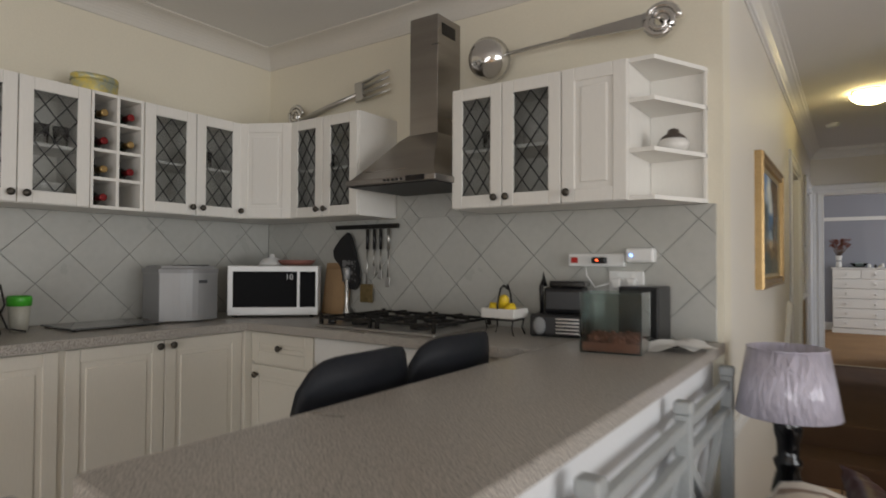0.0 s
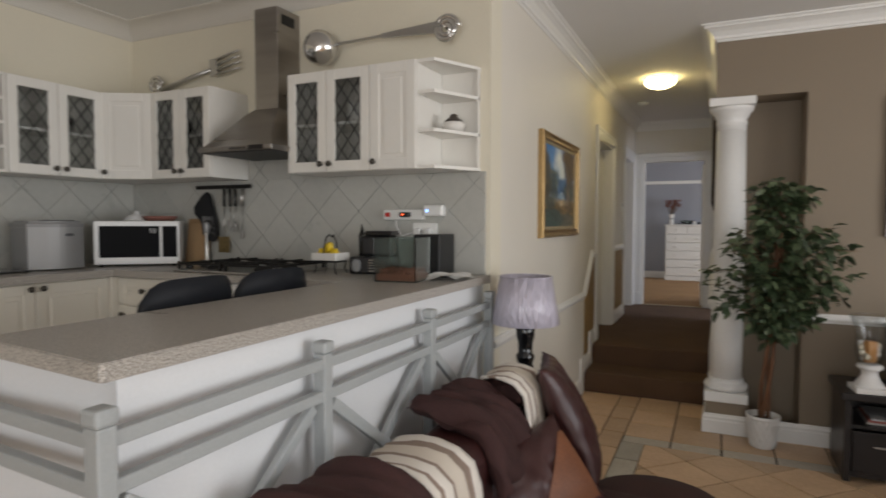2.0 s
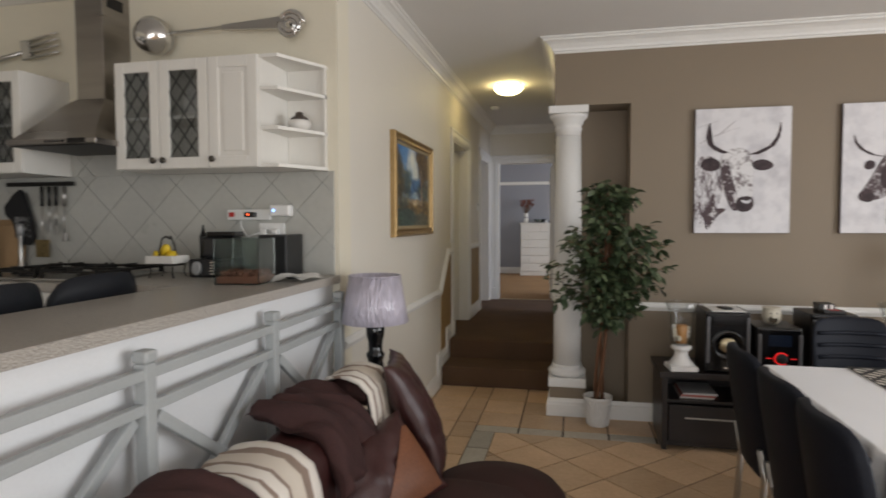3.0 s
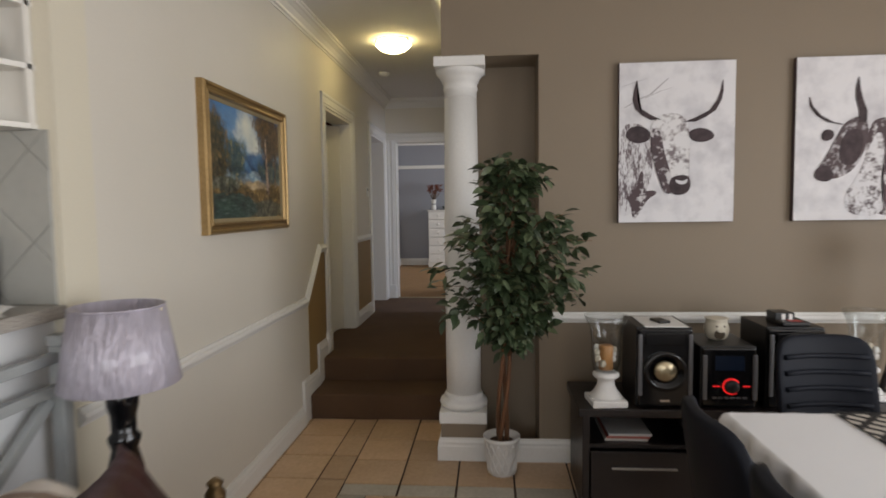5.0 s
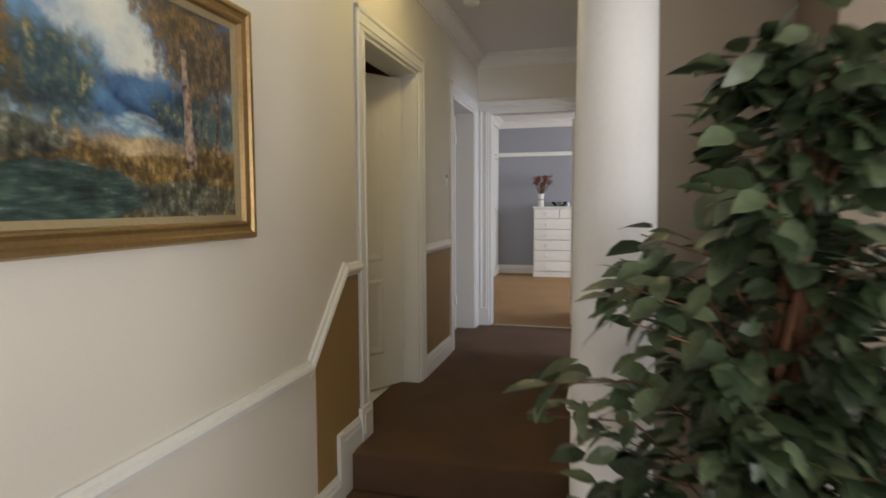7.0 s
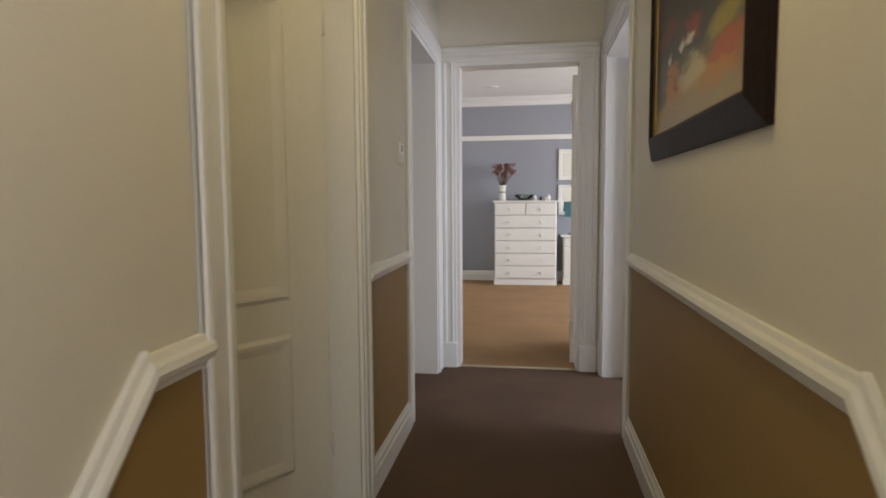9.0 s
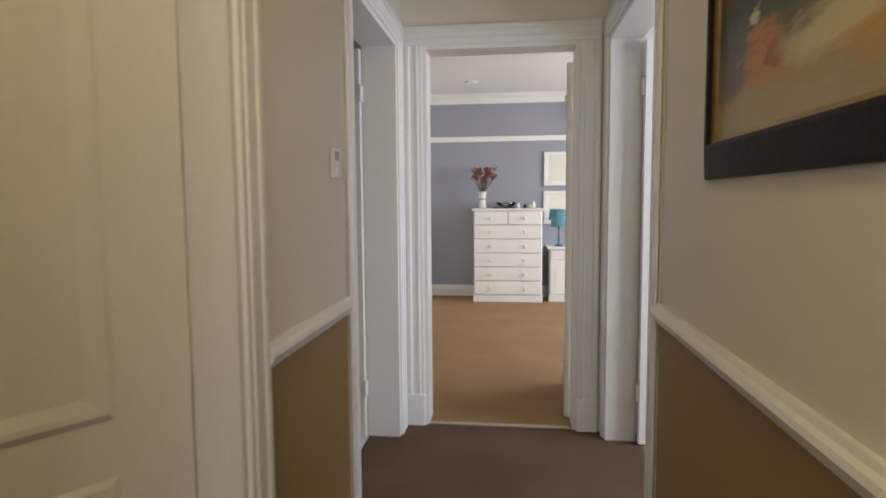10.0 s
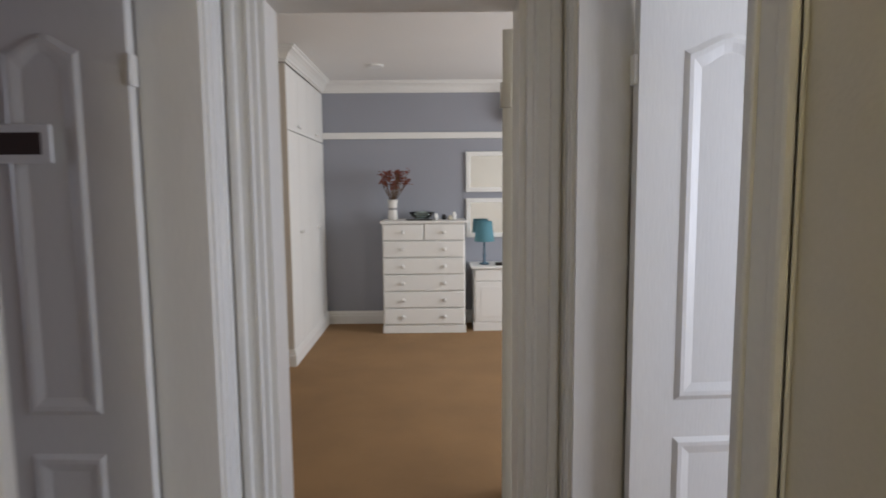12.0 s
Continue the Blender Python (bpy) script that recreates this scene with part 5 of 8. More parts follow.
def cushion(name, m, w, h, t, material, label, patch=None, path=None, fold=1.0):
    """A soft cushion; along a path it is limp and slumps over what it lies on."""
    c = thing(name, m, label, "cushion", "sofa cushions")
    bm = bmesh.new()
    n = 22
    top, bot = {}, {}
    for i in range(n + 1):
        for j in range(n + 1):
            u, v = -1 + 2 * i / n, -1 + 2 * j / n
            pu = u * (1 - 0.09 * (1 - v * v))
            pv = v * (1 - 0.09 * (1 - u * u))
            th = t * max(0.0, (1 - u * u)) ** 0.45 * max(0.0, (1 - v * v)) ** 0.45
            wr = 0.012 * noise.noise(Vector((u * 2.2, v * 2.2, len(label) * 0.37))) + 0.013 * noise.noise(Vector((u * 6.0, v * 3.5, len(label) * 0.91)))
            if path:
                th = t * max(0.0, (1 - u * u)) ** 0.3 * max(0.0, (1 - v * v)) ** 0.25
                crease = 0.016 * fold * noise.noise(Vector((u * 3.4 + v * 1.4, v * 0.9, len(label) * 0.53))) + 0.009 * fold * noise.noise(Vector((u * 7.5 + v * 3, v * 1.6, len(label) * 0.21)))
                a, nrm = along(path, 0.5 + 0.5 * pv)
                ear = max(0.0, v - 0.35) / 0.65 * max(0.0, -u - 0.25) / 0.75
                for d, side in ((top, -1), (bot, 1)):
                    q = a - nrm * (side * (th + 0.004) - crease * (1.4 if side < 0 else 0.4))
                    d[i, j] = bm.verts.new((q[0] - 0.02 * ear, pu * w * (1 - 0.12 * v), q[1] + 0.03 * ear))
                continue
            top[i, j] = bm.verts.new((pu * w, th + wr + 0.004, pv * h))
            bot[i, j] = bm.verts.new((pu * w, -th + wr - 0.004, pv * h))
    for d, flip in ((top, True), (bot, False)):
        for i in range(n):
            for j in range(n):
                q = [d[i, j], d[i + 1, j], d[i + 1, j + 1], d[i, j + 1]]
                f = bm.faces.new(q[::-1] if flip else q)
                f.smooth = True
    rim = [(i, 0) for i in range(n)] + [(n, j) for j in range(n)] + [(i, n) for i in range(n, 0, -1)] + [(0, j) for j in range(n, 0, -1)]
    for a, b in zip(rim, rim[1:] + rim[:1]):
        bm.faces.new((top[a], top[b], bot[b], bot[a]))
    bmesh.ops.recalc_face_normals(bm, faces=bm.faces[:])
    part("cover", bm, material, c)
    if patch:
        bm = bmesh.new()
        k = 8
        gr = {}
        for i in range(k + 1):
            for j in range(k + 1):
                v = -0.93 + 1.55 * j / k
                u0 = -0.45 + 1.25 * j / k
                u = u0 + (0.93 - u0) * i / k
                th = t * (1 - u * u) ** 0.45 * (1 - v * v) ** 0.45
                gr[i, j] = bm.verts.new((u * w * 0.95, -th - 0.011, v * h * 0.95))
        for i in range(k):
            for j in range(k):
                bm.faces.new((gr[i, j], gr[i + 1, j], gr[i + 1, j + 1], gr[i, j + 1])).smooth = True
        part("front_patch", bm, patch, c, "tan leather patch")
    return c


# cushions: limp suede ones over the back, leather ones on the seat
OVER = [(0.455, 0.56), (0.425, 0.68), (0.365, 0.775), (0.26, 0.805), (0.16, 0.815), (0.085, 0.80)]
cushion("scatter_cushion", pose(-0.01, 1.87, 0.0), 0.185, 0.2, 0.046, SUEDE, "dark brown suede cushion lying on the sofa back", path=OVER, fold=1.9)
cushion("scatter_cushion", pose(-0.01, 1.09, -0.012), 0.20, 0.2, 0.046, SUEDE, "dark brown suede cushion slumped on the sofa back", path=OVER, fold=1.6)
cushion("scatter_cushion", pose(0.525, 2.27, 0.69, -26, 0, 103), 0.17, 0.255, 0.072, LEATHER, "dark brown leather cushion standing against the sofa arm")
cushion("scatter_cushion", pose(0.485, 1.885, 0.565, -38, -17, 52), 0.215, 0.17, 0.075, LEATHER, "brown leather cushion with a tan patch on the seat", TAN_LEATHER)


def striped(name):
    m = paint(name, (0.62, 0.56, 0.48), 0.9, var=0.05, fine=300, bump=0.5)
    nt = m.node_tree
    b = nt.nodes["Principled BSDF"]
    tc = nt.nodes.new("ShaderNodeTexCoord")
    sp = nt.nodes.new("ShaderNodeSeparateXYZ")
    link(nt, tc.outputs["Object"], sp.inputs[0])
    f = nt.nodes.new("ShaderNodeMath")
    f.operation = "MULTIPLY_ADD"
    f.inputs[1].default_value, f.inputs[2].default_value = 1 / 0.29, 0.5
    link(nt, sp.outputs["Y"], f.inputs[0])
    r = nt.nodes.new("ShaderNodeValToRGB")
    r.color_ramp.interpolation = "CONSTANT"
    e = r.color_ramp.elements
    cream, brown, pale = (0.66, 0.59, 0.50, 1), (0.30, 0.225, 0.18, 1), (0.76, 0.71, 0.64, 1)
    e[0].position, e[0].color = 0.0, pale
    e[1].position, e[1].color = 0.98, pale
    for p, c in ((0.10, brown), (0.16, pale), (0.32, brown), (0.38, cream), (0.62, brown), (0.78, pale)):
        x = e.new(p)
        x.color = c
    link(nt, f.outputs[0], r.inputs[0])
    link(nt, r.outputs[0], b.inputs["Base Color"])
    return m


STRIPE = striped("striped_throw")


def throw(y, w, label, skew, lift=0.0):
    """A folded blanket draped over the sofa back."""
    th = thing("throw_blanket", (0.06 if lift else 0.0, y, lift), label, "blanket", "throws on the sofa")
    prof = [(0.425, 0.56), (0.418, 0.63), (0.408, 0.71), (0.39, 0.775), (0.345, 0.812), (0.28, 0.824), (0.21, 0.822), (0.14, 0.808), (0.098, 0.76), (0.085, 0.66), (0.08, 0.55)]
    bm = bmesh.new()
    n = 16
    g = []
    for k, (x, z) in enumerate(prof):
        row = []
        for i in range(n + 1):
            v = -0.5 + i / n
            row.append(bm.verts.new(((x if not lift else 0.26 + (x - 0.26) * 0.72) + 0.008 * noise.noise(Vector((v * 8, k * 0.6, y))), v * w + skew * (0.3 - x) + 0.01 * math.sin(k), z - 0.032 + 0.010 * noise.noise(Vector((v * 6, k * 0.5, y * 3))))))
        g.append(row)
    for a, b in zip(g, g[1:]):
        for i in range(n):
            bm.faces.new((a[i], a[i + 1], b[i + 1], b[i])).smooth = True
    bmesh.ops.recalc_face_normals(bm, faces=bm.faces[:])
    bmesh.ops.solidify(bm, geom=bm.faces[:], thickness=-0.012)
    part("cloth", bm, STRIPE, th)


throw(1.42, 0.27, "cream and brown striped throw folded over the sofa back", 0.12)
throw(2.13, 0.25, "cream and brown striped throw at the sofa end", 0.2, 0.088)
cushion("scatter_cushion", pose(0.31, 2.17, 0.805, 86, 0, 82), 0.155, 0.115, 0.065, SUEDE, "dark brown suede cushion under the striped throw")

# side table, table lamp and ornament
st = thing("side_table", (0.27, 2.72, 0), "small dark round side table behind the sofa", "side table")
part("tabletop", L([(0.19, 0.47), (0.2, 0.475), (0.2, 0.49), (0.19, 0.495)], seg=32), DARK_WOOD, st)
part("stem", L([(0.03, 0.02), (0.022, 0.1), (0.03, 0.25), (0.02, 0.4), (0.04, 0.47)], seg=16), DARK_WOOD, st)
part("foot", L([(0.15, 0), (0.15, 0.012), (0.05, 0.03), (0.03, 0.04)], seg=24), DARK_WOOD, st)
lp = thing("table_lamp", (0.213, 2.67, 0.495), "table lamp with a silver shade and a black turned base", "lamp")
part("turned_base", L([(0.085, 0), (0.09, 0.012), (0.08, 0.025), (0.045, 0.04), (0.04, 0.06), (0.055, 0.10), (0.06, 0.16), (0.05, 0.24), (0.036, 0.30), (0.044, 0.32), (0.046, 0.335), (0.034, 0.35), (0.036, 0.40), (0.044, 0.43), (0.046, 0.47), (0.03, 0.50), (0.02, 0.52)], seg=28), BLACK_GLOSS, lp, "black turned lamp base")
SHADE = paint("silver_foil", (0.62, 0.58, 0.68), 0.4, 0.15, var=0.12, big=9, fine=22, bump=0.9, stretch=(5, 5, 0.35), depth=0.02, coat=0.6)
part("shade", L([(0.164, 0.495), (0.166, 0.497), (0.127, 0.725), (0.124, 0.725), (0.161, 0.497)], seg=48, cap=False), SHADE, lp, "crinkled silver lamp shade in plastic")
part("shade_ring", T([(0.127 * math.cos(a), 0.127 * math.sin(a), 0.725) for a in np.linspace(0, 2 * math.pi, 33)], 0.003, seg=6), SHADE, lp)
orn = thing("brass_ornament", (0.40, 2.84, 0.495), "small brass ornament on the side table", "ornament")
BRASS = paint("aged_brass", (0.33, 0.22, 0.10), 0.4, 0.7, var=0.3, fine=60, bump=0.3)
part("figure", L([(0.03, 0), (0.032, 0.01), (0.018, 0.02), (0.03, 0.05), (0.034, 0.08), (0.02, 0.10), (0.028, 0.115), (0.01, 0.13)], seg=16), BRASS, orn)
gbl = thing("glass_dish", (0.42, 2.70, 0.495), "small clear glass dish", "dish")
part("bowl", L([(0.02, 0), (0.045, 0.02), (0.055, 0.05), (0.05, 0.05), (0.04, 0.022), (0.001, 0.008)], seg=20, cap=False), CLEAR, gbl)

# media stand with hi-fi
tv = thing("media_stand", (1.74, 3.89, 0), "low black-brown wooden media stand with a drawer", "media stand")
part("top", B(-0.02, 1.62, -0.02, 0.44, 0.475, 0.515, 0.004), DARK_WOOD, tv)
for x in (0.0, 0.56, 1.04, 1.57):
    part("upright", B(x, x + 0.035, 0.0, 0.43, 0.03 if x else 0.0, 0.475, 0.003), DARK_WOOD, tv)
part("bottom", B(0.035, 1.57, 0.01, 0.43, 0.03, 0.06), DARK_WOOD, tv)
part("shelf", B(0.035, 1.57, 0.03, 0.43, 0.305, 0.325), DARK_WOOD, tv)
part("back_board", B(0.035, 1.57, 0.42, 0.43, 0.06, 0.475), DARK_WOOD, tv)
for x in (0.04, 1.08):
    dw = part("drawer", B(x, x + 0.51, -0.008, 0.012, 0.065, 0.30, 0.003), DARK_WOOD, tv)
    part("drawer_handle", B(x + 0.10, x + 0.41, -0.018, -0.008, 0.215, 0.225, 0.003), STEEL, dw, "thin steel bar handle")
mg = thing("magazine_stack", (1.86, 3.96, 0.326), "stack of magazines on the media stand shelf", "magazines")
for k, c in enumerate(((0.5, 0.48, 0.45), (0.35, 0.08, 0.06), (0.55, 0.55, 0.55))):
    part("magazine", B(0.0 + 0.01 * k, 0.21 + 0.01 * k, 0.0, 0.28, 0.012 * k, 0.011 + 0.012 * k), paint("magazine_cover", c, 0.4, bump=0), mg)
GREYTRIM = paint("grey_trim", (0.16, 0.16, 0.17), 0.3, 0.4, bump=0)
CONE = paint("speaker_cone", (0.45, 0.38, 0.25), 0.25, 0.8, var=0.1, bump=0)


def hifi_speaker(x, label):
    s = thing("loudspeaker", Matrix.Translation((x, 3.925, 0.516)) @ Matrix.Diagonal((1.29, 1.1, 1.2, 1)), label, "loudspeaker", "hi-fi speakers")
    part("case", B(0, 0.205, 0.0, 0.27, 0, 0.325, 0.004), BLACK, s)
    part("front", B(0.004, 0.201, -0.02, 0.0, 0.004, 0.32, 0.008), BLACK_GLOSS, s)
    for xx in (0.004, 0.186):
        part("side_trim", B(xx, xx + 0.015, -0.028, -0.018, 0.05, 0.30, 0.004), GREYTRIM, s, "grey side trim")
    rot = Matrix.Translation((0.1025, -0.02, 0.15)) @ Matrix.Rotation(radians(90), 4, "X")
    part("woofer_ring", L([(0.080, 0), (0.080, 0.012), (0.066, 0.016), (0.060, 0.004), (0.02, -0.012)], seg=36, m=rot), BLACK_GLOSS, s)
    part("woofer_cone", L([(0.045, 0.005), (0.036, 0.010), (0.02, 0.016), (0.004, 0.018)], seg=28, m=rot), CONE, s, "gold coloured cone")
    rot2 = Matrix.Translation((0.1025, -0.02, 0.275)) @ Matrix.Rotation(radians(90), 4, "X")
    part("tweeter_panel", B(0.03, 0.175, -0.026, -0.02, 0.255, 0.305, 0.004), BLACK_GLOSS, s)
    part("base_badge", B(0.085, 0.12, -0.0225, -0.02, 0.025, 0.033), CHROME, s)
    return s


hifi_speaker(2.0, "black hi-fi loudspeaker with a gold cone")
hifi_speaker(2.605, "black hi-fi loudspeaker with a gold cone")
hf = thing("hifi_unit", Matrix.Translation((2.30, 3.92, 0.516)) @ Matrix.Diagonal((1.16, 1.1, 1.09, 1)), "black mini hi-fi unit with a red lit dial", "hi-fi")
part("case", B(0, 0.225, 0.0, 0.27, 0, 0.275, 0.006), BLACK, hf)
part("front", B(0.006, 0.219, -0.018, 0, 0.01, 0.27, 0.008), BLACK_GLOSS, hf)
for xx in (0.004, 0.203):
    part("side_trim", B(xx, xx + 0.018, -0.026, -0.016, 0.04, 0.24, 0.004), GREYTRIM, hf, "grey side trim")
part("display", B(0.055, 0.17, -0.0195, -0.018, 0.17, 0.235), paint("blue_display", (0.008, 0.014, 0.03), 0.25, bump=0), hf, "dark blue display")
rot = Matrix.Translation((0.12, -0.018, 0.10)) @ Matrix.Rotation(radians(90), 4, "X")
part("dial", L([(0.028, 0), (0.028, 0.014), (0.022, 0.018), (0.002, 0.018)], seg=24, m=rot), BLACK, hf)
part("dial_ring", T([(0.12 + 0.033 * math.cos(a), -0.02, 0.10 + 0.033 * math.sin(a)) for a in np.linspace(0.6, 5.4, 28)], 0.0035, seg=6), glow("red_ring", (0.9, 0.02, 0.02), 0.8), hf, "glowing red dial ring")
for x0, x1 in ((0.045, 0.075), (0.165, 0.195)):
    part("red_line", B(x0, x1, -0.0205, -0.018, 0.098, 0.103), glow("red_line", (0.9, 0.02, 0.02), 0.5), hf, "glowing red line")
for k in range(6):
    part("button", B(0.045 + 0.024 * k, 0.062 + 0.024 * k, -0.021, -0.018, 0.045, 0.053), GREYTRIM, hf)
pp = thing("paper_sheet", pose(2.14, 4.05, 0.907), "white papers lying on the loudspeaker", "paper")
part("sheet", B(-0.10, 0.10, -0.14, 0.13, 0, 0.004), PAPER, pp)
ph = thing("mobile_phone", pose(2.14, 4.03, 0.912, 0, 0, 15), "small black phone on white papers", "phone")
part("body", B(-0.03, 0.03, -0.05, 0.05, 0, 0.012, 0.005), BLACK, ph)
ow = thing("oil_burner", (2.43, 4.07, 0.816), "cream ceramic oil burner shaped like a pot", "oil burner")
CREAMC = paint("cream_ceramic", (0.66, 0.60, 0.48), 0.4, var=0.06, fine=40)
part("pot", L([(0.035, 0), (0.05, 0.015), (0.06, 0.05), (0.052, 0.085), (0.05, 0.10), (0.058, 0.108), (0.045, 0.106), (0.01, 0.095)], seg=28), CREAMC, ow)
part("hole", L([(0.026, 0), (0.024, 0.004)], seg=18, m=Matrix.Translation((-0.005, -0.055, 0.035)) @ Matrix.Rotation(radians(83), 4, "X")), paint("dark_hole", (0.05, 0.035, 0.02), 0.9), ow, "dark arched opening")
for x in (-0.02, 0.018):
    part("dot", L([(0.005, 0), (0.005, 0.002)], seg=10, m=Matrix.Translation((x, -0.055, 0.074)) @ Matrix.Rotation(radians(80), 4, "X")), paint("dark_dot", (0.08, 0.06, 0.04), 0.9), ow)
wcm = thing("cable_box", (2.72, 4.05, 0.907), "black box with white labels on the loudspeaker", "box")
part("case", B(-0.04, 0.05, -0.05, 0.05, 0, 0.055, 0.003), BLACK, wcm)
for x in (-0.012, 0.022):
    part("label_strip", B(x, x + 0.016, -0.052, -0.05, 0.008, 0.05), PAPER, wcm, "white label strip")
rc = thing("red_pouch", (2.75, 3.97, 0.907), "small dark pouch with a red stripe", "pouch")
part("body", B(-0.07, 0.06, -0.04, 0.04, 0, 0.022, 0.008), BLACK, rc)
part("stripe", B(-0.03, 0.03, -0.02, 0.02, 0.022, 0.0235), RED, rc, "red stripe")


def thin_glass(name):
    """Blown glass too thin to bend light: clear, with a gloss that grows at the rims."""
    m = bpy.data.materials.new(name)
    m.use_nodes = True
    nt = m.node_tree
    nt.nodes.remove(nt.nodes["Principled BSDF"])
    clear = nt.nodes.new("ShaderNodeBsdfTransparent")
    clear.inputs[0].default_value = (0.95, 0.96, 0.96, 1)
    gloss = nt.nodes.new("ShaderNodeBsdfGlossy")
    gloss.inputs["Roughness"].default_value = 0.04
    lw = nt.nodes.new("ShaderNodeLayerWeight")
    lw.inputs[0].default_value = 0.25
    fr = nt.nodes.new("ShaderNodeMath")
    fr.operation = "MULTIPLY_ADD"
    fr.inputs[1].default_value, fr.inputs[2].default_value = 0.30, 0.03
    link(nt, lw.outputs["Facing"], fr.inputs[0])
    mx = nt.nodes.new("ShaderNodeMixShader")
    link(nt, fr.outputs[0], mx.inputs[0])
    link(nt, clear.outputs[0], mx.inputs[1])
    link(nt, gloss.outputs[0], mx.inputs[2])
    link(nt, mx.outputs[0], nt.nodes["Material Output"].inputs[0])
    return m


THIN_GLASS = thin_glass("thin_blown_glass")


def candle_vase(x, y, label, filled):
    c = thing("hurricane_vase", pose(x, y, 0.516, 0, 0, 6) @ Matrix.Diagonal((1.14, 1.14, 1.1, 1)), label, "vase", "hurricane vases")
    part("square_foot", B(-0.075, 0.075, -0.075, 0.075, 0, 0.03, 0.006), COLUMN, c)
    part("pedestal", L([(0.072, 0.028), (0.066, 0.04), (0.05, 0.06), (0.038, 0.085), (0.036, 0.11), (0.048, 0.118), (0.056, 0.128), (0.056, 0.138), (0.045, 0.145)], seg=28), COLUMN, c, "white turned pedestal")
    g = part("glass_cup", L([(0.02, 0.146), (0.052, 0.15), (0.062, 0.20), (0.062, 0.28), (0.070, 0.34), (0.094, 0.40), (0.0928, 0.401), (0.0688, 0.341), (0.0608, 0.28), (0.0608, 0.20), (0.051, 0.152), (0.001, 0.15)], seg=36, cap=False), THIN_GLASS, c, "clear flared glass")
    g.visible_shadow = False
    if filled:
        part("candle", L([(0.030, 0.155), (0.031, 0.26), (0.028, 0.265), (0.001, 0.262)], seg=24), paint("amber_wax", (0.50, 0.25, 0.09), 0.5), c, "amber candle")
    rng2 = random.Random(7 if filled else 9)
    for k in range(10):
        a = rng2.uniform(0, 6.28)
        part("shell", R((0.038 * math.cos(a), 0.038 * math.sin(a), 0.17 + 0.009 * k), (0.014, 0.011, 0.016), 2.2, n=2, wob=0.3, seed=k), CREAMC if k % 3 else GLOSS_WHITE, c, "pale sea shell")


candle_vase(1.865, 3.965, "glass hurricane vase with candle and shells on a white foot", True)
candle_vase(3.16, 4.10, "glass hurricane vase with shells on a white foot", False)

# tripod lamp
tl = thing("tripod_lamp", (3.42, 4.10, 0), "tripod floor lamp with a round metal spotlight head", "lamp")
PALEWOOD = paint("pale_wood", (0.35, 0.27, 0.19), 0.5, var=0.15, fine=60, stretch=(8, 8, 0.8))
for a, mt_ in ((250, PALEWOOD), (140, DARK_WOOD), (10, DARK_WOOD)):
    part("leg", T([(0.03 * math.cos(radians(a)), 0.03 * math.sin(radians(a)), 1.03), (0.28 * math.cos(radians(a)), 0.28 * math.sin(radians(a)), 0.0)], 0.018, r1=0.013, seg=8), mt_, tl)
part("hub", L([(0.045, 0.99), (0.045, 1.04), (0.02, 1.05), (0.014, 1.17)], seg=18), STEEL, tl)
part("yoke", T([(-0.10, 0, 1.26), (-0.10, 0, 1.205), (-0.05, 0, 1.165), (0.05, 0, 1.165), (0.10, 0, 1.205), (0.10, 0, 1.26)], 0.007), STEEL, tl)
part("spot_head", L([(0.024, -0.085), (0.062, -0.07), (0.083, -0.02), (0.086, 0.03), (0.091, 0.035), (0.091, 0.05), (0.078, 0.05)], seg=32, m=Matrix.Translation((0, 0, 1.26)) @ Matrix.Rotation(radians(82), 4, "X")), STEEL, tl)
part("lens", L([(0.079, 0.0515), (0.04, 0.056), (0.002, 0.058)], seg=28, m=Matrix.Translation((0, 0, 1.26)) @ Matrix.Rotation(radians(82), 4, "X")), paint("dark_lens", (0.04, 0.05, 0.06), 0.45, bump=0), tl, "dark glass lens")
for sx in (-1, 1):
    part("side_screw", T([(0.085 * sx, 0, 1.26), (0.125 * sx, 0, 1.26)], 0.012), STEEL, tl)

# dining table, cloth, runner, chairs
TX0, TX1, TY0, TY1 = 2.15, 3.19, 1.10, 3.20
dt = thing("dining_table", (0, 0, 0), "dark dining table under a white cloth", "table")
part("tabletop", B(TX0 + 0.02, TX1 - 0.02, TY0 + 0.02, TY1 - 0.02, 0.70, 0.738, 0.006), DARK_WOOD, dt)
for x in (TX0 + 0.1, TX1 - 0.1):
    for y in (TY0 + 0.12, TY1 - 0.12):
        part("leg", B(x - 0.035, x + 0.035, y - 0.035, y + 0.035, 0, 0.70, 0.005), DARK_WOOD, dt)
CLOTH = paint("white_tablecloth", (0.86, 0.86, 0.87), 0.85, var=0.02, big=3, fine=400, bump=0.25)
tcl = thing("tablecloth", (0, 0, 0), "plain white tablecloth hanging over the table edge", "tablecloth")
bm = bmesh.new()
prof = [(0.0, 0.742), (-0.012, 0.738), (-0.02, 0.72), (-0.024, 0.66), (-0.03, 0.58), (-0.036, 0.50)]


def hem(t_, x, y, nx, ny, k):
    o, z = prof[k]
    s = 0.020 * (k / 5) * math.sin(t_ * 26) + 0.012 * (k / 5) * math.sin(t_ * 11 + 1)
    return (x - nx * (o - s), y - ny * (o - s), z)


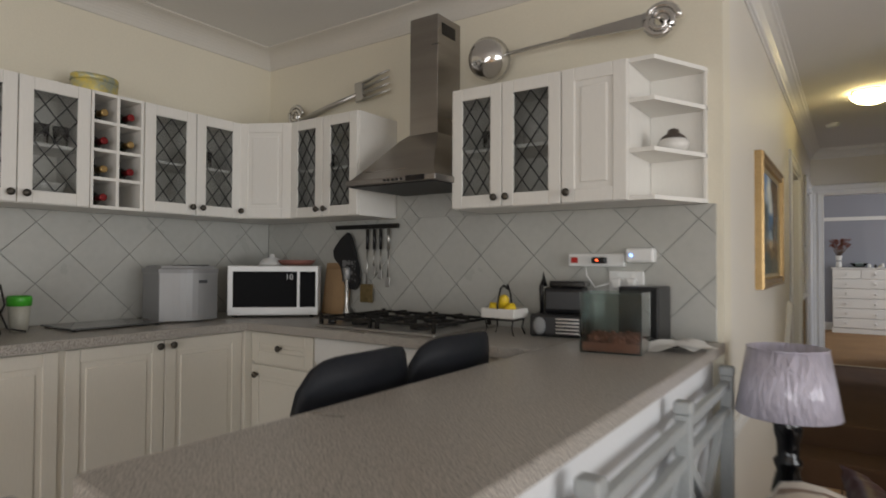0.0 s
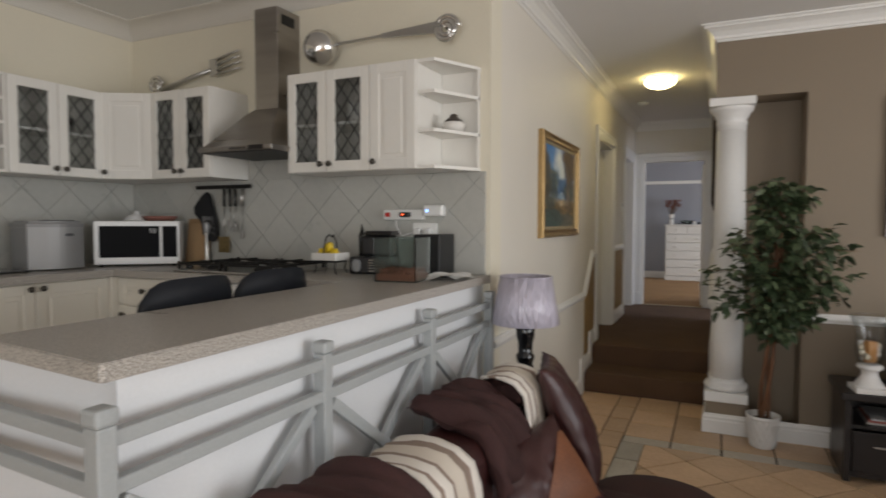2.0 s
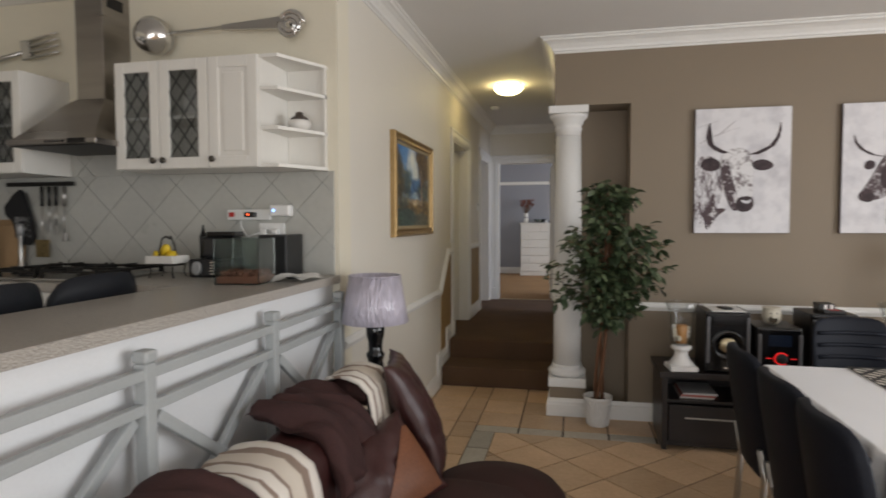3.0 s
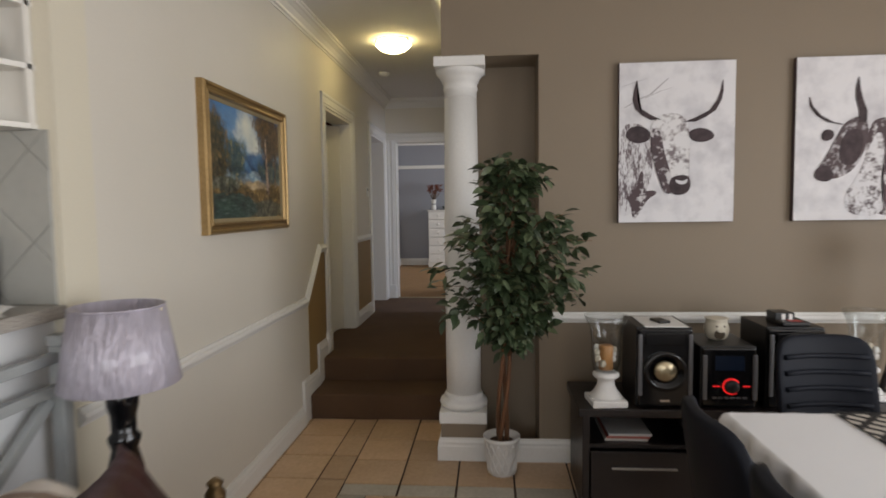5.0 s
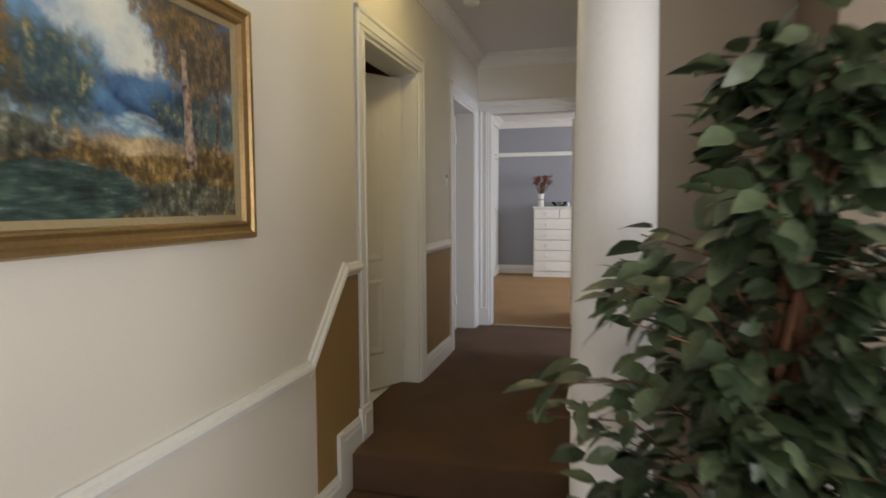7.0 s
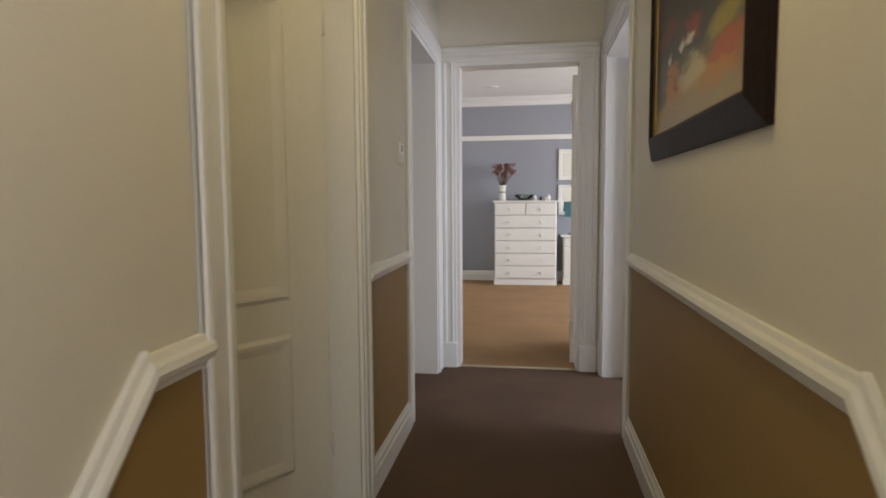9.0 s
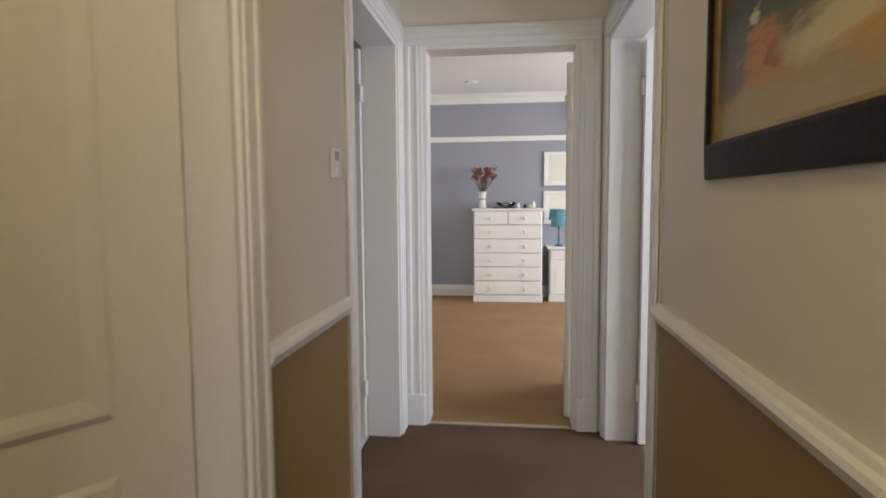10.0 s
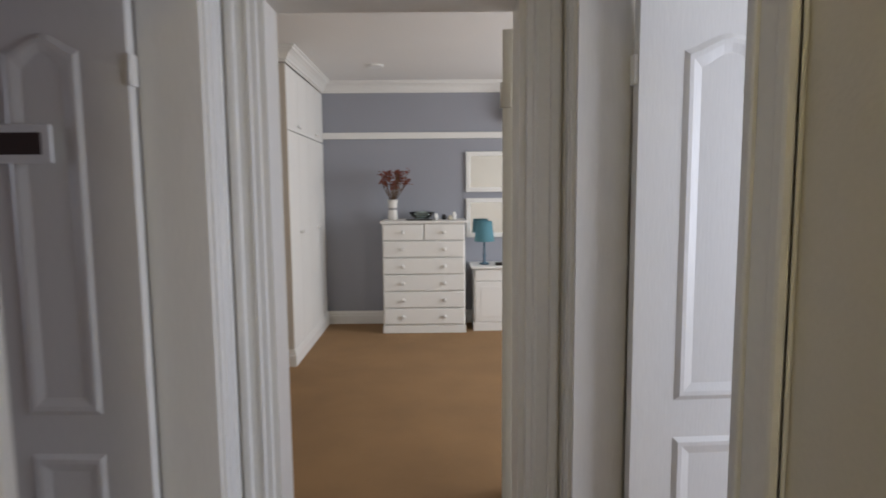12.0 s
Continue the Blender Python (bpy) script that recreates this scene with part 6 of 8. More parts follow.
per = []
n = 40
for i in range(n):
    per.append((TX0 + (TX1 - TX0) * i / n, TY0, 0, -1))
for i in range(2 * n):
    per.append((TX1, TY0 + (TY1 - TY0) * i / (2 * n), 1, 0))
for i in range(n):
    per.append((TX1 - (TX1 - TX0) * i / n, TY1, 0, 1))
for i in range(2 * n):
    per.append((TX0, TY1 - (TY1 - TY0) * i / (2 * n), -1, 0))
rows = []
for k in range(6):
    rows.append([bm.verts.new(hem(i * 0.05, x, y, nx, ny, k)) for i, (x, y, nx, ny) in enumerate(per)])
for a, b in zip(rows, rows[1:]):
    for i in range(len(per)):
        bm.faces.new((a[i], b[i], b[(i + 1) % len(per)], a[(i + 1) % len(per)])).smooth = True
bm.faces.new(rows[0])
bmesh.ops.recalc_face_normals(bm, faces=bm.faces[:])
part("cloth", bm, CLOTH, tcl)


def lattice(name):
    """Black diamonds and dots on cream cloth."""
    m = paint(name, (0.6, 0.57, 0.5), 0.85, bump=0.2)
    nt = m.node_tree
    b = nt.nodes["Principled BSDF"]
    tc = nt.nodes.new("ShaderNodeTexCoord")
    mp = nt.nodes.new("ShaderNodeMapping")
    mp.inputs["Rotation"].default_value = (0, 0, radians(45))
    link(nt, tc.outputs["Object"], mp.inputs[0])
    br = nt.nodes.new("ShaderNodeTexBrick")
    br.offset = 0.0
    br.inputs["Scale"].default_value = 1
    br.inputs["Brick Width"].default_value, br.inputs["Row Height"].default_value = 0.075, 0.05
    br.inputs["Mortar Size"].default_value = 0.011
    br.inputs["Mortar Smooth"].default_value = 0.0
    br.inputs["Color1"].default_value = (0.58, 0.54, 0.47, 1)
    br.inputs["Color2"].default_value = (0.50, 0.46, 0.40, 1)
    br.inputs["Mortar"].default_value = (0.018, 0.016, 0.016, 1)
    link(nt, mp.outputs[0], br.inputs["Vector"])
    link(nt, br.outputs["Color"], b.inputs["Base Color"])
    return m


rn = thing("table_runner", (0, 0, 0.746), "black and cream diamond patterned table runner", "table runner")
part("cloth", B(2.515, 2.83, TY0 - 0.0, TY1 - 0.02, 0, 0.004, 0.001), lattice("diamond_runner"), rn)
bm = bmesh.new()
for k in range(44):
    tube(bm, [(2.518 + 0.0071 * k, TY1 - 0.02, 0.002), (2.518 + 0.0071 * k + 0.002 * math.sin(k), TY1 + 0.008, 0.003)], 0.0018, seg=4)
part("fringe", bm, paint("grey_fringe", (0.08, 0.08, 0.08), 0.9), rn, "grey fringe")
NAVY = paint("navy_black_leather", (0.009, 0.011, 0.018), 0.62, var=0.15, fine=140, bump=0.15)
NAVY.node_tree.nodes["Principled BSDF"].inputs["Specular IOR Level"].default_value = 0.2


def dining_chair(m, label):
    c = thing("dining_chair", m, label, "chair", "chairs round the dining table")
    part("seat", R((0, 0, 0.45), (0.21, 0.21, 0.045), 5, wob=0.02), NAVY, c)
    bm = bmesh.new()
    rounded(bm, (0, 0, 0), (0.20, 0.028, 0.26), 5, n=9)
    for v in bm.verts:
        v.co.y += 0.05 * (v.co.x / 0.2) ** 2 * -1.0
    bmesh.ops.transform(bm, matrix=Matrix.Translation((0, 0.235, 0.68)) @ Matrix.Rotation(radians(-9), 4, "X"), verts=bm.verts)
    bk = part("backrest", bm, NAVY, c)
    for k in range(6):
        z = 0.53 + 0.065 * k
        part("back_rib", T([(q, 0.204 + 0.158 * (z - 0.68) - 1.25 * q * q, z) for q in (-0.17, -0.12, -0.06, 0, 0.06, 0.12, 0.17)], 0.011, seg=8), NAVY, c)
    for sx in (-1, 1):
        part("leg", T([(0.18 * sx, -0.18, 0), (0.17 * sx, -0.17, 0.42)], 0.014), STEEL, c, "steel tube leg")
        part("leg", T([(0.18 * sx, 0.22, 0), (0.17 * sx, 0.19, 0.42), (0.17 * sx, 0.21, 0.55)], 0.014), STEEL, c, "steel tube leg")
    return c


first = dining_chair(pose(2.13, 2.66, 0, 0, 0, 90), "navy black leather dining chair at the table side")
copy_thing(first, pose(2.13, 2.20, 0, 0, 0, 91))
copy_thing(first, pose(2.125, 1.79, 0, 0, 0, 89))
tagged(copy_thing(first, pose(2.69, 3.36, 0, 0, 0, 2)), "navy black leather dining chair at the table end")

# ---- pictures ----
CANVAS_EDGE = paint("canvas_edge", (0.085, 0.055, 0.058), 0.9)
PRINT = paint("pale_print", (0.72, 0.71, 0.73), 0.8, col2=(0.52, 0.51, 0.54), big=3.5, fine=12, contrast=(0.36, 0.56))
INK = paint("dark_print", (0.075, 0.052, 0.058), 0.8, var=0.3, big=8, fine=40)
TWIG = paint("grey_print", (0.46, 0.44, 0.46), 0.8, var=0.1)
FACE = paint("pale_mottled_print", (0.70, 0.69, 0.70), 0.8, col2=(0.20, 0.17, 0.18), big=13, fine=42, contrast=(0.40, 0.52))
FACE_D = paint("dark_mottled_print", (0.58, 0.56, 0.57), 0.8, col2=(0.08, 0.056, 0.062), big=14, fine=40, contrast=(0.52, 0.58))
FLANK = paint("streaked_print", (0.66, 0.65, 0.67), 0.8, col2=(0.13, 0.10, 0.11), big=13, fine=60, stretch=(2.2, 1, 0.6), contrast=(0.43, 0.53))
HIDE = paint("mottled_print", (0.66, 0.65, 0.67), 0.8, col2=(0.11, 0.085, 0.09), big=18, fine=55, contrast=(0.39, 0.51))
HIDE_D = paint("dark_mottled_print", (0.5, 0.48, 0.5), 0.8, col2=(0.09, 0.066, 0.07), big=11, fine=45, contrast=(0.50, 0.60))


def flat(name, pts, y, material, parent, label=""):
    bm = bmesh.new()
    a = [bm.verts.new((x, y, z)) for x, z in pts]
    b = [bm.verts.new((x, y + 0.0012, z)) for x, z in pts]
    k = len(pts)
    fs = [bm.faces.new((a[i], a[(i + 1) % k], b[(i + 1) % k], b[i])) for i in range(k)] + [bm.faces.new(a), bm.faces.new(b[::-1])]
    bmesh.ops.triangulate(bm, faces=[f for f in fs if len(f.verts) > 4])
    bmesh.ops.recalc_face_normals(bm, faces=bm.faces[:])
    return part(name, bm, material, parent, label)


def horn(pts, widths):
    up = [(x + w, z) for (x, z), w in zip(pts, widths)]
    dn = [(x - w, z) for (x, z), w in zip(pts, widths)]
    return up + dn[::-1]


def smooth(pts, n=3):
    """A closed outline with its corners rounded off."""
    for _ in range(n):
        o = []
        for a, b in zip(pts, pts[1:] + pts[:1]):
            o += [(0.75 * a[0] + 0.25 * b[0], 0.75 * a[1] + 0.25 * b[1]), (0.25 * a[0] + 0.75 * b[0], 0.25 * a[1] + 0.75 * b[1])]
        pts = o
    return pts


def canvas(x0, label):
    c = thing("canvas_print", (x0, COW_Y - 0.001, 1.399), label, "picture", "canvas prints")
    part("canvas", B(0, 0.622, -0.035, 0, -0.004, 0.874, 0.003), CANVAS_EDGE, c)
    part("print", B(0.002, 0.62, -0.0362, -0.035, -0.002, 0.872), PRINT, c, "pale grey printed background")
    return c


c1 = canvas(2.014, "canvas print of a long-horned cow facing forward")
Y1 = -0.0376
flat("body", smooth([(0.0, 0.02), (0.0, 0.53), (0.10, 0.55), (0.17, 0.50), (0.19, 0.35), (0.17, 0.2), (0.08, 0.05)], 2), Y1, FLANK, c1)
flat("neck_patch", smooth([(0.04, 0.149), (0.064, 0.144), (0.068, 0.183), (0.098, 0.179), (0.109, 0.256), (0.128, 0.29), (0.135, 0.256), (0.131, 0.17), (0.2, 0.175), (0.21, 0.157), (0.161, 0.127), (0.124, 0.067), (0.094, 0.015), (0.075, 0.024), (0.068, 0.093), (0.04, 0.136)], 1), Y1 - 0.0012, FACE_D, c1)
flat("twig", horn([(0.03, 0.63), (0.11, 0.675), (0.17, 0.70), (0.22, 0.745), (0.265, 0.785)], [0.004, 0.007, 0.006, 0.005, 0.003]), Y1, TWIG, c1)
flat("twig", horn([(0.14, 0.68), (0.22, 0.715), (0.29, 0.735)], [0.005, 0.004, 0.002]), Y1, TWIG, c1)
flat("twig", horn([(0.02, 0.745), (0.08, 0.765), (0.15, 0.785)], [0.003, 0.004, 0.002]), Y1, TWIG, c1)
flat("head", smooth([(0.16, 0.50), (0.20, 0.58), (0.30, 0.60), (0.37, 0.56), (0.385, 0.42), (0.375, 0.30), (0.385, 0.22), (0.35, 0.155), (0.28, 0.15), (0.24, 0.22), (0.205, 0.32), (0.175, 0.42)], 2), Y1 - 0.0024, FACE, c1)
flat("cheek", smooth([(0.165, 0.51), (0.225, 0.51), (0.245, 0.38), (0.285, 0.26), (0.30, 0.16), (0.25, 0.15), (0.21, 0.25), (0.18, 0.36)], 2), Y1 - 0.0036, FACE_D, c1)
flat("muzzle", smooth([(0.27, 0.24), (0.34, 0.26), (0.385, 0.245), (0.39, 0.18), (0.35, 0.145), (0.28, 0.15)], 2), Y1 - 0.0048, INK, c1)
flat("nose", smooth([(0.30, 0.235), (0.345, 0.22), (0.375, 0.24), (0.365, 0.205), (0.32, 0.205)], 2), Y1 - 0.006, PRINT, c1)
flat("ear", smooth([(0.03, 0.48), (0.06, 0.525), (0.12, 0.53), (0.17, 0.50), (0.17, 0.45), (0.11, 0.43), (0.06, 0.445)], 2), Y1 - 0.0024, INK, c1)
flat("ear", smooth([(0.365, 0.49), (0.43, 0.515), (0.49, 0.50), (0.52, 0.46), (0.46, 0.43), (0.39, 0.44)], 2), Y1 - 0.0024, INK, c1)
flat("horn", horn([(0.20, 0.56), (0.15, 0.585), (0.105, 0.62), (0.085, 0.67), (0.088, 0.72), (0.095, 0.775)], [0.03, 0.026, 0.018, 0.013, 0.009, 0.002]), Y1 - 0.0024, INK, c1)
flat("horn", horn([(0.38, 0.545), (0.44, 0.57), (0.50, 0.605), (0.535, 0.66), (0.548, 0.71), (0.552, 0.765)], [0.03, 0.026, 0.017, 0.012, 0.008, 0.002]), Y1 - 0.0024, INK, c1)
c2 = canvas(2.948, "canvas print of a dark long-horned cow in profile")
flat("body", smooth([(0.38, 0.52), (0.46, 0.55), (0.56, 0.53), (0.607, 0.51), (0.607, 0.02), (0.42, 0.02), (0.36, 0.12), (0.36, 0.3)], 2), Y1, FACE_D, c2)
flat("chest", smooth([(0.28, 0.02), (0.26, 0.14), (0.33, 0.22), (0.42, 0.50), (0.47, 0.40), (0.44, 0.2), (0.48, 0.02)], 2), Y1 - 0.0012, HIDE, c2)
flat("head", smooth([(0.13, 0.22), (0.11, 0.26), (0.16, 0.34), (0.21, 0.44), (0.26, 0.53), (0.34, 0.56), (0.38, 0.50), (0.37, 0.40), (0.32, 0.28), (0.23, 0.22)], 2), Y1 - 0.0024, HIDE_D, c2)
flat("muzzle", smooth([(0.10, 0.22), (0.11, 0.28), (0.17, 0.30), (0.21, 0.25), (0.18, 0.20)], 2), Y1 - 0.0036, INK, c2)
flat("cheek", smooth([(0.22, 0.30), (0.24, 0.46), (0.33, 0.50), (0.36, 0.42), (0.32, 0.29)], 2), Y1 - 0.0036, INK, c2)
flat("ear", smooth([(0.13, 0.44), (0.15, 0.49), (0.20, 0.48), (0.20, 0.44), (0.16, 0.42)], 2), Y1 - 0.0036, INK, c2)
flat("horn", horn([(0.345, 0.52), (0.345, 0.58), (0.325, 0.64), (0.315, 0.70), (0.318, 0.76)], [0.02, 0.022, 0.018, 0.012, 0.002]), Y1 - 0.0036, INK, c2)
flat("horn", horn([(0.245, 0.51), (0.18, 0.525), (0.12, 0.56), (0.08, 0.61), (0.068, 0.66)], [0.014, 0.016, 0.013, 0.008, 0.002]), Y1 - 0.0036, INK, c2)


def landscape(name):
    """An oil painting: lit sky, autumn trees at both sides, a pond below."""
    m = bpy.data.materials.new(name)
    m.use_nodes = True
    nt = m.node_tree
    b = nt.nodes["Principled BSDF"]
    b.inputs["Roughness"].default_value = 0.4
    tc = nt.nodes.new("ShaderNodeTexCoord")
    sp = nt.nodes.new("ShaderNodeSeparateXYZ")
    link(nt, tc.outputs["Object"], sp.inputs[0])

    def mth(op, a, c, d=None):
        q = nt.nodes.new("ShaderNodeMath")
        q.operation = op
        for i, v in enumerate((a, c, d)):
            if v is None:
                continue
            if isinstance(v, (int, float)):
                q.inputs[i].default_value = v
            else:
                link(nt, v, q.inputs[i])
        return q.outputs[0]

    def nz(scale, det, stretch=(1, 1, 1)):
        mp = nt.nodes.new("ShaderNodeMapping")
        mp.inputs["Scale"].default_value = stretch
        link(nt, tc.outputs["Object"], mp.inputs[0])
        q = nt.nodes.new("ShaderNodeTexNoise")
        q.inputs["Scale"].default_value, q.inputs["Detail"].default_value, q.inputs["Roughness"].default_value = scale, det, 0.65
        link(nt, mp.outputs[0], q.inputs["Vector"])
        return q.outputs[0]

    def ramp(f, stops):
        q = nt.nodes.new("ShaderNodeValToRGB")
        e = q.color_ramp.elements
        e[0].position, e[0].color = stops[0][0], (*stops[0][1], 1)
        e[1].position, e[1].color = stops[-1][0], (*stops[-1][1], 1)
        for p, c in stops[1:-1]:
            x = e.new(p)
            x.color = (*c, 1)
        link(nt, f, q.inputs[0])
        return q.outputs[0]

    def mix(f, a, c):
        q = nt.nodes.new("ShaderNodeMix")
        q.data_type = "RGBA"
        link(nt, f, q.inputs[0])
        link(nt, a, q.inputs[6])
        link(nt, c, q.inputs[7])
        return q.outputs[2]

    # from -1 to 1 across the picture and up it
    n_s, n_m, n_l, n_h = nz(4.5, 5), nz(11, 7), nz(46, 8, (1, 1, 0.7)), nz(12, 6, (1, 1, 5.5))
    u = mth("MULTIPLY_ADD", sp.outputs["Y"], 1 / 0.45, mth("MULTIPLY_ADD", n_m, 0.50, -0.25))
    v = mth("MULTIPLY_ADD", sp.outputs["Z"], 1 / 0.275, mth("MULTIPLY_ADD", nz(13, 6), 0.24, -0.12))

    def blob(cx, cy, rx, ry, n, amp, soft=0.3, top=1.0):
        du = mth("POWER", mth("ABSOLUTE", mth("MULTIPLY_ADD", u, 1 / rx, -cx / rx), 0), 2.0)
        dv = mth("POWER", mth("ABSOLUTE", mth("MULTIPLY_ADD", v, 1 / ry, -cy / ry), 0), 2.0)
        f = mth("SUBTRACT", mth("MULTIPLY_ADD", n, amp, 1 - amp / 2), mth("ADD", du, dv))
        return ramp(f, [(0.0, (0, 0, 0)), (soft, (top, top, top))])

    base = ramp(mth("MULTIPLY_ADD", n_s, 0.5, mth("MULTIPLY", v, 0.35)), [(0.1, (0.34, 0.46, 0.52)), (0.35, (0.22, 0.38, 0.54)), (0.6, (0.08, 0.22, 0.46))])
    cloud = ramp(n_m, [(0.3, (0.66, 0.71, 0.64)), (0.7, (0.94, 0.90, 0.74))])
    base = mix(blob(-0.06, 0.74, 0.34, 0.48, n_s, 1.1, 0.9, 0.9), base, cloud)
    base = mix(blob(0.16, 0.40, 0.26, 0.34, n_s, 1.0, 0.9, 0.9), base, cloud)
    # hills over a lake
    base = mix(blob(0.25, 0.0, 0.55, 0.30, n_m, 0.7, 0.5), base, ramp(n_m, [(0.35, (0.025, 0.075, 0.18)), (0.65, (0.09, 0.20, 0.36))]))
    base = mix(blob(0.20, -0.17, 0.24, 0.07, n_h, 0.3, 0.6, 0.9), base, ramp(n_h, [(0.35, (0.16, 0.27, 0.36)), (0.65, (0.42, 0.52, 0.56))]))
    # trees: bluish ones behind, autumn ones before them
    teal = ramp(n_l, [(0.36, (0.014, 0.034, 0.045)), (0.5, (0.04, 0.075, 0.085)), (0.59, (0.11, 0.13, 0.075)), (0.68, (0.38, 0.32, 0.15))])
    base = mix(blob(-0.36, 0.06, 0.34, 0.50, n_l, 1.5, 0.6, 0.95), base, teal)
    base = mix(blob(0.72, -0.08, 0.50, 0.34, n_m, 1.7, 0.5, 0.9), base, teal)
    rust = ramp(n_l, [(0.36, (0.020, 0.022, 0.014)), (0.50, (0.06, 0.052, 0.024)), (0.60, (0.15, 0.095, 0.034)), (0.72, (0.38, 0.25, 0.09))])
    base = mix(blob(-0.86, 0.14, 0.40, 0.90, n_l, 1.7, 0.6, 0.97), base, rust)
    # bank, sandy path, undergrowth
    bank = ramp(n_l, [(0.30, (0.025, 0.022, 0.012)), (0.48, (0.12, 0.078, 0.03)), (0.60, (0.27, 0.18, 0.065)), (0.72, (0.46, 0.36, 0.19))])
    land = ramp(mth("MULTIPLY_ADD", n_m, 0.3, mth("MULTIPLY", v, -1.0)), [(0.40, (0, 0, 0)), (0.52, (1, 1, 1))])
    base = mix(land, base, bank)
    base = mix(blob(0.16, -0.38, 0.40, 0.10, n_h, 0.9, 0.8, 0.9), base, ramp(n_l, [(0.3, (0.30, 0.20, 0.10)), (0.7, (0.62, 0.50, 0.32))]))
    rock = ramp(n_l, [(0.34, (0.015, 0.022, 0.02)), (0.52, (0.08, 0.09, 0.07)), (0.63, (0.20, 0.22, 0.18)), (0.74, (0.50, 0.50, 0.42))])
    base = mix(blob(-0.66, -0.40, 0.46, 0.15, n_m, 1.4, 0.4, 0.9), base, rock)
    base = mix(blob(0.55, -0.86, 0.60, 0.20, n_m, 1.5, 0.4, 0.85), base, rock)
    # dark pond with streaks of light
    pond = ramp(n_h, [(0.35, (0.016, 0.034, 0.032)), (0.52, (0.04, 0.075, 0.066)), (0.64, (0.085, 0.125, 0.11)), (0.74, (0.36, 0.42, 0.40))])
    base = mix(blob(-0.52, -0.82, 0.82, 0.29, n_h, 0.6, 0.25), base, pond)
    # crown of the great tree
    crown = ramp(n_l, [(0.30, (0.018, 0.014, 0.010)), (0.48, (0.085, 0.056, 0.028)), (0.60, (0.20, 0.12, 0.05)), (0.74, (0.40, 0.27, 0.13))])
    base = mix(blob(0.74, 0.62, 0.52, 0.56, n_l, 2.0, 0.5, 0.95), base, crown)
    base = mix(blob(0.40, 0.86, 0.34, 0.22, n_l, 2.4, 0.5, 0.88), base, crown)
    # dark and light passages, laid over the land in broad strokes
    tone = nt.nodes.new("ShaderNodeMix")
    tone.data_type, tone.blend_type = "RGBA", "MULTIPLY"
    link(nt, ramp(mth("MULTIPLY", v, 1.0), [(-0.1, (1, 1, 1)), (0.25, (0.15, 0.15, 0.15))]), tone.inputs[0])
    link(nt, base, tone.inputs[6])
    link(nt, ramp(nz(9, 4, (1, 1, 1.8)), [(0.32, (0.42, 0.40, 0.44)), (0.52, (1, 1, 1)), (0.66, (1.4, 1.35, 1.2))]), tone.inputs[7])
    link(nt, tone.outputs[2], b.inputs["Base Color"])
    bp = nt.nodes.new("ShaderNodeBump")
    bp.inputs["Strength"].default_value, bp.inputs["Distance"].default_value = 0.5, 0.004
    link(nt, nz(70, 4), bp.inputs["Height"])
    link(nt, bp.outputs[0], b.inputs["Normal"])
    return m


def frame_sides(c, w, h, prof, material, axis=1):
    """Four mitred frame sides round a picture w by h in the y-z plane, facing x * axis; prof: (inwards, out)."""
    cor = [(-w / 2, -h / 2), (w / 2, -h / 2), (w / 2, h / 2), (-w / 2, h / 2)]
    for i in range(4):
        (a0, a1), (b0, b1) = cor[i], cor[(i + 1) % 4]
        bm = bmesh.new()
        ra, rb = [], []
        for ins, o in prof:
            ra.append(bm.verts.new((axis * o, a0 - math.copysign(ins, a0), a1 - math.copysign(ins, a1))))
            rb.append(bm.verts.new((axis * o, b0 - math.copysign(ins, b0), b1 - math.copysign(ins, b1))))
        k = len(prof)
        for j in range(k):
            bm.faces.new((ra[j], ra[(j + 1) % k], rb[(j + 1) % k], rb[j]))
        bm.faces.new(ra[::-1]), bm.faces.new(rb)
        bmesh.ops.recalc_face_normals(bm, faces=bm.faces[:])
        part("frame_side", bm, material, c)


GOLD = paint("antique_gold", (0.43, 0.29, 0.13), 0.36, 0.75, var=0.14, big=8, fine=90, bump=0.03)
PALE_GOLD = paint("pale_gold_slip", (0.42, 0.34, 0.20), 0.45, 0.3, var=0.1)
pc = thing("landscape_painting", (0.0, 4.14, 1.734), "oil landscape painting of a pond and trees in gold frame", "painting")
PW, PH = 1.06, 0.704
frame_sides(pc, PW, PH, [(0, 0.0), (0, 0.032), (0.006, 0.042), (0.018, 0.042), (0.024, 0.034), (0.036, 0.032), (0.046, 0.038), (0.052, 0.036), (0.056, 0.022), (0.056, 0.0)], GOLD)
frame_sides(pc, PW - 0.112, PH - 0.112, [(0, 0.0), (0, 0.02), (0.018, 0.014), (0.018, 0.0)], PALE_GOLD)
part("picture", B(0.0, 0.011, -(PW / 2 - 0.07), PW / 2 - 0.07, -(PH / 2 - 0.07), PH / 2 - 0.07), landscape("landscape_oil"), pc, "painted pond between autumn trees")
BARK = paint("painted_bark", (0.44, 0.33, 0.25), 0.5, col2=(0.06, 0.035, 0.025), big=14, fine=50, contrast=(0.4, 0.6))


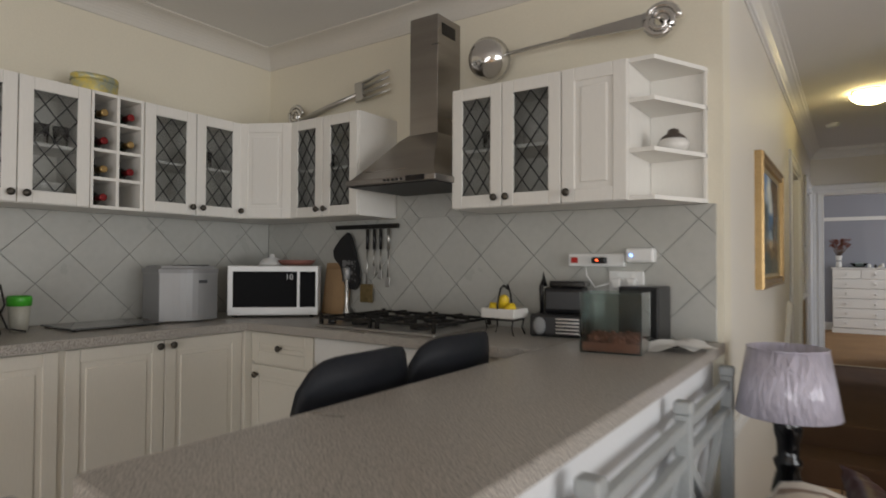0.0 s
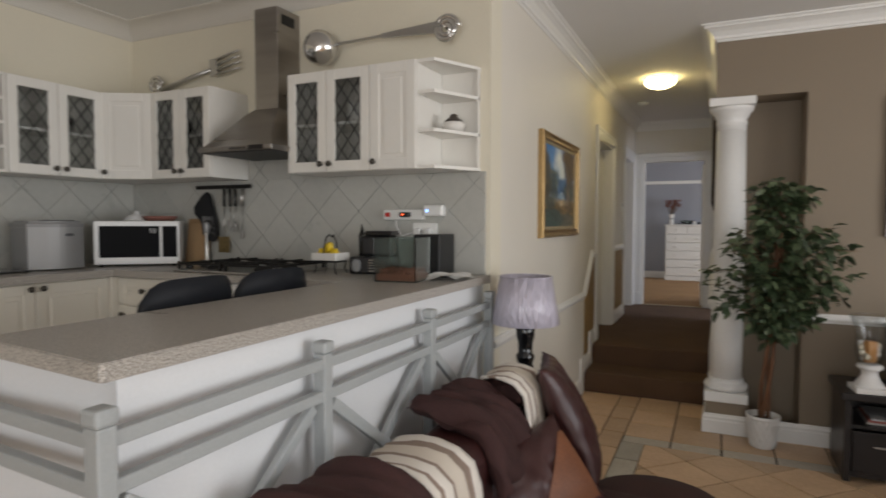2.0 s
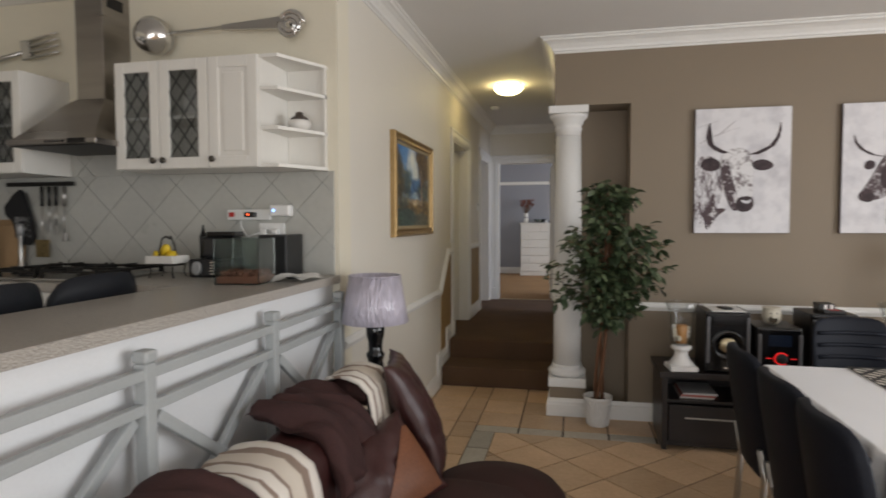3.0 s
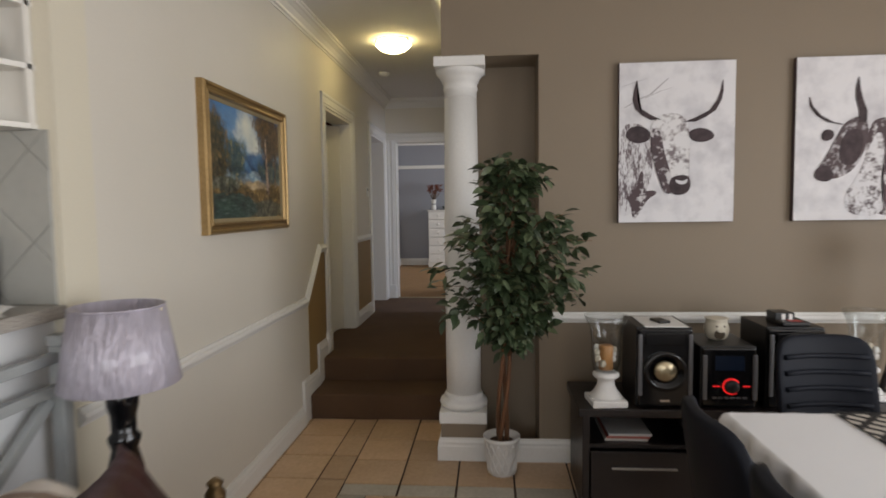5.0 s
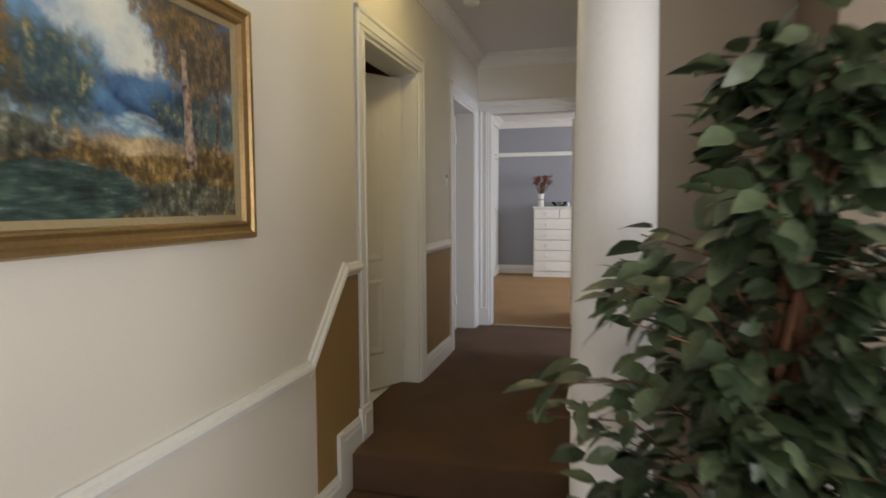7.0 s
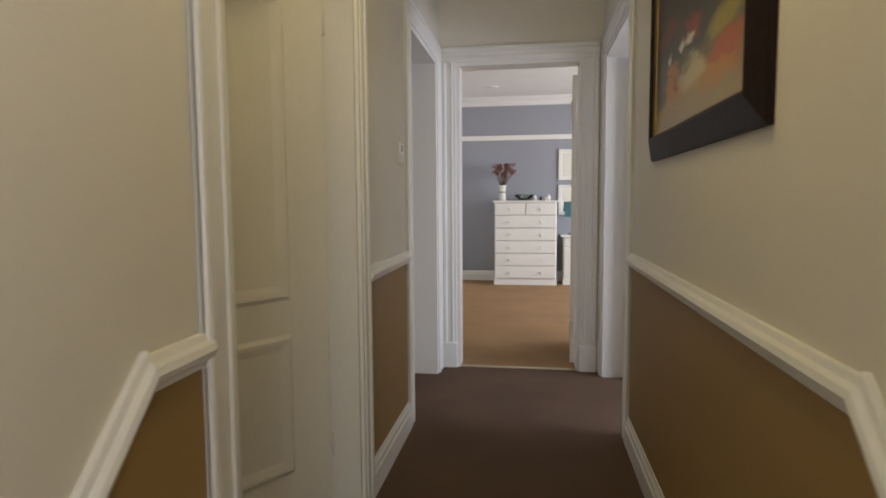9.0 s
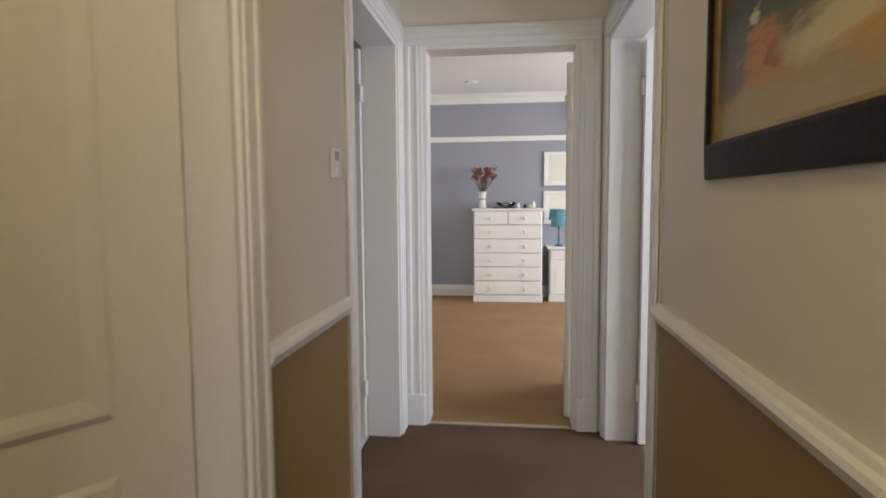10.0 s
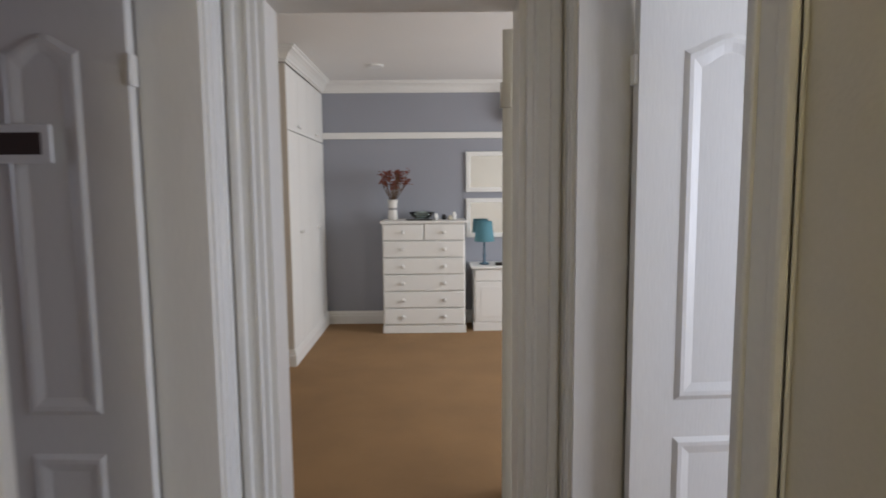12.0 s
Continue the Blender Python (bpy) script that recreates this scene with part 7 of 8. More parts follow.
def painted_trunk(y, z0, z1, w0, w1, lean):
    k = 8
    l_ = [(y + lean * i / k - (w0 + (w1 - w0) * i / k) + 0.003 * math.sin(i * 2.1), z0 + (z1 - z0) * i / k) for i in range(k + 1)]
    r_ = [(y + lean * i / k + (w0 + (w1 - w0) * i / k) + 0.003 * math.sin(i * 1.7), z0 + (z1 - z0) * i / k) for i in range(k + 1)]
    bm = bmesh.new()
    pts = l_ + r_[::-1]
    a = [bm.verts.new((0.0112, p, q)) for p, q in pts]
    bm.faces.new(a)
    r2 = bmesh.ops.extrude_face_region(bm, geom=bm.faces[:])
    bmesh.ops.translate(bm, verts=[v for v in r2["geom"] if isinstance(v, bmesh.types.BMVert)], vec=(0.0015, 0, 0))
    bmesh.ops.recalc_face_normals(bm, faces=bm.faces[:])
    part("painted_trunk", bm, BARK, pc)


painted_trunk(0.262, -0.150, 0.165, 0.021, 0.009, -0.02)
painted_trunk(0.380, -0.11, 0.12, 0.008, 0.004, 0.006)

# abstract picture in the passage
def abstract(name):
    """Broad smeared brush strokes: dark above, pale yellow below, orange and red between."""
    m = bpy.data.materials.new(name)
    m.use_nodes = True
    nt = m.node_tree
    b = nt.nodes["Principled BSDF"]
    b.inputs["Roughness"].default_value = 0.4
    tc = nt.nodes.new("ShaderNodeTexCoord")
    sp = nt.nodes.new("ShaderNodeSeparateXYZ")
    link(nt, tc.outputs["Object"], sp.inputs[0])

    def strokes(scale, turn, stretch):
        mp = nt.nodes.new("ShaderNodeMapping")
        mp.inputs["Rotation"].default_value, mp.inputs["Scale"].default_value = (radians(turn), 0, 0), stretch
        link(nt, tc.outputs["Object"], mp.inputs[0])
        q = nt.nodes.new("ShaderNodeTexNoise")
        q.inputs["Scale"].default_value, q.inputs["Detail"].default_value, q.inputs["Distortion"].default_value = scale, 4, 0.8
        link(nt, mp.outputs[0], q.inputs["Vector"])
        return q.outputs[0]

    def ramp(f, stops):
        q = nt.nodes.new("ShaderNodeValToRGB")
        e = q.color_ramp.elements
        e[0].position, e[0].color = stops[0][0], (*stops[0][1], 1)
        e[1].position, e[1].color = stops[-1][0], (*stops[-1][1], 1)
        for p, c in stops[1:-1]:
            e.new(p).color = (*c, 1)
        link(nt, f, q.inputs[0])
        return q.outputs[0]

    def calc(op, *values):
        q = nt.nodes.new("ShaderNodeMath")
        q.operation = op
        for i, v in enumerate(values):
            if isinstance(v, (int, float)):
                q.inputs[i].default_value = v
            else:
                link(nt, v, q.inputs[i])
        return q.outputs[0]

    # from -1 to 1 across the picture and up it, pushed about by the brush
    n1, n2, n3 = strokes(3.2, 35, (1, 1, 1.7)), strokes(7.5, -40, (1, 1, 2.2)), strokes(18, 30, (1, 1, 2.8))
    u = calc("ADD", calc("MULTIPLY", sp.outputs["Y"], 1 / 0.44), calc("MULTIPLY_ADD", n1, 0.7, -0.35))
    v = calc("ADD", calc("MULTIPLY_ADD", sp.outputs["Z"], 6.0, 1.24), calc("MULTIPLY_ADD", n2, 0.6, -0.3))

    def daub(base, cu, cv, ru, rv, colour, rough, ragged=0.8, full=0.9):
        d = calc("ADD", calc("POWER", calc("ABSOLUTE", calc("MULTIPLY_ADD", u, 1 / ru, -cu / ru)), 2.0), calc("POWER", calc("ABSOLUTE", calc("MULTIPLY_ADD", v, 1 / rv, -cv / rv)), 2.0))
        k = ramp(calc("SUBTRACT", calc("MULTIPLY_ADD", rough, ragged * 2, 1 - ragged), d), [(0.0, (0, 0, 0)), (0.85, (full, full, full))])
        mx = nt.nodes.new("ShaderNodeMix")
        mx.data_type = "RGBA"
        link(nt, k, mx.inputs[0])
        link(nt, base, mx.inputs[6])
        mx.inputs[7].default_value = (*colour, 1)
        return mx.outputs[2]

    c = ramp(calc("MULTIPLY_ADD", v, 0.5, 0.5), [(0.05, (0.36, 0.29, 0.16)), (0.28, (0.36, 0.24, 0.08)), (0.44, (0.15, 0.12, 0.045)), (0.58, (0.05, 0.055, 0.032)), (0.95, (0.04, 0.034, 0.02))])
    c = daub(c, 0.90, -0.15, 0.30, 0.50, (0.10, 0.10, 0.095), n1)
    c = daub(c, 0.70, 0.75, 0.45, 0.30, (0.13, 0.03, 0.016), n2)
    c = daub(c, 0.02, -0.30, 0.30, 0.30, (0.54, 0.46, 0.26), n1, 0.7)
    c = daub(c, -0.62, 0.12, 0.36, 0.28, (0.34, 0.28, 0.05), n2)
    c = daub(c, -0.70, -0.30, 0.50, 0.28, (0.44, 0.10, 0.02), n1, 0.6)
    c = daub(c, -0.50, -0.55, 0.50, 0.16, (0.52, 0.24, 0.05), n1, 0.7, 0.7)
    c = daub(c, 0.48, -0.22, 0.30, 0.40, (0.50, 0.19, 0.03), n3, 1.3)
    c = daub(c, 0.36, -0.28, 0.10, 0.16, (0.30, 0.06, 0.02), n3, 1.2)
    c = daub(c, 0.02, 0.45, 0.20, 0.26, (0.32, 0.045, 0.02), n3, 1.2)
    c = daub(c, -0.55, 0.66, 0.40, 0.26, (0.025, 0.045, 0.02), n2, 0.9)
    c = daub(c, 0.12, 0.30, 0.12, 0.14, (0.74, 0.68, 0.56), n3, 1.5)
    c = daub(c, 0.60, 0.22, 0.10, 0.12, (0.60, 0.56, 0.44), n3, 1.6)
    link(nt, c, b.inputs["Base Color"])
    bp = nt.nodes.new("ShaderNodeBump")
    bp.inputs["Strength"].default_value, bp.inputs["Distance"].default_value = 0.3, 0.004
    link(nt, strokes(26, 25, (1, 1, 3)), bp.inputs["Height"])
    link(nt, bp.outputs[0], b.inputs["Normal"])
    return m


ABS = abstract("abstract_paint")
BFRAME = paint("dark_brown_frame", (0.022, 0.010, 0.006), 0.5, var=0.3, fine=60, bump=0.3)
BFRAME.node_tree.nodes["Principled BSDF"].inputs["Specular IOR Level"].default_value = 0.2
ab = thing("abstract_painting", (PASS_X, 6.30, 2.055), "abstract orange and green painting in a dark frame", "painting")
frame_sides(ab, 1.07, 0.92, [(0, 0.0), (0, 0.012), (0.008, 0.016), (0.066, 0.036), (0.075, 0.034), (0.075, 0.0)], BFRAME, -1)
frame_sides(ab, 0.92, 0.77, [(0, 0.0), (0, 0.024), (0.012, 0.020), (0.012, 0.0)], GOLD, -1)
part("picture", B(-0.014, 0.0, -0.448, 0.448, -0.373, 0.373), ABS, ab, "abstract brush strokes in orange and green")
bm = bmesh.new()
for k in range(26):
    box(bm, -0.029, -0.020, -0.461, -0.447, -0.362 + k * 0.028, -0.349 + k * 0.028)
part("notched_slip", bm, PALE_GOLD, ab, "gilt notched inner edge")

# ---- potted ficus ----
pl = thing("potted_ficus", (1.355, 4.29, 0), "artificial ficus tree in a white lattice pot", "plant")
POT = paint("white_pot", (0.76, 0.75, 0.73), 0.4, var=0.04, fine=50, bump=0.3)
pt = part("pot", L([(0.07, 0), (0.078, 0.006), (0.096, 0.19), (0.102, 0.195), (0.104, 0.215), (0.094, 0.215), (0.09, 0.185), (0.001, 0.18)], seg=36), POT, pl, "white ceramic pot")
bm = bmesh.new()
for k in range(14):
    for s in (1, -1):
        a0 = 2 * math.pi * k / 14
        tube(bm, [((0.0795 + 0.0175 * f) * math.cos(a0 + s * f * 0.9), (0.0795 + 0.0175 * f) * math.sin(a0 + s * f * 0.9), 0.012 + 0.175 * f) for f in np.linspace(0, 1, 8)], 0.003, seg=5)
part("lattice", bm, POT, pt)
part("soil", L([(0.089, 0.178), (0.05, 0.19), (0.001, 0.192)], seg=20), paint("bark_chips", (0.09, 0.05, 0.03), 0.95, var=0.3, fine=70, bump=0.8), pl, "brown bark chips")
TRUNK = paint("ficus_stem", (0.20, 0.09, 0.042), 0.7, var=0.25, fine=60, bump=0.5, stretch=(3, 3, 0.6))
rng = random.Random(12)
for k in range(3):
    a0 = 2.1 * k
    part("stem", T([(0.028 * math.cos(a0 + 5 * f) * (1 - 0.4 * f) + 0.05 * f, 0.028 * math.sin(a0 + 5 * f) * (1 - 0.4 * f) - 0.25 * max(0.0, f - 0.024), 0.17 + 1.25 * f) for f in np.linspace(0, 1, 16)], 0.014, r1=0.006, seg=8), TRUNK, pl)
LEAVES = []
for k, c in enumerate(((0.066, 0.098, 0.044), (0.128, 0.165, 0.084), (0.048, 0.074, 0.034))):
    LEAVES.append(paint("ficus_leaf", c, 0.42, var=0.25, big=9, fine=60, bump=0.2))


def crown_radius(z):
    zs = (0.76, 0.84, 0.92, 1.02, 1.15, 1.3, 1.42, 1.52, 1.64, 1.74)
    rs = (0.05, 0.13, 0.21, 0.29, 0.345, 0.36, 0.32, 0.22, 0.16, 0.07)
    return float(np.interp(z, zs, rs))


tips = []


def lean(p):
    """The tree leans out into the room."""
    return Vector((p.x, p.y - 0.20 * max(0.0, p.z - 0.2), p.z))


for k in range(98):
    z = rng.uniform(0.80, 1.72)
    a = rng.uniform(0, 2 * math.pi)
    r = crown_radius(z) * rng.uniform(0.35, 1.0) * (1.15 if abs(math.cos(a)) > 0.6 else 0.9)
    tip = Vector((0.06 + r * math.cos(a), 0.75 * r * math.sin(a), z))
    root = Vector((0.045, 0, max(0.66, z - 0.12 - 0.35 * r)))
    mid = root.lerp(tip, 0.55) + Vector((0, 0, 0.06))
    part("branch", T([lean(root), lean(mid), lean(tip)], 0.003, r1=0.0012, seg=5), TRUNK, pl)
    tips.append((lean(root), lean(mid), lean(tip)))
for tip in ((-0.34, -0.1, 1.18), (-0.36, 0.0, 1.08), (0.45, -0.05, 1.32), (0.42, -0.05, 1.16), (0.41, 0.0, 1.02), (-0.30, -0.12, 0.95)):
    tip = Vector(tip)
    root, mid = Vector((0.05, 0, tip.z - 0.2)), Vector((0.05, 0, tip.z - 0.12)).lerp(tip, 0.6) + Vector((0, 0, 0.05))
    part("branch", T([lean(root), lean(mid), lean(tip)], 0.003, r1=0.0012, seg=5), TRUNK, pl)
    tips.append((lean(root), lean(mid), lean(tip)))


def leaf_points(s):
    """A pointed oval leaf, folded along its rib and drooping."""
    rib = [(0.0, 0.0), (0.2, 0.015), (0.46, 0.018), (0.76, -0.03), (1.0, -0.11)]
    half = (0.0, 0.20, 0.26, 0.15, 0.0)
    vs, fs = [], []
    for (u, z), w in zip(rib, half):
        vs += [(u * s, 0, z * s), (u * s, w * s, z * s + 0.12 * w * s), (u * s, -w * s, z * s + 0.12 * w * s)]
    for i in range(4):
        a, b = 3 * i, 3 * (i + 1)
        fs += [(a, b, b + 1, a + 1), (a, a + 2, b + 2, b)]
    return vs, fs


leaf_meshes = []
for k in range(6):
    vs, fs = leaf_points(0.062 + 0.010 * (k % 3))
    me = bpy.data.meshes.new("leaf")
    me.from_pydata(vs, [], fs)
    me.materials.append(LEAVES[k % 3])
    for p in me.polygons:
        p.use_smooth = True
    leaf_meshes.append(me)
spots = []
for root, mid, tip in tips:
    for k in range(23):
        f = rng.uniform(0.2, 1.0)
        p = mid.lerp(tip, (f - 0.5) * 2) if f > 0.5 else root.lerp(mid, f * 2)
        p = p + Vector((rng.gauss(0, 0.026), rng.gauss(0, 0.026), rng.gauss(0, 0.022)))
        out_ = math.atan2(p.y + 0.2 * (p.z - 0.2), p.x - 0.05) + rng.gauss(0, 0.8)
        m = Matrix.Translation(p) @ Euler((rng.gauss(0, 0.5), rng.uniform(-0.35, 0.95), out_)).to_matrix().to_4x4()
        spots.append((p.y - 0.4 * abs(p.x - 0.05), m))
spots.sort(key=lambda q: q[0])
for k, (_, m) in enumerate(spots[:290]):
    ob = new("leaf", leaf_meshes[k % 6])
    ob.parent = pl
    ob.matrix_basis = m
vs_, fs_all, mi = [], [], []
for k, (_, m) in enumerate(spots[290:]):
    vs, fs = leaf_points(0.060 + 0.010 * (k % 3))
    o = len(vs_)
    vs_ += [tuple(m @ Vector(v)) for v in vs]
    fs_all += [tuple(i + o for i in f) for f in fs]
    mi += [k % 3] * len(fs)
me = bpy.data.meshes.new("foliage")
me.from_pydata(vs_, [], fs_all)
for q in LEAVES:
    me.materials.append(q)
me.polygons.foreach_set("material_index", mi)
fol_ = new("foliage", me)
fol_.parent = pl
tagged(fol_, "dense green ficus leaves", kind="stuff")

# ---- passage ----
cl = thing("ceiling_lamp", (0.535, 5.84, CEIL), "lit glass bowl ceiling lamp with three brass clips", "lamp")
part("back_plate", L([(0.135, -0.012), (0.135, 0.0)], seg=36), GLOSS_WHITE, cl)
part("glass_bowl", L([(0.138, -0.028), (0.143, -0.034), (0.13, -0.055), (0.10, -0.078), (0.055, -0.094), (0.002, -0.098)], seg=36), glow("lit_glass", (1.0, 0.82, 0.40), 18.0), cl, "glowing frosted glass bowl")
for a in (90, 210, 330):
    part("clip", T([(0.14 * math.cos(radians(a)), 0.14 * math.sin(radians(a)), 0.0), (0.149 * math.cos(radians(a)), 0.149 * math.sin(radians(a)), -0.03), (0.134 * math.cos(radians(a)), 0.134 * math.sin(radians(a)), -0.05)], 0.006), BRASS, cl, "brass clip")
sd = thing("smoke_detector", (0.255, 6.95, CEIL), "white round smoke detector on the ceiling", "smoke detector")
part("body", L([(0.055, 0.0), (0.055, -0.02), (0.04, -0.035), (0.002, -0.037)], seg=24), SW, sd)
sw = thing("light_switch", (0.001, 7.215, 1.668), "white wall light switch plate with a red dot", "switch")
part("plate", B(0, 0.01, -0.036, 0.036, -0.045, 0.05, 0.004), SW, sw)
part("rocker", B(0.01, 0.016, -0.018, 0.018, -0.04, 0.0, 0.003), SW, sw)
part("display", B(0.01, 0.0125, -0.02, 0.02, 0.012, 0.04), paint("grey_display", (0.4, 0.4, 0.38), 0.2, bump=0), sw)
sg = thing("door_sign", (-0.457, 8.168, 1.878), "small white framed sign with dark panel on the door", "sign")
part("plaque", B(-0.10, 0.10, -0.012, 0.0, -0.05, 0.05, 0.004), GLOSS_WHITE, sg)
part("dark_panel", B(-0.075, 0.075, -0.0135, -0.012, -0.028, 0.028), paint("dark_panel", (0.06, 0.045, 0.04), 0.3), sg, "dark panel")

# ---- bedroom ----
BW = paint("white_bedroom_paint", (0.80, 0.79, 0.76), 0.45, var=0.03, fine=90, bump=0.08)
ch = thing("chest_of_drawers", (0.10, 12.70, UP), "white chest of drawers with seven rows of drawers", "chest of drawers")
part("carcass", B(0.012, 0.808, -0.42, 0, 0.0, 1.071, 0.003), BW, ch)
part("top", B(-0.005, 0.825, -0.455, 0, 1.071, 1.096, 0.006), BW, ch)
part("plinth", B(0.006, 0.814, -0.435, -0.42, 0.0, 0.075, 0.004), BW, ch)
rows_ = [(0.09 + 0.164 * k, 0.09 + 0.164 * k + 0.154) for k in range(6)]
for k, (z0, z1) in enumerate(rows_):
    for x0, x1 in (((0.02, 0.80),) if k < 5 else ((0.02, 0.405), (0.415, 0.80))):
        d_ = part("drawer", B(x0, x1, -0.445, -0.42, z0, z1, 0.008), BW, ch)
        xs = (0.21, 0.61) if k < 5 else ((x0 + x1) / 2,)
        for x in xs:
            kb = part("drawer_knob", L([(0.009, 0), (0.009, 0.01), (0.019, 0.018), (0.019, 0.024), (0.01, 0.03)], seg=14, m=Matrix.Translation((x, -0.445, (z0 + z1) / 2)) @ Matrix.Rotation(radians(90), 4, "X")), GLOSS_WHITE, d_)
vs_t = UP + 1.097
vz = thing("flower_vase", (0.205, 12.47, vs_t), "white ceramic vase with dried rust-red flowers", "vase")
part("vase_body", L([(0.045, 0), (0.05, 0.02), (0.042, 0.09), (0.045, 0.16), (0.055, 0.2), (0.05, 0.2), (0.038, 0.15), (0.001, 0.02)], seg=24, cap=False), CERAMIC, vz)
part("band", L([(0.0435, 0.10), (0.044, 0.12)], seg=24, cap=False), GREYP, vz)
bm, bm2 = bmesh.new(), bmesh.new()
rng = random.Random(4)
for k in range(46):
    a, r, z = rng.uniform(0, 6.28), 0.17 * math.sqrt(rng.random()), 0.30 + 0.16 * rng.random()
    p = Vector((0.02 + r * math.cos(a), 0.8 * r * math.sin(a), z + 0.06 * (1 - r / 0.17)))
    tube(bm, [(0, 0, 0.16), (p.x * 0.5, p.y * 0.5, 0.26), p], 0.002, seg=4)
    for j in range(12):
        vs = bmesh.ops.create_icosphere(bm2, subdivisions=1, radius=0.009)["verts"]
        bmesh.ops.scale(bm2, vec=(1, 1, 0.55), verts=vs)
        bmesh.ops.translate(bm2, verts=vs, vec=p + Vector((rng.gauss(0, 0.014), rng.gauss(0, 0.014), rng.gauss(0, 0.012))))
part("stalks", bm, paint("dry_stalk", (0.14, 0.08, 0.04), 0.9), vz)
part("dried_flowers", bm2, paint("dried_flower", (0.30, 0.075, 0.04), 0.9, var=0.4, big=30, fine=60), vz, "rust-red dried flower heads")["kind"] = "stuff"
dsh = thing("glass_bowl", (0.49, 12.48, vs_t), "pale green glass bowl on the chest", "bowl")
part("bowl", L([(0.05, 0), (0.10, 0.03), (0.13, 0.075), (0.124, 0.075), (0.095, 0.032), (0.001, 0.012)], seg=28, cap=False), glass("green_glass", (0.75, 0.9, 0.85), 0.05), dsh)
ry_ = thing("tray", (0.47, 12.36, vs_t), "dark flat tray on the chest", "tray")
part("plate", B(-0.13, 0.13, -0.05, 0.05, 0, 0.012, 0.004), DARK_WOOD, ry_)
for x, hh, mt_ in ((0.42, 0.06, GLOSS_WHITE), (0.50, 0.05, BLACK), (0.60, 0.075, GLOSS_WHITE), (0.56, 0.04, CREAMC)):
    bt = thing("toiletry_pot", (x + 0.21, 12.44, vs_t), "small toiletry pot on the chest", "pot", "pots on the chest")
    part("pot", L([(0.022, 0), (0.024, hh * 0.7), (0.016, hh * 0.75), (0.016, hh), (0.008, hh + 0.002)], seg=14), mt_, bt)

MIRROR = paint("mirror_silver", (0.86, 0.87, 0.87), 0.02, 1.0, var=0.0, bump=0, rvar=0.01)
for z0, z1, lb in ((1.722, 2.131, "square mirror in a white wooden frame above another"), (1.255, 1.657, "square mirror in a white wooden frame")):
    mr = thing("wall_mirror", (1.154, BED_BACK - 0.001, (z0 + z1) / 2), lb, "mirror", "mirrors on the grey wall")
    w, h = 0.424, z1 - z0
    bm = bmesh.new()
    for a, b, c, d in ((-w / 2, w / 2, -h / 2, -h / 2 + 0.045), (-w / 2, w / 2, h / 2 - 0.045, h / 2), (-w / 2, -w / 2 + 0.045, -h / 2 + 0.045, h / 2 - 0.045), (w / 2 - 0.045, w / 2, -h / 2 + 0.045, h / 2 - 0.045)):
        box(bm, a, b, -0.03, 0, c, d, 0.004)
    part("mirror_frame", bm, BW, mr)
    part("mirror_glass", B(-w / 2 + 0.04, w / 2 - 0.04, -0.012, -0.004, -h / 2 + 0.04, h / 2 - 0.04), MIRROR, mr, "silvered mirror glass")
ns = thing("nightstand", (0.99, 12.70, UP), "white bedside cabinet with a drawer and panelled door", "nightstand")
part("carcass", B(0.01, 0.44, -0.36, 0, 0, 0.62, 0.003), BW, ns)
part("top", B(-0.02, 0.47, -0.40, 0, 0.62, 0.645, 0.006), BW, ns)
part("plinth", B(0.0, 0.45, -0.37, -0.36, 0, 0.08, 0.003), BW, ns)
part("drawer", B(0.02, 0.43, -0.375, -0.36, 0.50, 0.61, 0.005), BW, ns)
dd = part("door", B(0.02, 0.43, -0.375, -0.36, 0.09, 0.49, 0.005), BW, ns)
part("door_panel", B(0.07, 0.38, -0.379, -0.375, 0.14, 0.44, 0.003), BW, dd)
bl_ = thing("bedside_lamp", (1.11, 12.47, UP + 0.646), "small teal table lamp with a fabric shade", "lamp")
TEAL = paint("teal_fabric", (0.10, 0.26, 0.32), 0.8, var=0.08, fine=300, bump=0.3)
part("base", L([(0.05, 0), (0.05, 0.012), (0.014, 0.025), (0.012, 0.06), (0.018, 0.09), (0.011, 0.12), (0.011, 0.25)], seg=18), paint("teal_paint", (0.06, 0.12, 0.17), 0.4), bl_, "dark teal lamp base")
part("shade", L([(0.098, 0.23), (0.099, 0.232), (0.078, 0.43), (0.076, 0.43), (0.096, 0.232)], seg=32, cap=False), TEAL, bl_, "teal fabric shade")
ms = thing("alarm_clock", (1.25, 12.38, UP + 0.646), "small black alarm clock", "clock")
part("body", B(-0.04, 0.04, -0.025, 0.025, 0, 0.03, 0.008), BLACK, ms)
ac = thing("wall_unit", (1.58, BED_BACK - 0.002, 2.41), "white wall unit above the picture rail", "air conditioner")
part("case", B(-0.21, 0.5, -0.18, 0, 0, 0.26, 0.03, 3), MWW, ac)
part("louvre", B(-0.18, 0.47, -0.19, -0.18, 0.03, 0.07, 0.004), MWW, ac)
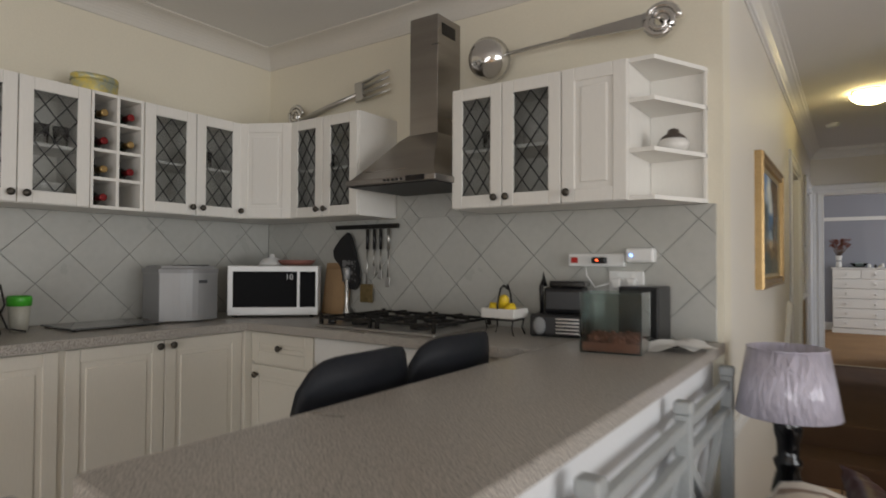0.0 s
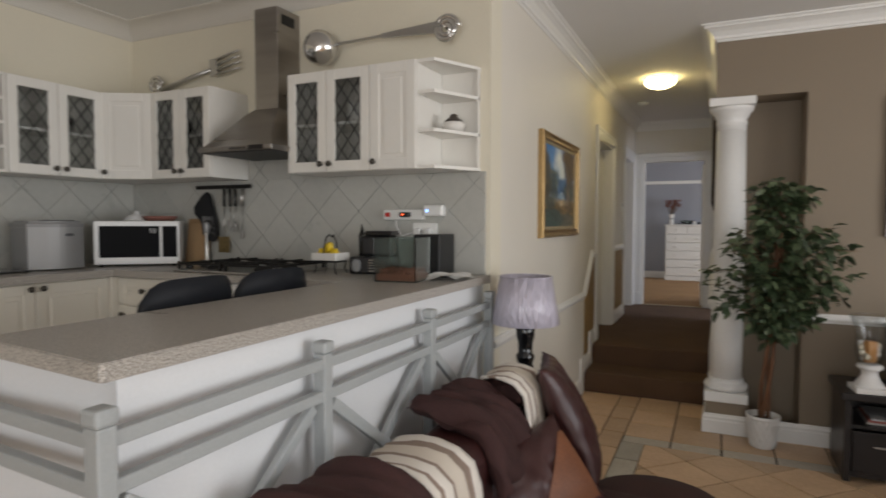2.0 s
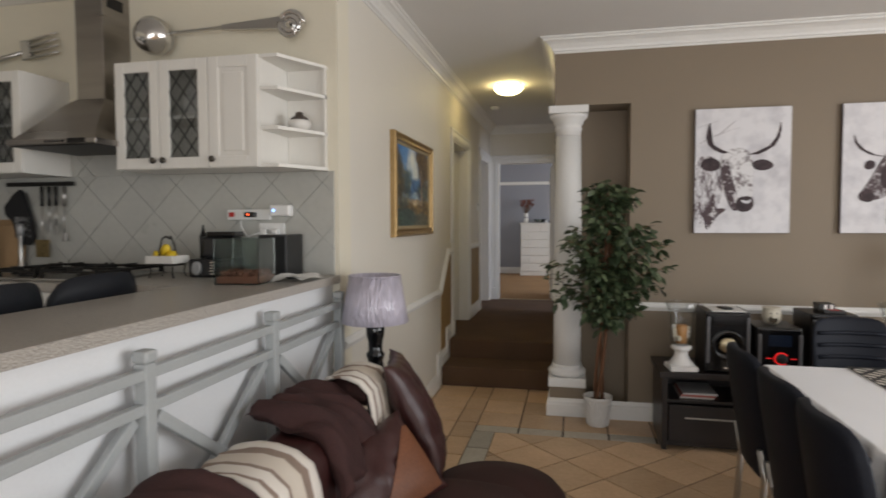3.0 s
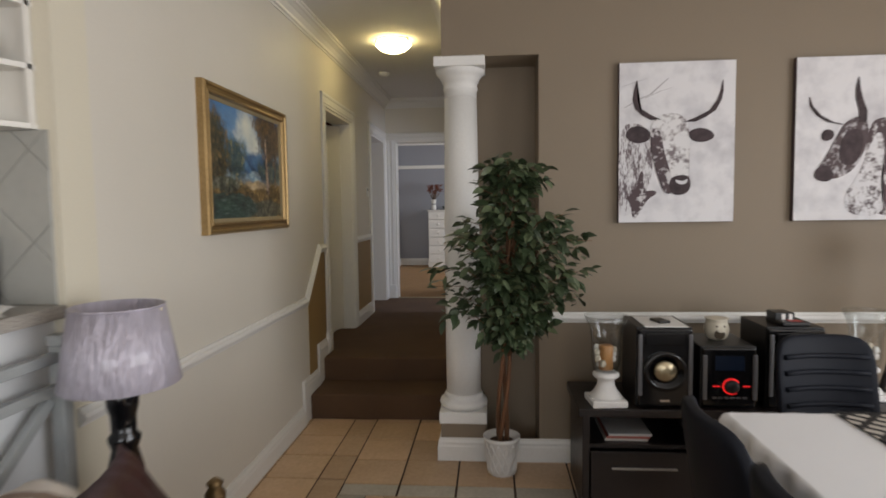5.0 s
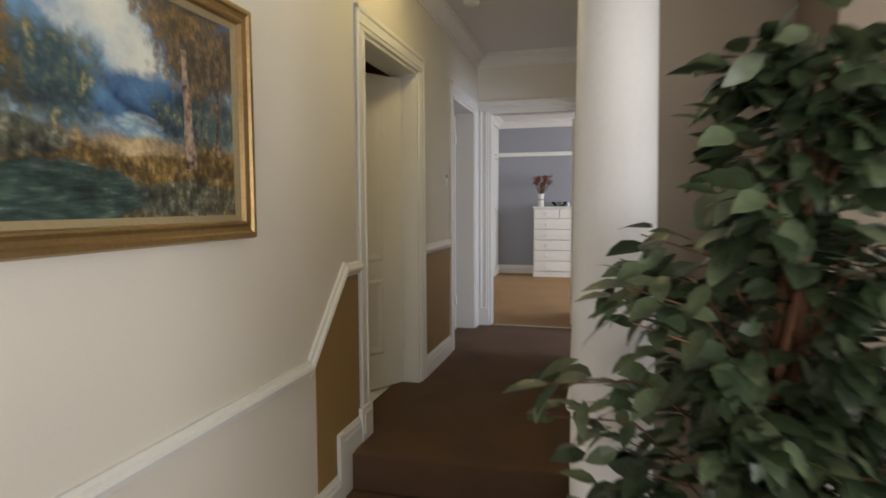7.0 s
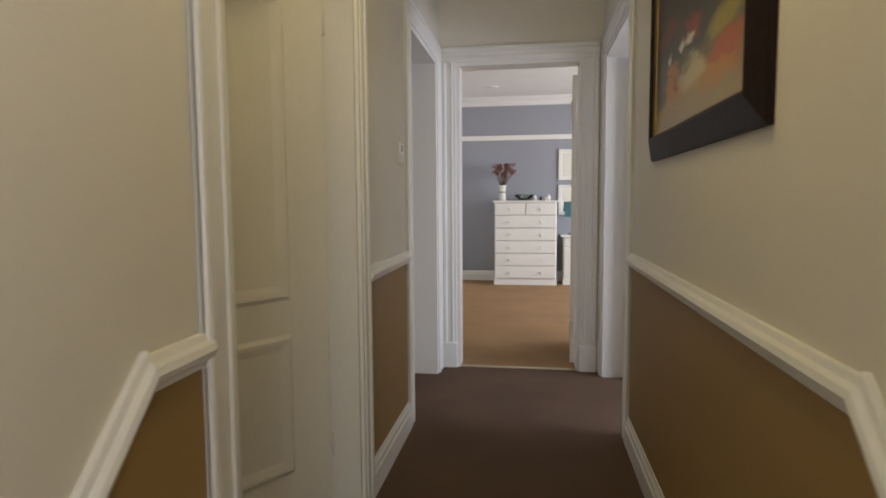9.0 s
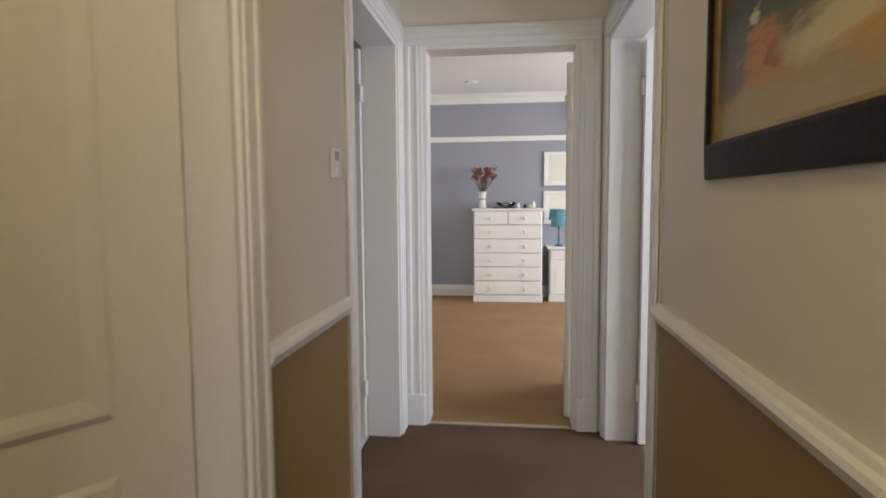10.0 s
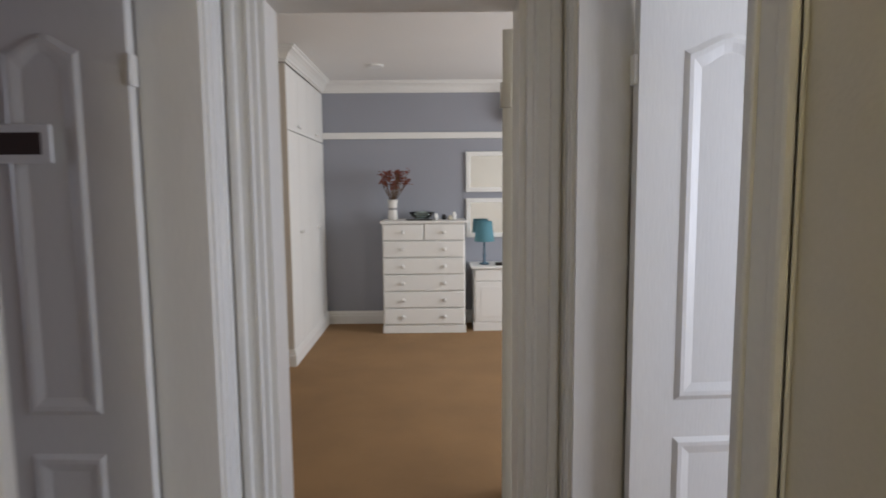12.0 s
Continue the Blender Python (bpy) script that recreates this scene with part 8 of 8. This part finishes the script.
# built-in wardrobe
wd = thing("wardrobe", (-0.51, 11.23, UP), "white built-in wardrobe reaching the ceiling", "wardrobe")
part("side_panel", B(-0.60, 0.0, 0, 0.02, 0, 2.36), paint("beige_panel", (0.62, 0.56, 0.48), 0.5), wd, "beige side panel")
part("carcass", B(-0.60, -0.022, 0.022, 1.485, 0.10, 2.36), BW, wd)
part("plinth", B(-0.60, -0.03, 0.022, 1.485, 0, 0.10), BW, wd)
for k in range(4):
    y0 = 0.02 + 0.365 * k
    for z0, z1 in ((0.10, 1.86), (1.87, 2.36)):
        d_ = part("door", B(-0.021, 0.0, y0 + 0.002, y0 + 0.363, z0, z1, 0.003), BW, wd)
        part("door_knob", L([(0.008, 0), (0.014, 0.012), (0.014, 0.02), (0.006, 0.024)], seg=12, m=Matrix.Translation((0.0, y0 + (0.328 if k % 2 == 0 else 0.035), z0 + (0.95 if z1 < 1.9 else 0.05))) @ Matrix.Rotation(radians(90), 4, "Y")), GLOSS_WHITE, d_)
strip("cornice_wardrobe", (-0.51, 11.23, BED_CEIL - 0.11), (-0.51, BED_BACK, BED_CEIL - 0.11), (1, 0, 0), CORNICE, GLOSS_WHITE, -1, 1)
strip("cornice_wardrobe_side", (-1.3, 11.23, BED_CEIL - 0.11), (-0.51, 11.23, BED_CEIL - 0.11), (0, -1, 0), CORNICE, GLOSS_WHITE, 0, -1)
strip("skirting_wardrobe_side", (-1.3, 11.23, UP), (-0.51, 11.23, UP), (0, -1, 0), SKIRT, GLOSS_WHITE, 0, -1)
strip("skirting_wardrobe", (-0.51, 11.23, UP), (-0.51, BED_BACK, UP), (1, 0, 0), SKIRT, GLOSS_WHITE, -1, 0)
sp_ = thing("ceiling_spot", (0.115, 11.9, BED_CEIL), "round white ceiling fitting", "lamp")
part("ring", L([(0.07, 0.0), (0.07, -0.012), (0.05, -0.02), (0.03, -0.014)], seg=28), SW, sp_)
# ---- tiles ----
def clip_poly(poly, x0, x1, y0, y1):
    """The part of a convex outline inside a rectangle."""
    for ax, lim, sg in ((0, x0, 1), (0, x1, -1), (1, y0, 1), (1, y1, -1)):
        outp = []
        for a, b in zip(poly, poly[1:] + poly[:1]):
            ina, inb = sg * (a[ax] - lim) >= 0, sg * (b[ax] - lim) >= 0
            if ina:
                outp.append(a)
            if ina != inb:
                f = (lim - a[ax]) / (b[ax] - a[ax])
                outp.append((a[0] + f * (b[0] - a[0]), a[1] + f * (b[1] - a[1])))
        poly = outp
        if len(poly) < 3:
            return []
    return poly


def area(p):
    return abs(sum(a[0] * b[1] - b[0] * a[1] for a, b in zip(p, p[1:] + p[:1]))) / 2


def shrink(p, g):
    cx, cy = sum(q[0] for q in p) / len(p), sum(q[1] for q in p) / len(p)
    r = max(math.hypot(q[0] - cx, q[1] - cy) for q in p)
    k = 1 - g / r
    return [(cx + (q[0] - cx) * k, cy + (q[1] - cy) * k) for q in p]


def slab(verts, faces, p, h, put, chamfer=0.0015):
    """One tile with a chamfered rim over the outline p; put places (u, v, height)."""
    q = shrink(p, chamfer * 1.5)
    o, n_ = len(verts), len(p)
    verts += [put(u, v, 0) for u, v in p] + [put(u, v, h - chamfer) for u, v in p] + [put(u, v, h) for u, v in q]
    for i in range(n_):
        j = (i + 1) % n_
        faces += [(o + i, o + j, o + n_ + j, o + n_ + i), (o + n_ + i, o + n_ + j, o + 2 * n_ + j, o + 2 * n_ + i)]
    faces.append(tuple(o + 2 * n_ + i for i in range(n_)))


def tile_object(name, p, h, put, material, parent):
    vs, fs = [], []
    slab(vs, fs, p, h, put)
    me = bpy.data.meshes.new(name)
    me.from_pydata(vs, [], fs)
    me.materials.append(material)
    bm = bmesh.new()
    bm.from_mesh(me)
    bmesh.ops.recalc_face_normals(bm, faces=bm.faces[:])
    bm.to_mesh(me)
    bm.free()
    ob = new(name, me)
    ob.parent = parent
    return ob


def varied(m, amount=0.25, hue=0.02):
    """Lets each piece differ a little in tone."""
    nt = m.node_tree
    b = nt.nodes["Principled BSDF"]
    src = b.inputs["Base Color"].links[0].from_socket
    oi = nt.nodes.new("ShaderNodeObjectInfo")
    mr = nt.nodes.new("ShaderNodeMapRange")
    mr.inputs["To Min"].default_value, mr.inputs["To Max"].default_value = 1 - amount, 1 + amount * 0.6
    link(nt, oi.outputs["Random"], mr.inputs[0])
    hs = nt.nodes.new("ShaderNodeHueSaturation")
    link(nt, src, hs.inputs["Color"])
    link(nt, mr.outputs[0], hs.inputs["Value"])
    link(nt, hs.outputs[0], b.inputs["Base Color"])
    return m


WALL_TILE = varied(paint("grey_white_glaze", (0.49, 0.49, 0.455), 0.3, var=0.05, big=4, fine=30, bump=0.04), 0.04)
TERRA = varied(paint("terracotta_tile", (0.66, 0.47, 0.30), 0.4, col2=(0.50, 0.33, 0.19), big=5, fine=40, bump=0.15, contrast=(0.3, 0.7)), 0.22)
BAND = varied(paint("pale_stone_tile", (0.52, 0.49, 0.42), 0.45, col2=(0.36, 0.33, 0.27), big=6, fine=40, bump=0.15, contrast=(0.3, 0.7)), 0.15)
KTILE = varied(paint("cream_floor_tile", (0.46, 0.39, 0.29), 0.4, var=0.12, big=5, fine=40, bump=0.1), 0.1)
WALL_GROUT = paint("grey_wall_grout", (0.21, 0.21, 0.20), 0.9, var=0.1)
T_ = 0.20
DG = T_ * math.sqrt(2)


def splash(parent, u0, u1, v0, v1, put, phase_u, phase_v):
    bm = bmesh.new()
    k = 0
    cells = []
    for i in range(-2, int((u1 - u0) / DG) + 4):
        for j in range(-2, int((v1 - v0) / DG) + 4):
            for off in (0, 0.5):
                cu, cv = u0 + phase_u + (i + off) * DG, v0 + phase_v + (j + off) * DG
                r = DG / 2 - 0.0016
                p = clip_poly([(cu - r, cv), (cu, cv - r), (cu + r, cv), (cu, cv + r)], u0, u1, v0, v1)
                if p and area(p) > 2e-4:
                    tile_object("wall_tile", p, 0.005, put, WALL_TILE, parent)


wl, wh = bpy.data.objects["wall_kitchen_left"], bpy.data.objects["wall_kitchen_hood"]
bm = bmesh.new()
box(bm, KIT_X, KIT_X + 0.0025, 0.52, HOOD_Y, 1.212, Z0)
box(bm, KIT_X, 0.0 - 0.025, HOOD_Y - 0.0025, HOOD_Y, 1.212, Z0)
box(bm, -1.608, -1.048, HOOD_Y - 0.0025, HOOD_Y, Z0, 1.95)
structure("tile_grout", bm, WALL_GROUT, "grey grout behind the wall tiles")
splash(wl, 0.52, HOOD_Y - 0.008, 1.213, Z0 - 0.001, lambda u, v, h: (KIT_X + 0.0022 + h, u, v), 0.06, 0.05)
splash(wh, KIT_X + 0.008, -0.025, 1.213, Z0 - 0.001, lambda u, v, h: (u, HOOD_Y - 0.0022 - h, v), 0.02, 0.05)
splash(wh, -1.605, -1.05, Z0 - 0.001, 1.95, lambda u, v, h: (u, HOOD_Y - 0.0022 - h, v), 0.09, 0.20)

# lounge floor: straight border, pale band, diagonal field
fl = bpy.data.objects["floor_lounge"]
S = 0.315
flat_put = lambda u, v, h: (u, v, h - 0.008)
far_v, far_f = [], []


def floor_piece(p, material):
    p = shrink(p, 0.0075)
    if area(p) < 4e-4:
        return
    cx, cy = sum(q[0] for q in p) / len(p), sum(q[1] for q in p) / len(p)
    if 0.0 < cx < 2.9 and 2.3 < cy < 5.1:
        tile_object("floor_tile", p, 0.008, flat_put, material, fl)
    else:
        slab(far_v, far_f, p, 0.008, flat_put)


def rect(x0, x1, y0, y1):
    return [(x0, y0), (x1, y0), (x1, y1), (x0, y1)]


B0, B1 = 0.49, 0.64           # pale band beside the passage wall
C0, C1 = 3.985, 4.11           # pale band before the taupe wall
for i in range(-1, 2):
    for j in range(0, 30):
        p = clip_poly(rect(0.025 + i * 0.31, 0.335 + i * 0.31, 5.09 - (j + 1) * 0.31, 5.09 - j * 0.31), 0.0, B0, -4.0, 5.1)
        if p:
            floor_piece(p, TERRA)
for j in range(0, 28):
    p = clip_poly(rect(B0, B1, C0 - 0.0 - (j + 1) * 0.31, C0 - j * 0.31), B0, B1, -4.0, C1)
    if p:
        floor_piece(p, BAND)
for i in range(0, 16):
    p = clip_poly(rect(B0 + i * 0.31, B0 + (i + 1) * 0.31, C0, C1), B0, 5.2, C0, C1)
    if p:
        floor_piece(p, BAND)
for i in range(0, 16):
    for j in range(0, 4):
        p = clip_poly(rect(B0 + i * 0.31, B0 + (i + 1) * 0.31, C1 + j * 0.31, C1 + (j + 1) * 0.31), B0, 5.2, C1, 5.1 if i < 2 else COW_Y + 0.2)
        if p:
            floor_piece(p, TERRA)
dg = S * math.sqrt(2)
for i in range(-3, 14):
    for j in range(-19, 4):
        for off in (0, 0.5):
            cx, cy = 1.354 + (i + off) * dg, 3.583 + (j + off) * dg
            p = clip_poly([(cx - dg / 2, cy), (cx, cy - dg / 2), (cx + dg / 2, cy), (cx, cy + dg / 2)], B1, 5.2, -4.0, C0)
            if p:
                floor_piece(p, TERRA)
for i in range(0, 11):
    for j in range(0, 13):
        p = clip_poly(rect(-3.4 + i * S, -3.4 + (i + 1) * S, -4.0 + j * 0.345, -4.0 + (j + 1) * 0.345), -3.4, 0.0, -4.0, 0.5)
        if p:
            floor_piece(p, TERRA)
me = bpy.data.meshes.new("floor_tiles_rest")
me.from_pydata(far_v, [], far_f)
me.materials.append(TERRA)
bm = bmesh.new()
bm.from_mesh(me)
bmesh.ops.recalc_face_normals(bm, faces=bm.faces[:])
bm.to_mesh(me)
bm.free()
ob = new("floor_tiles_rest", me)
ob.parent = fl
tagged(ob, "terracotta floor tiles", kind="stuff")
fk_ = bpy.data.objects["floor_kitchen"]
for i in range(7):
    for j in range(6):
        p = clip_poly(rect(KIT_X + 0.62 + i * 0.33, KIT_X + 0.62 + (i + 1) * 0.33, 0.5 + j * 0.33, 0.5 + (j + 1) * 0.33), KIT_X + 0.6, -0.06, 0.5, 2.3)
        if p:
            p = shrink(p, 0.004)
            tile_object("floor_tile", p, 0.008, lambda u, v, h: (u, v, UP + h - 0.008), KTILE, fk_)
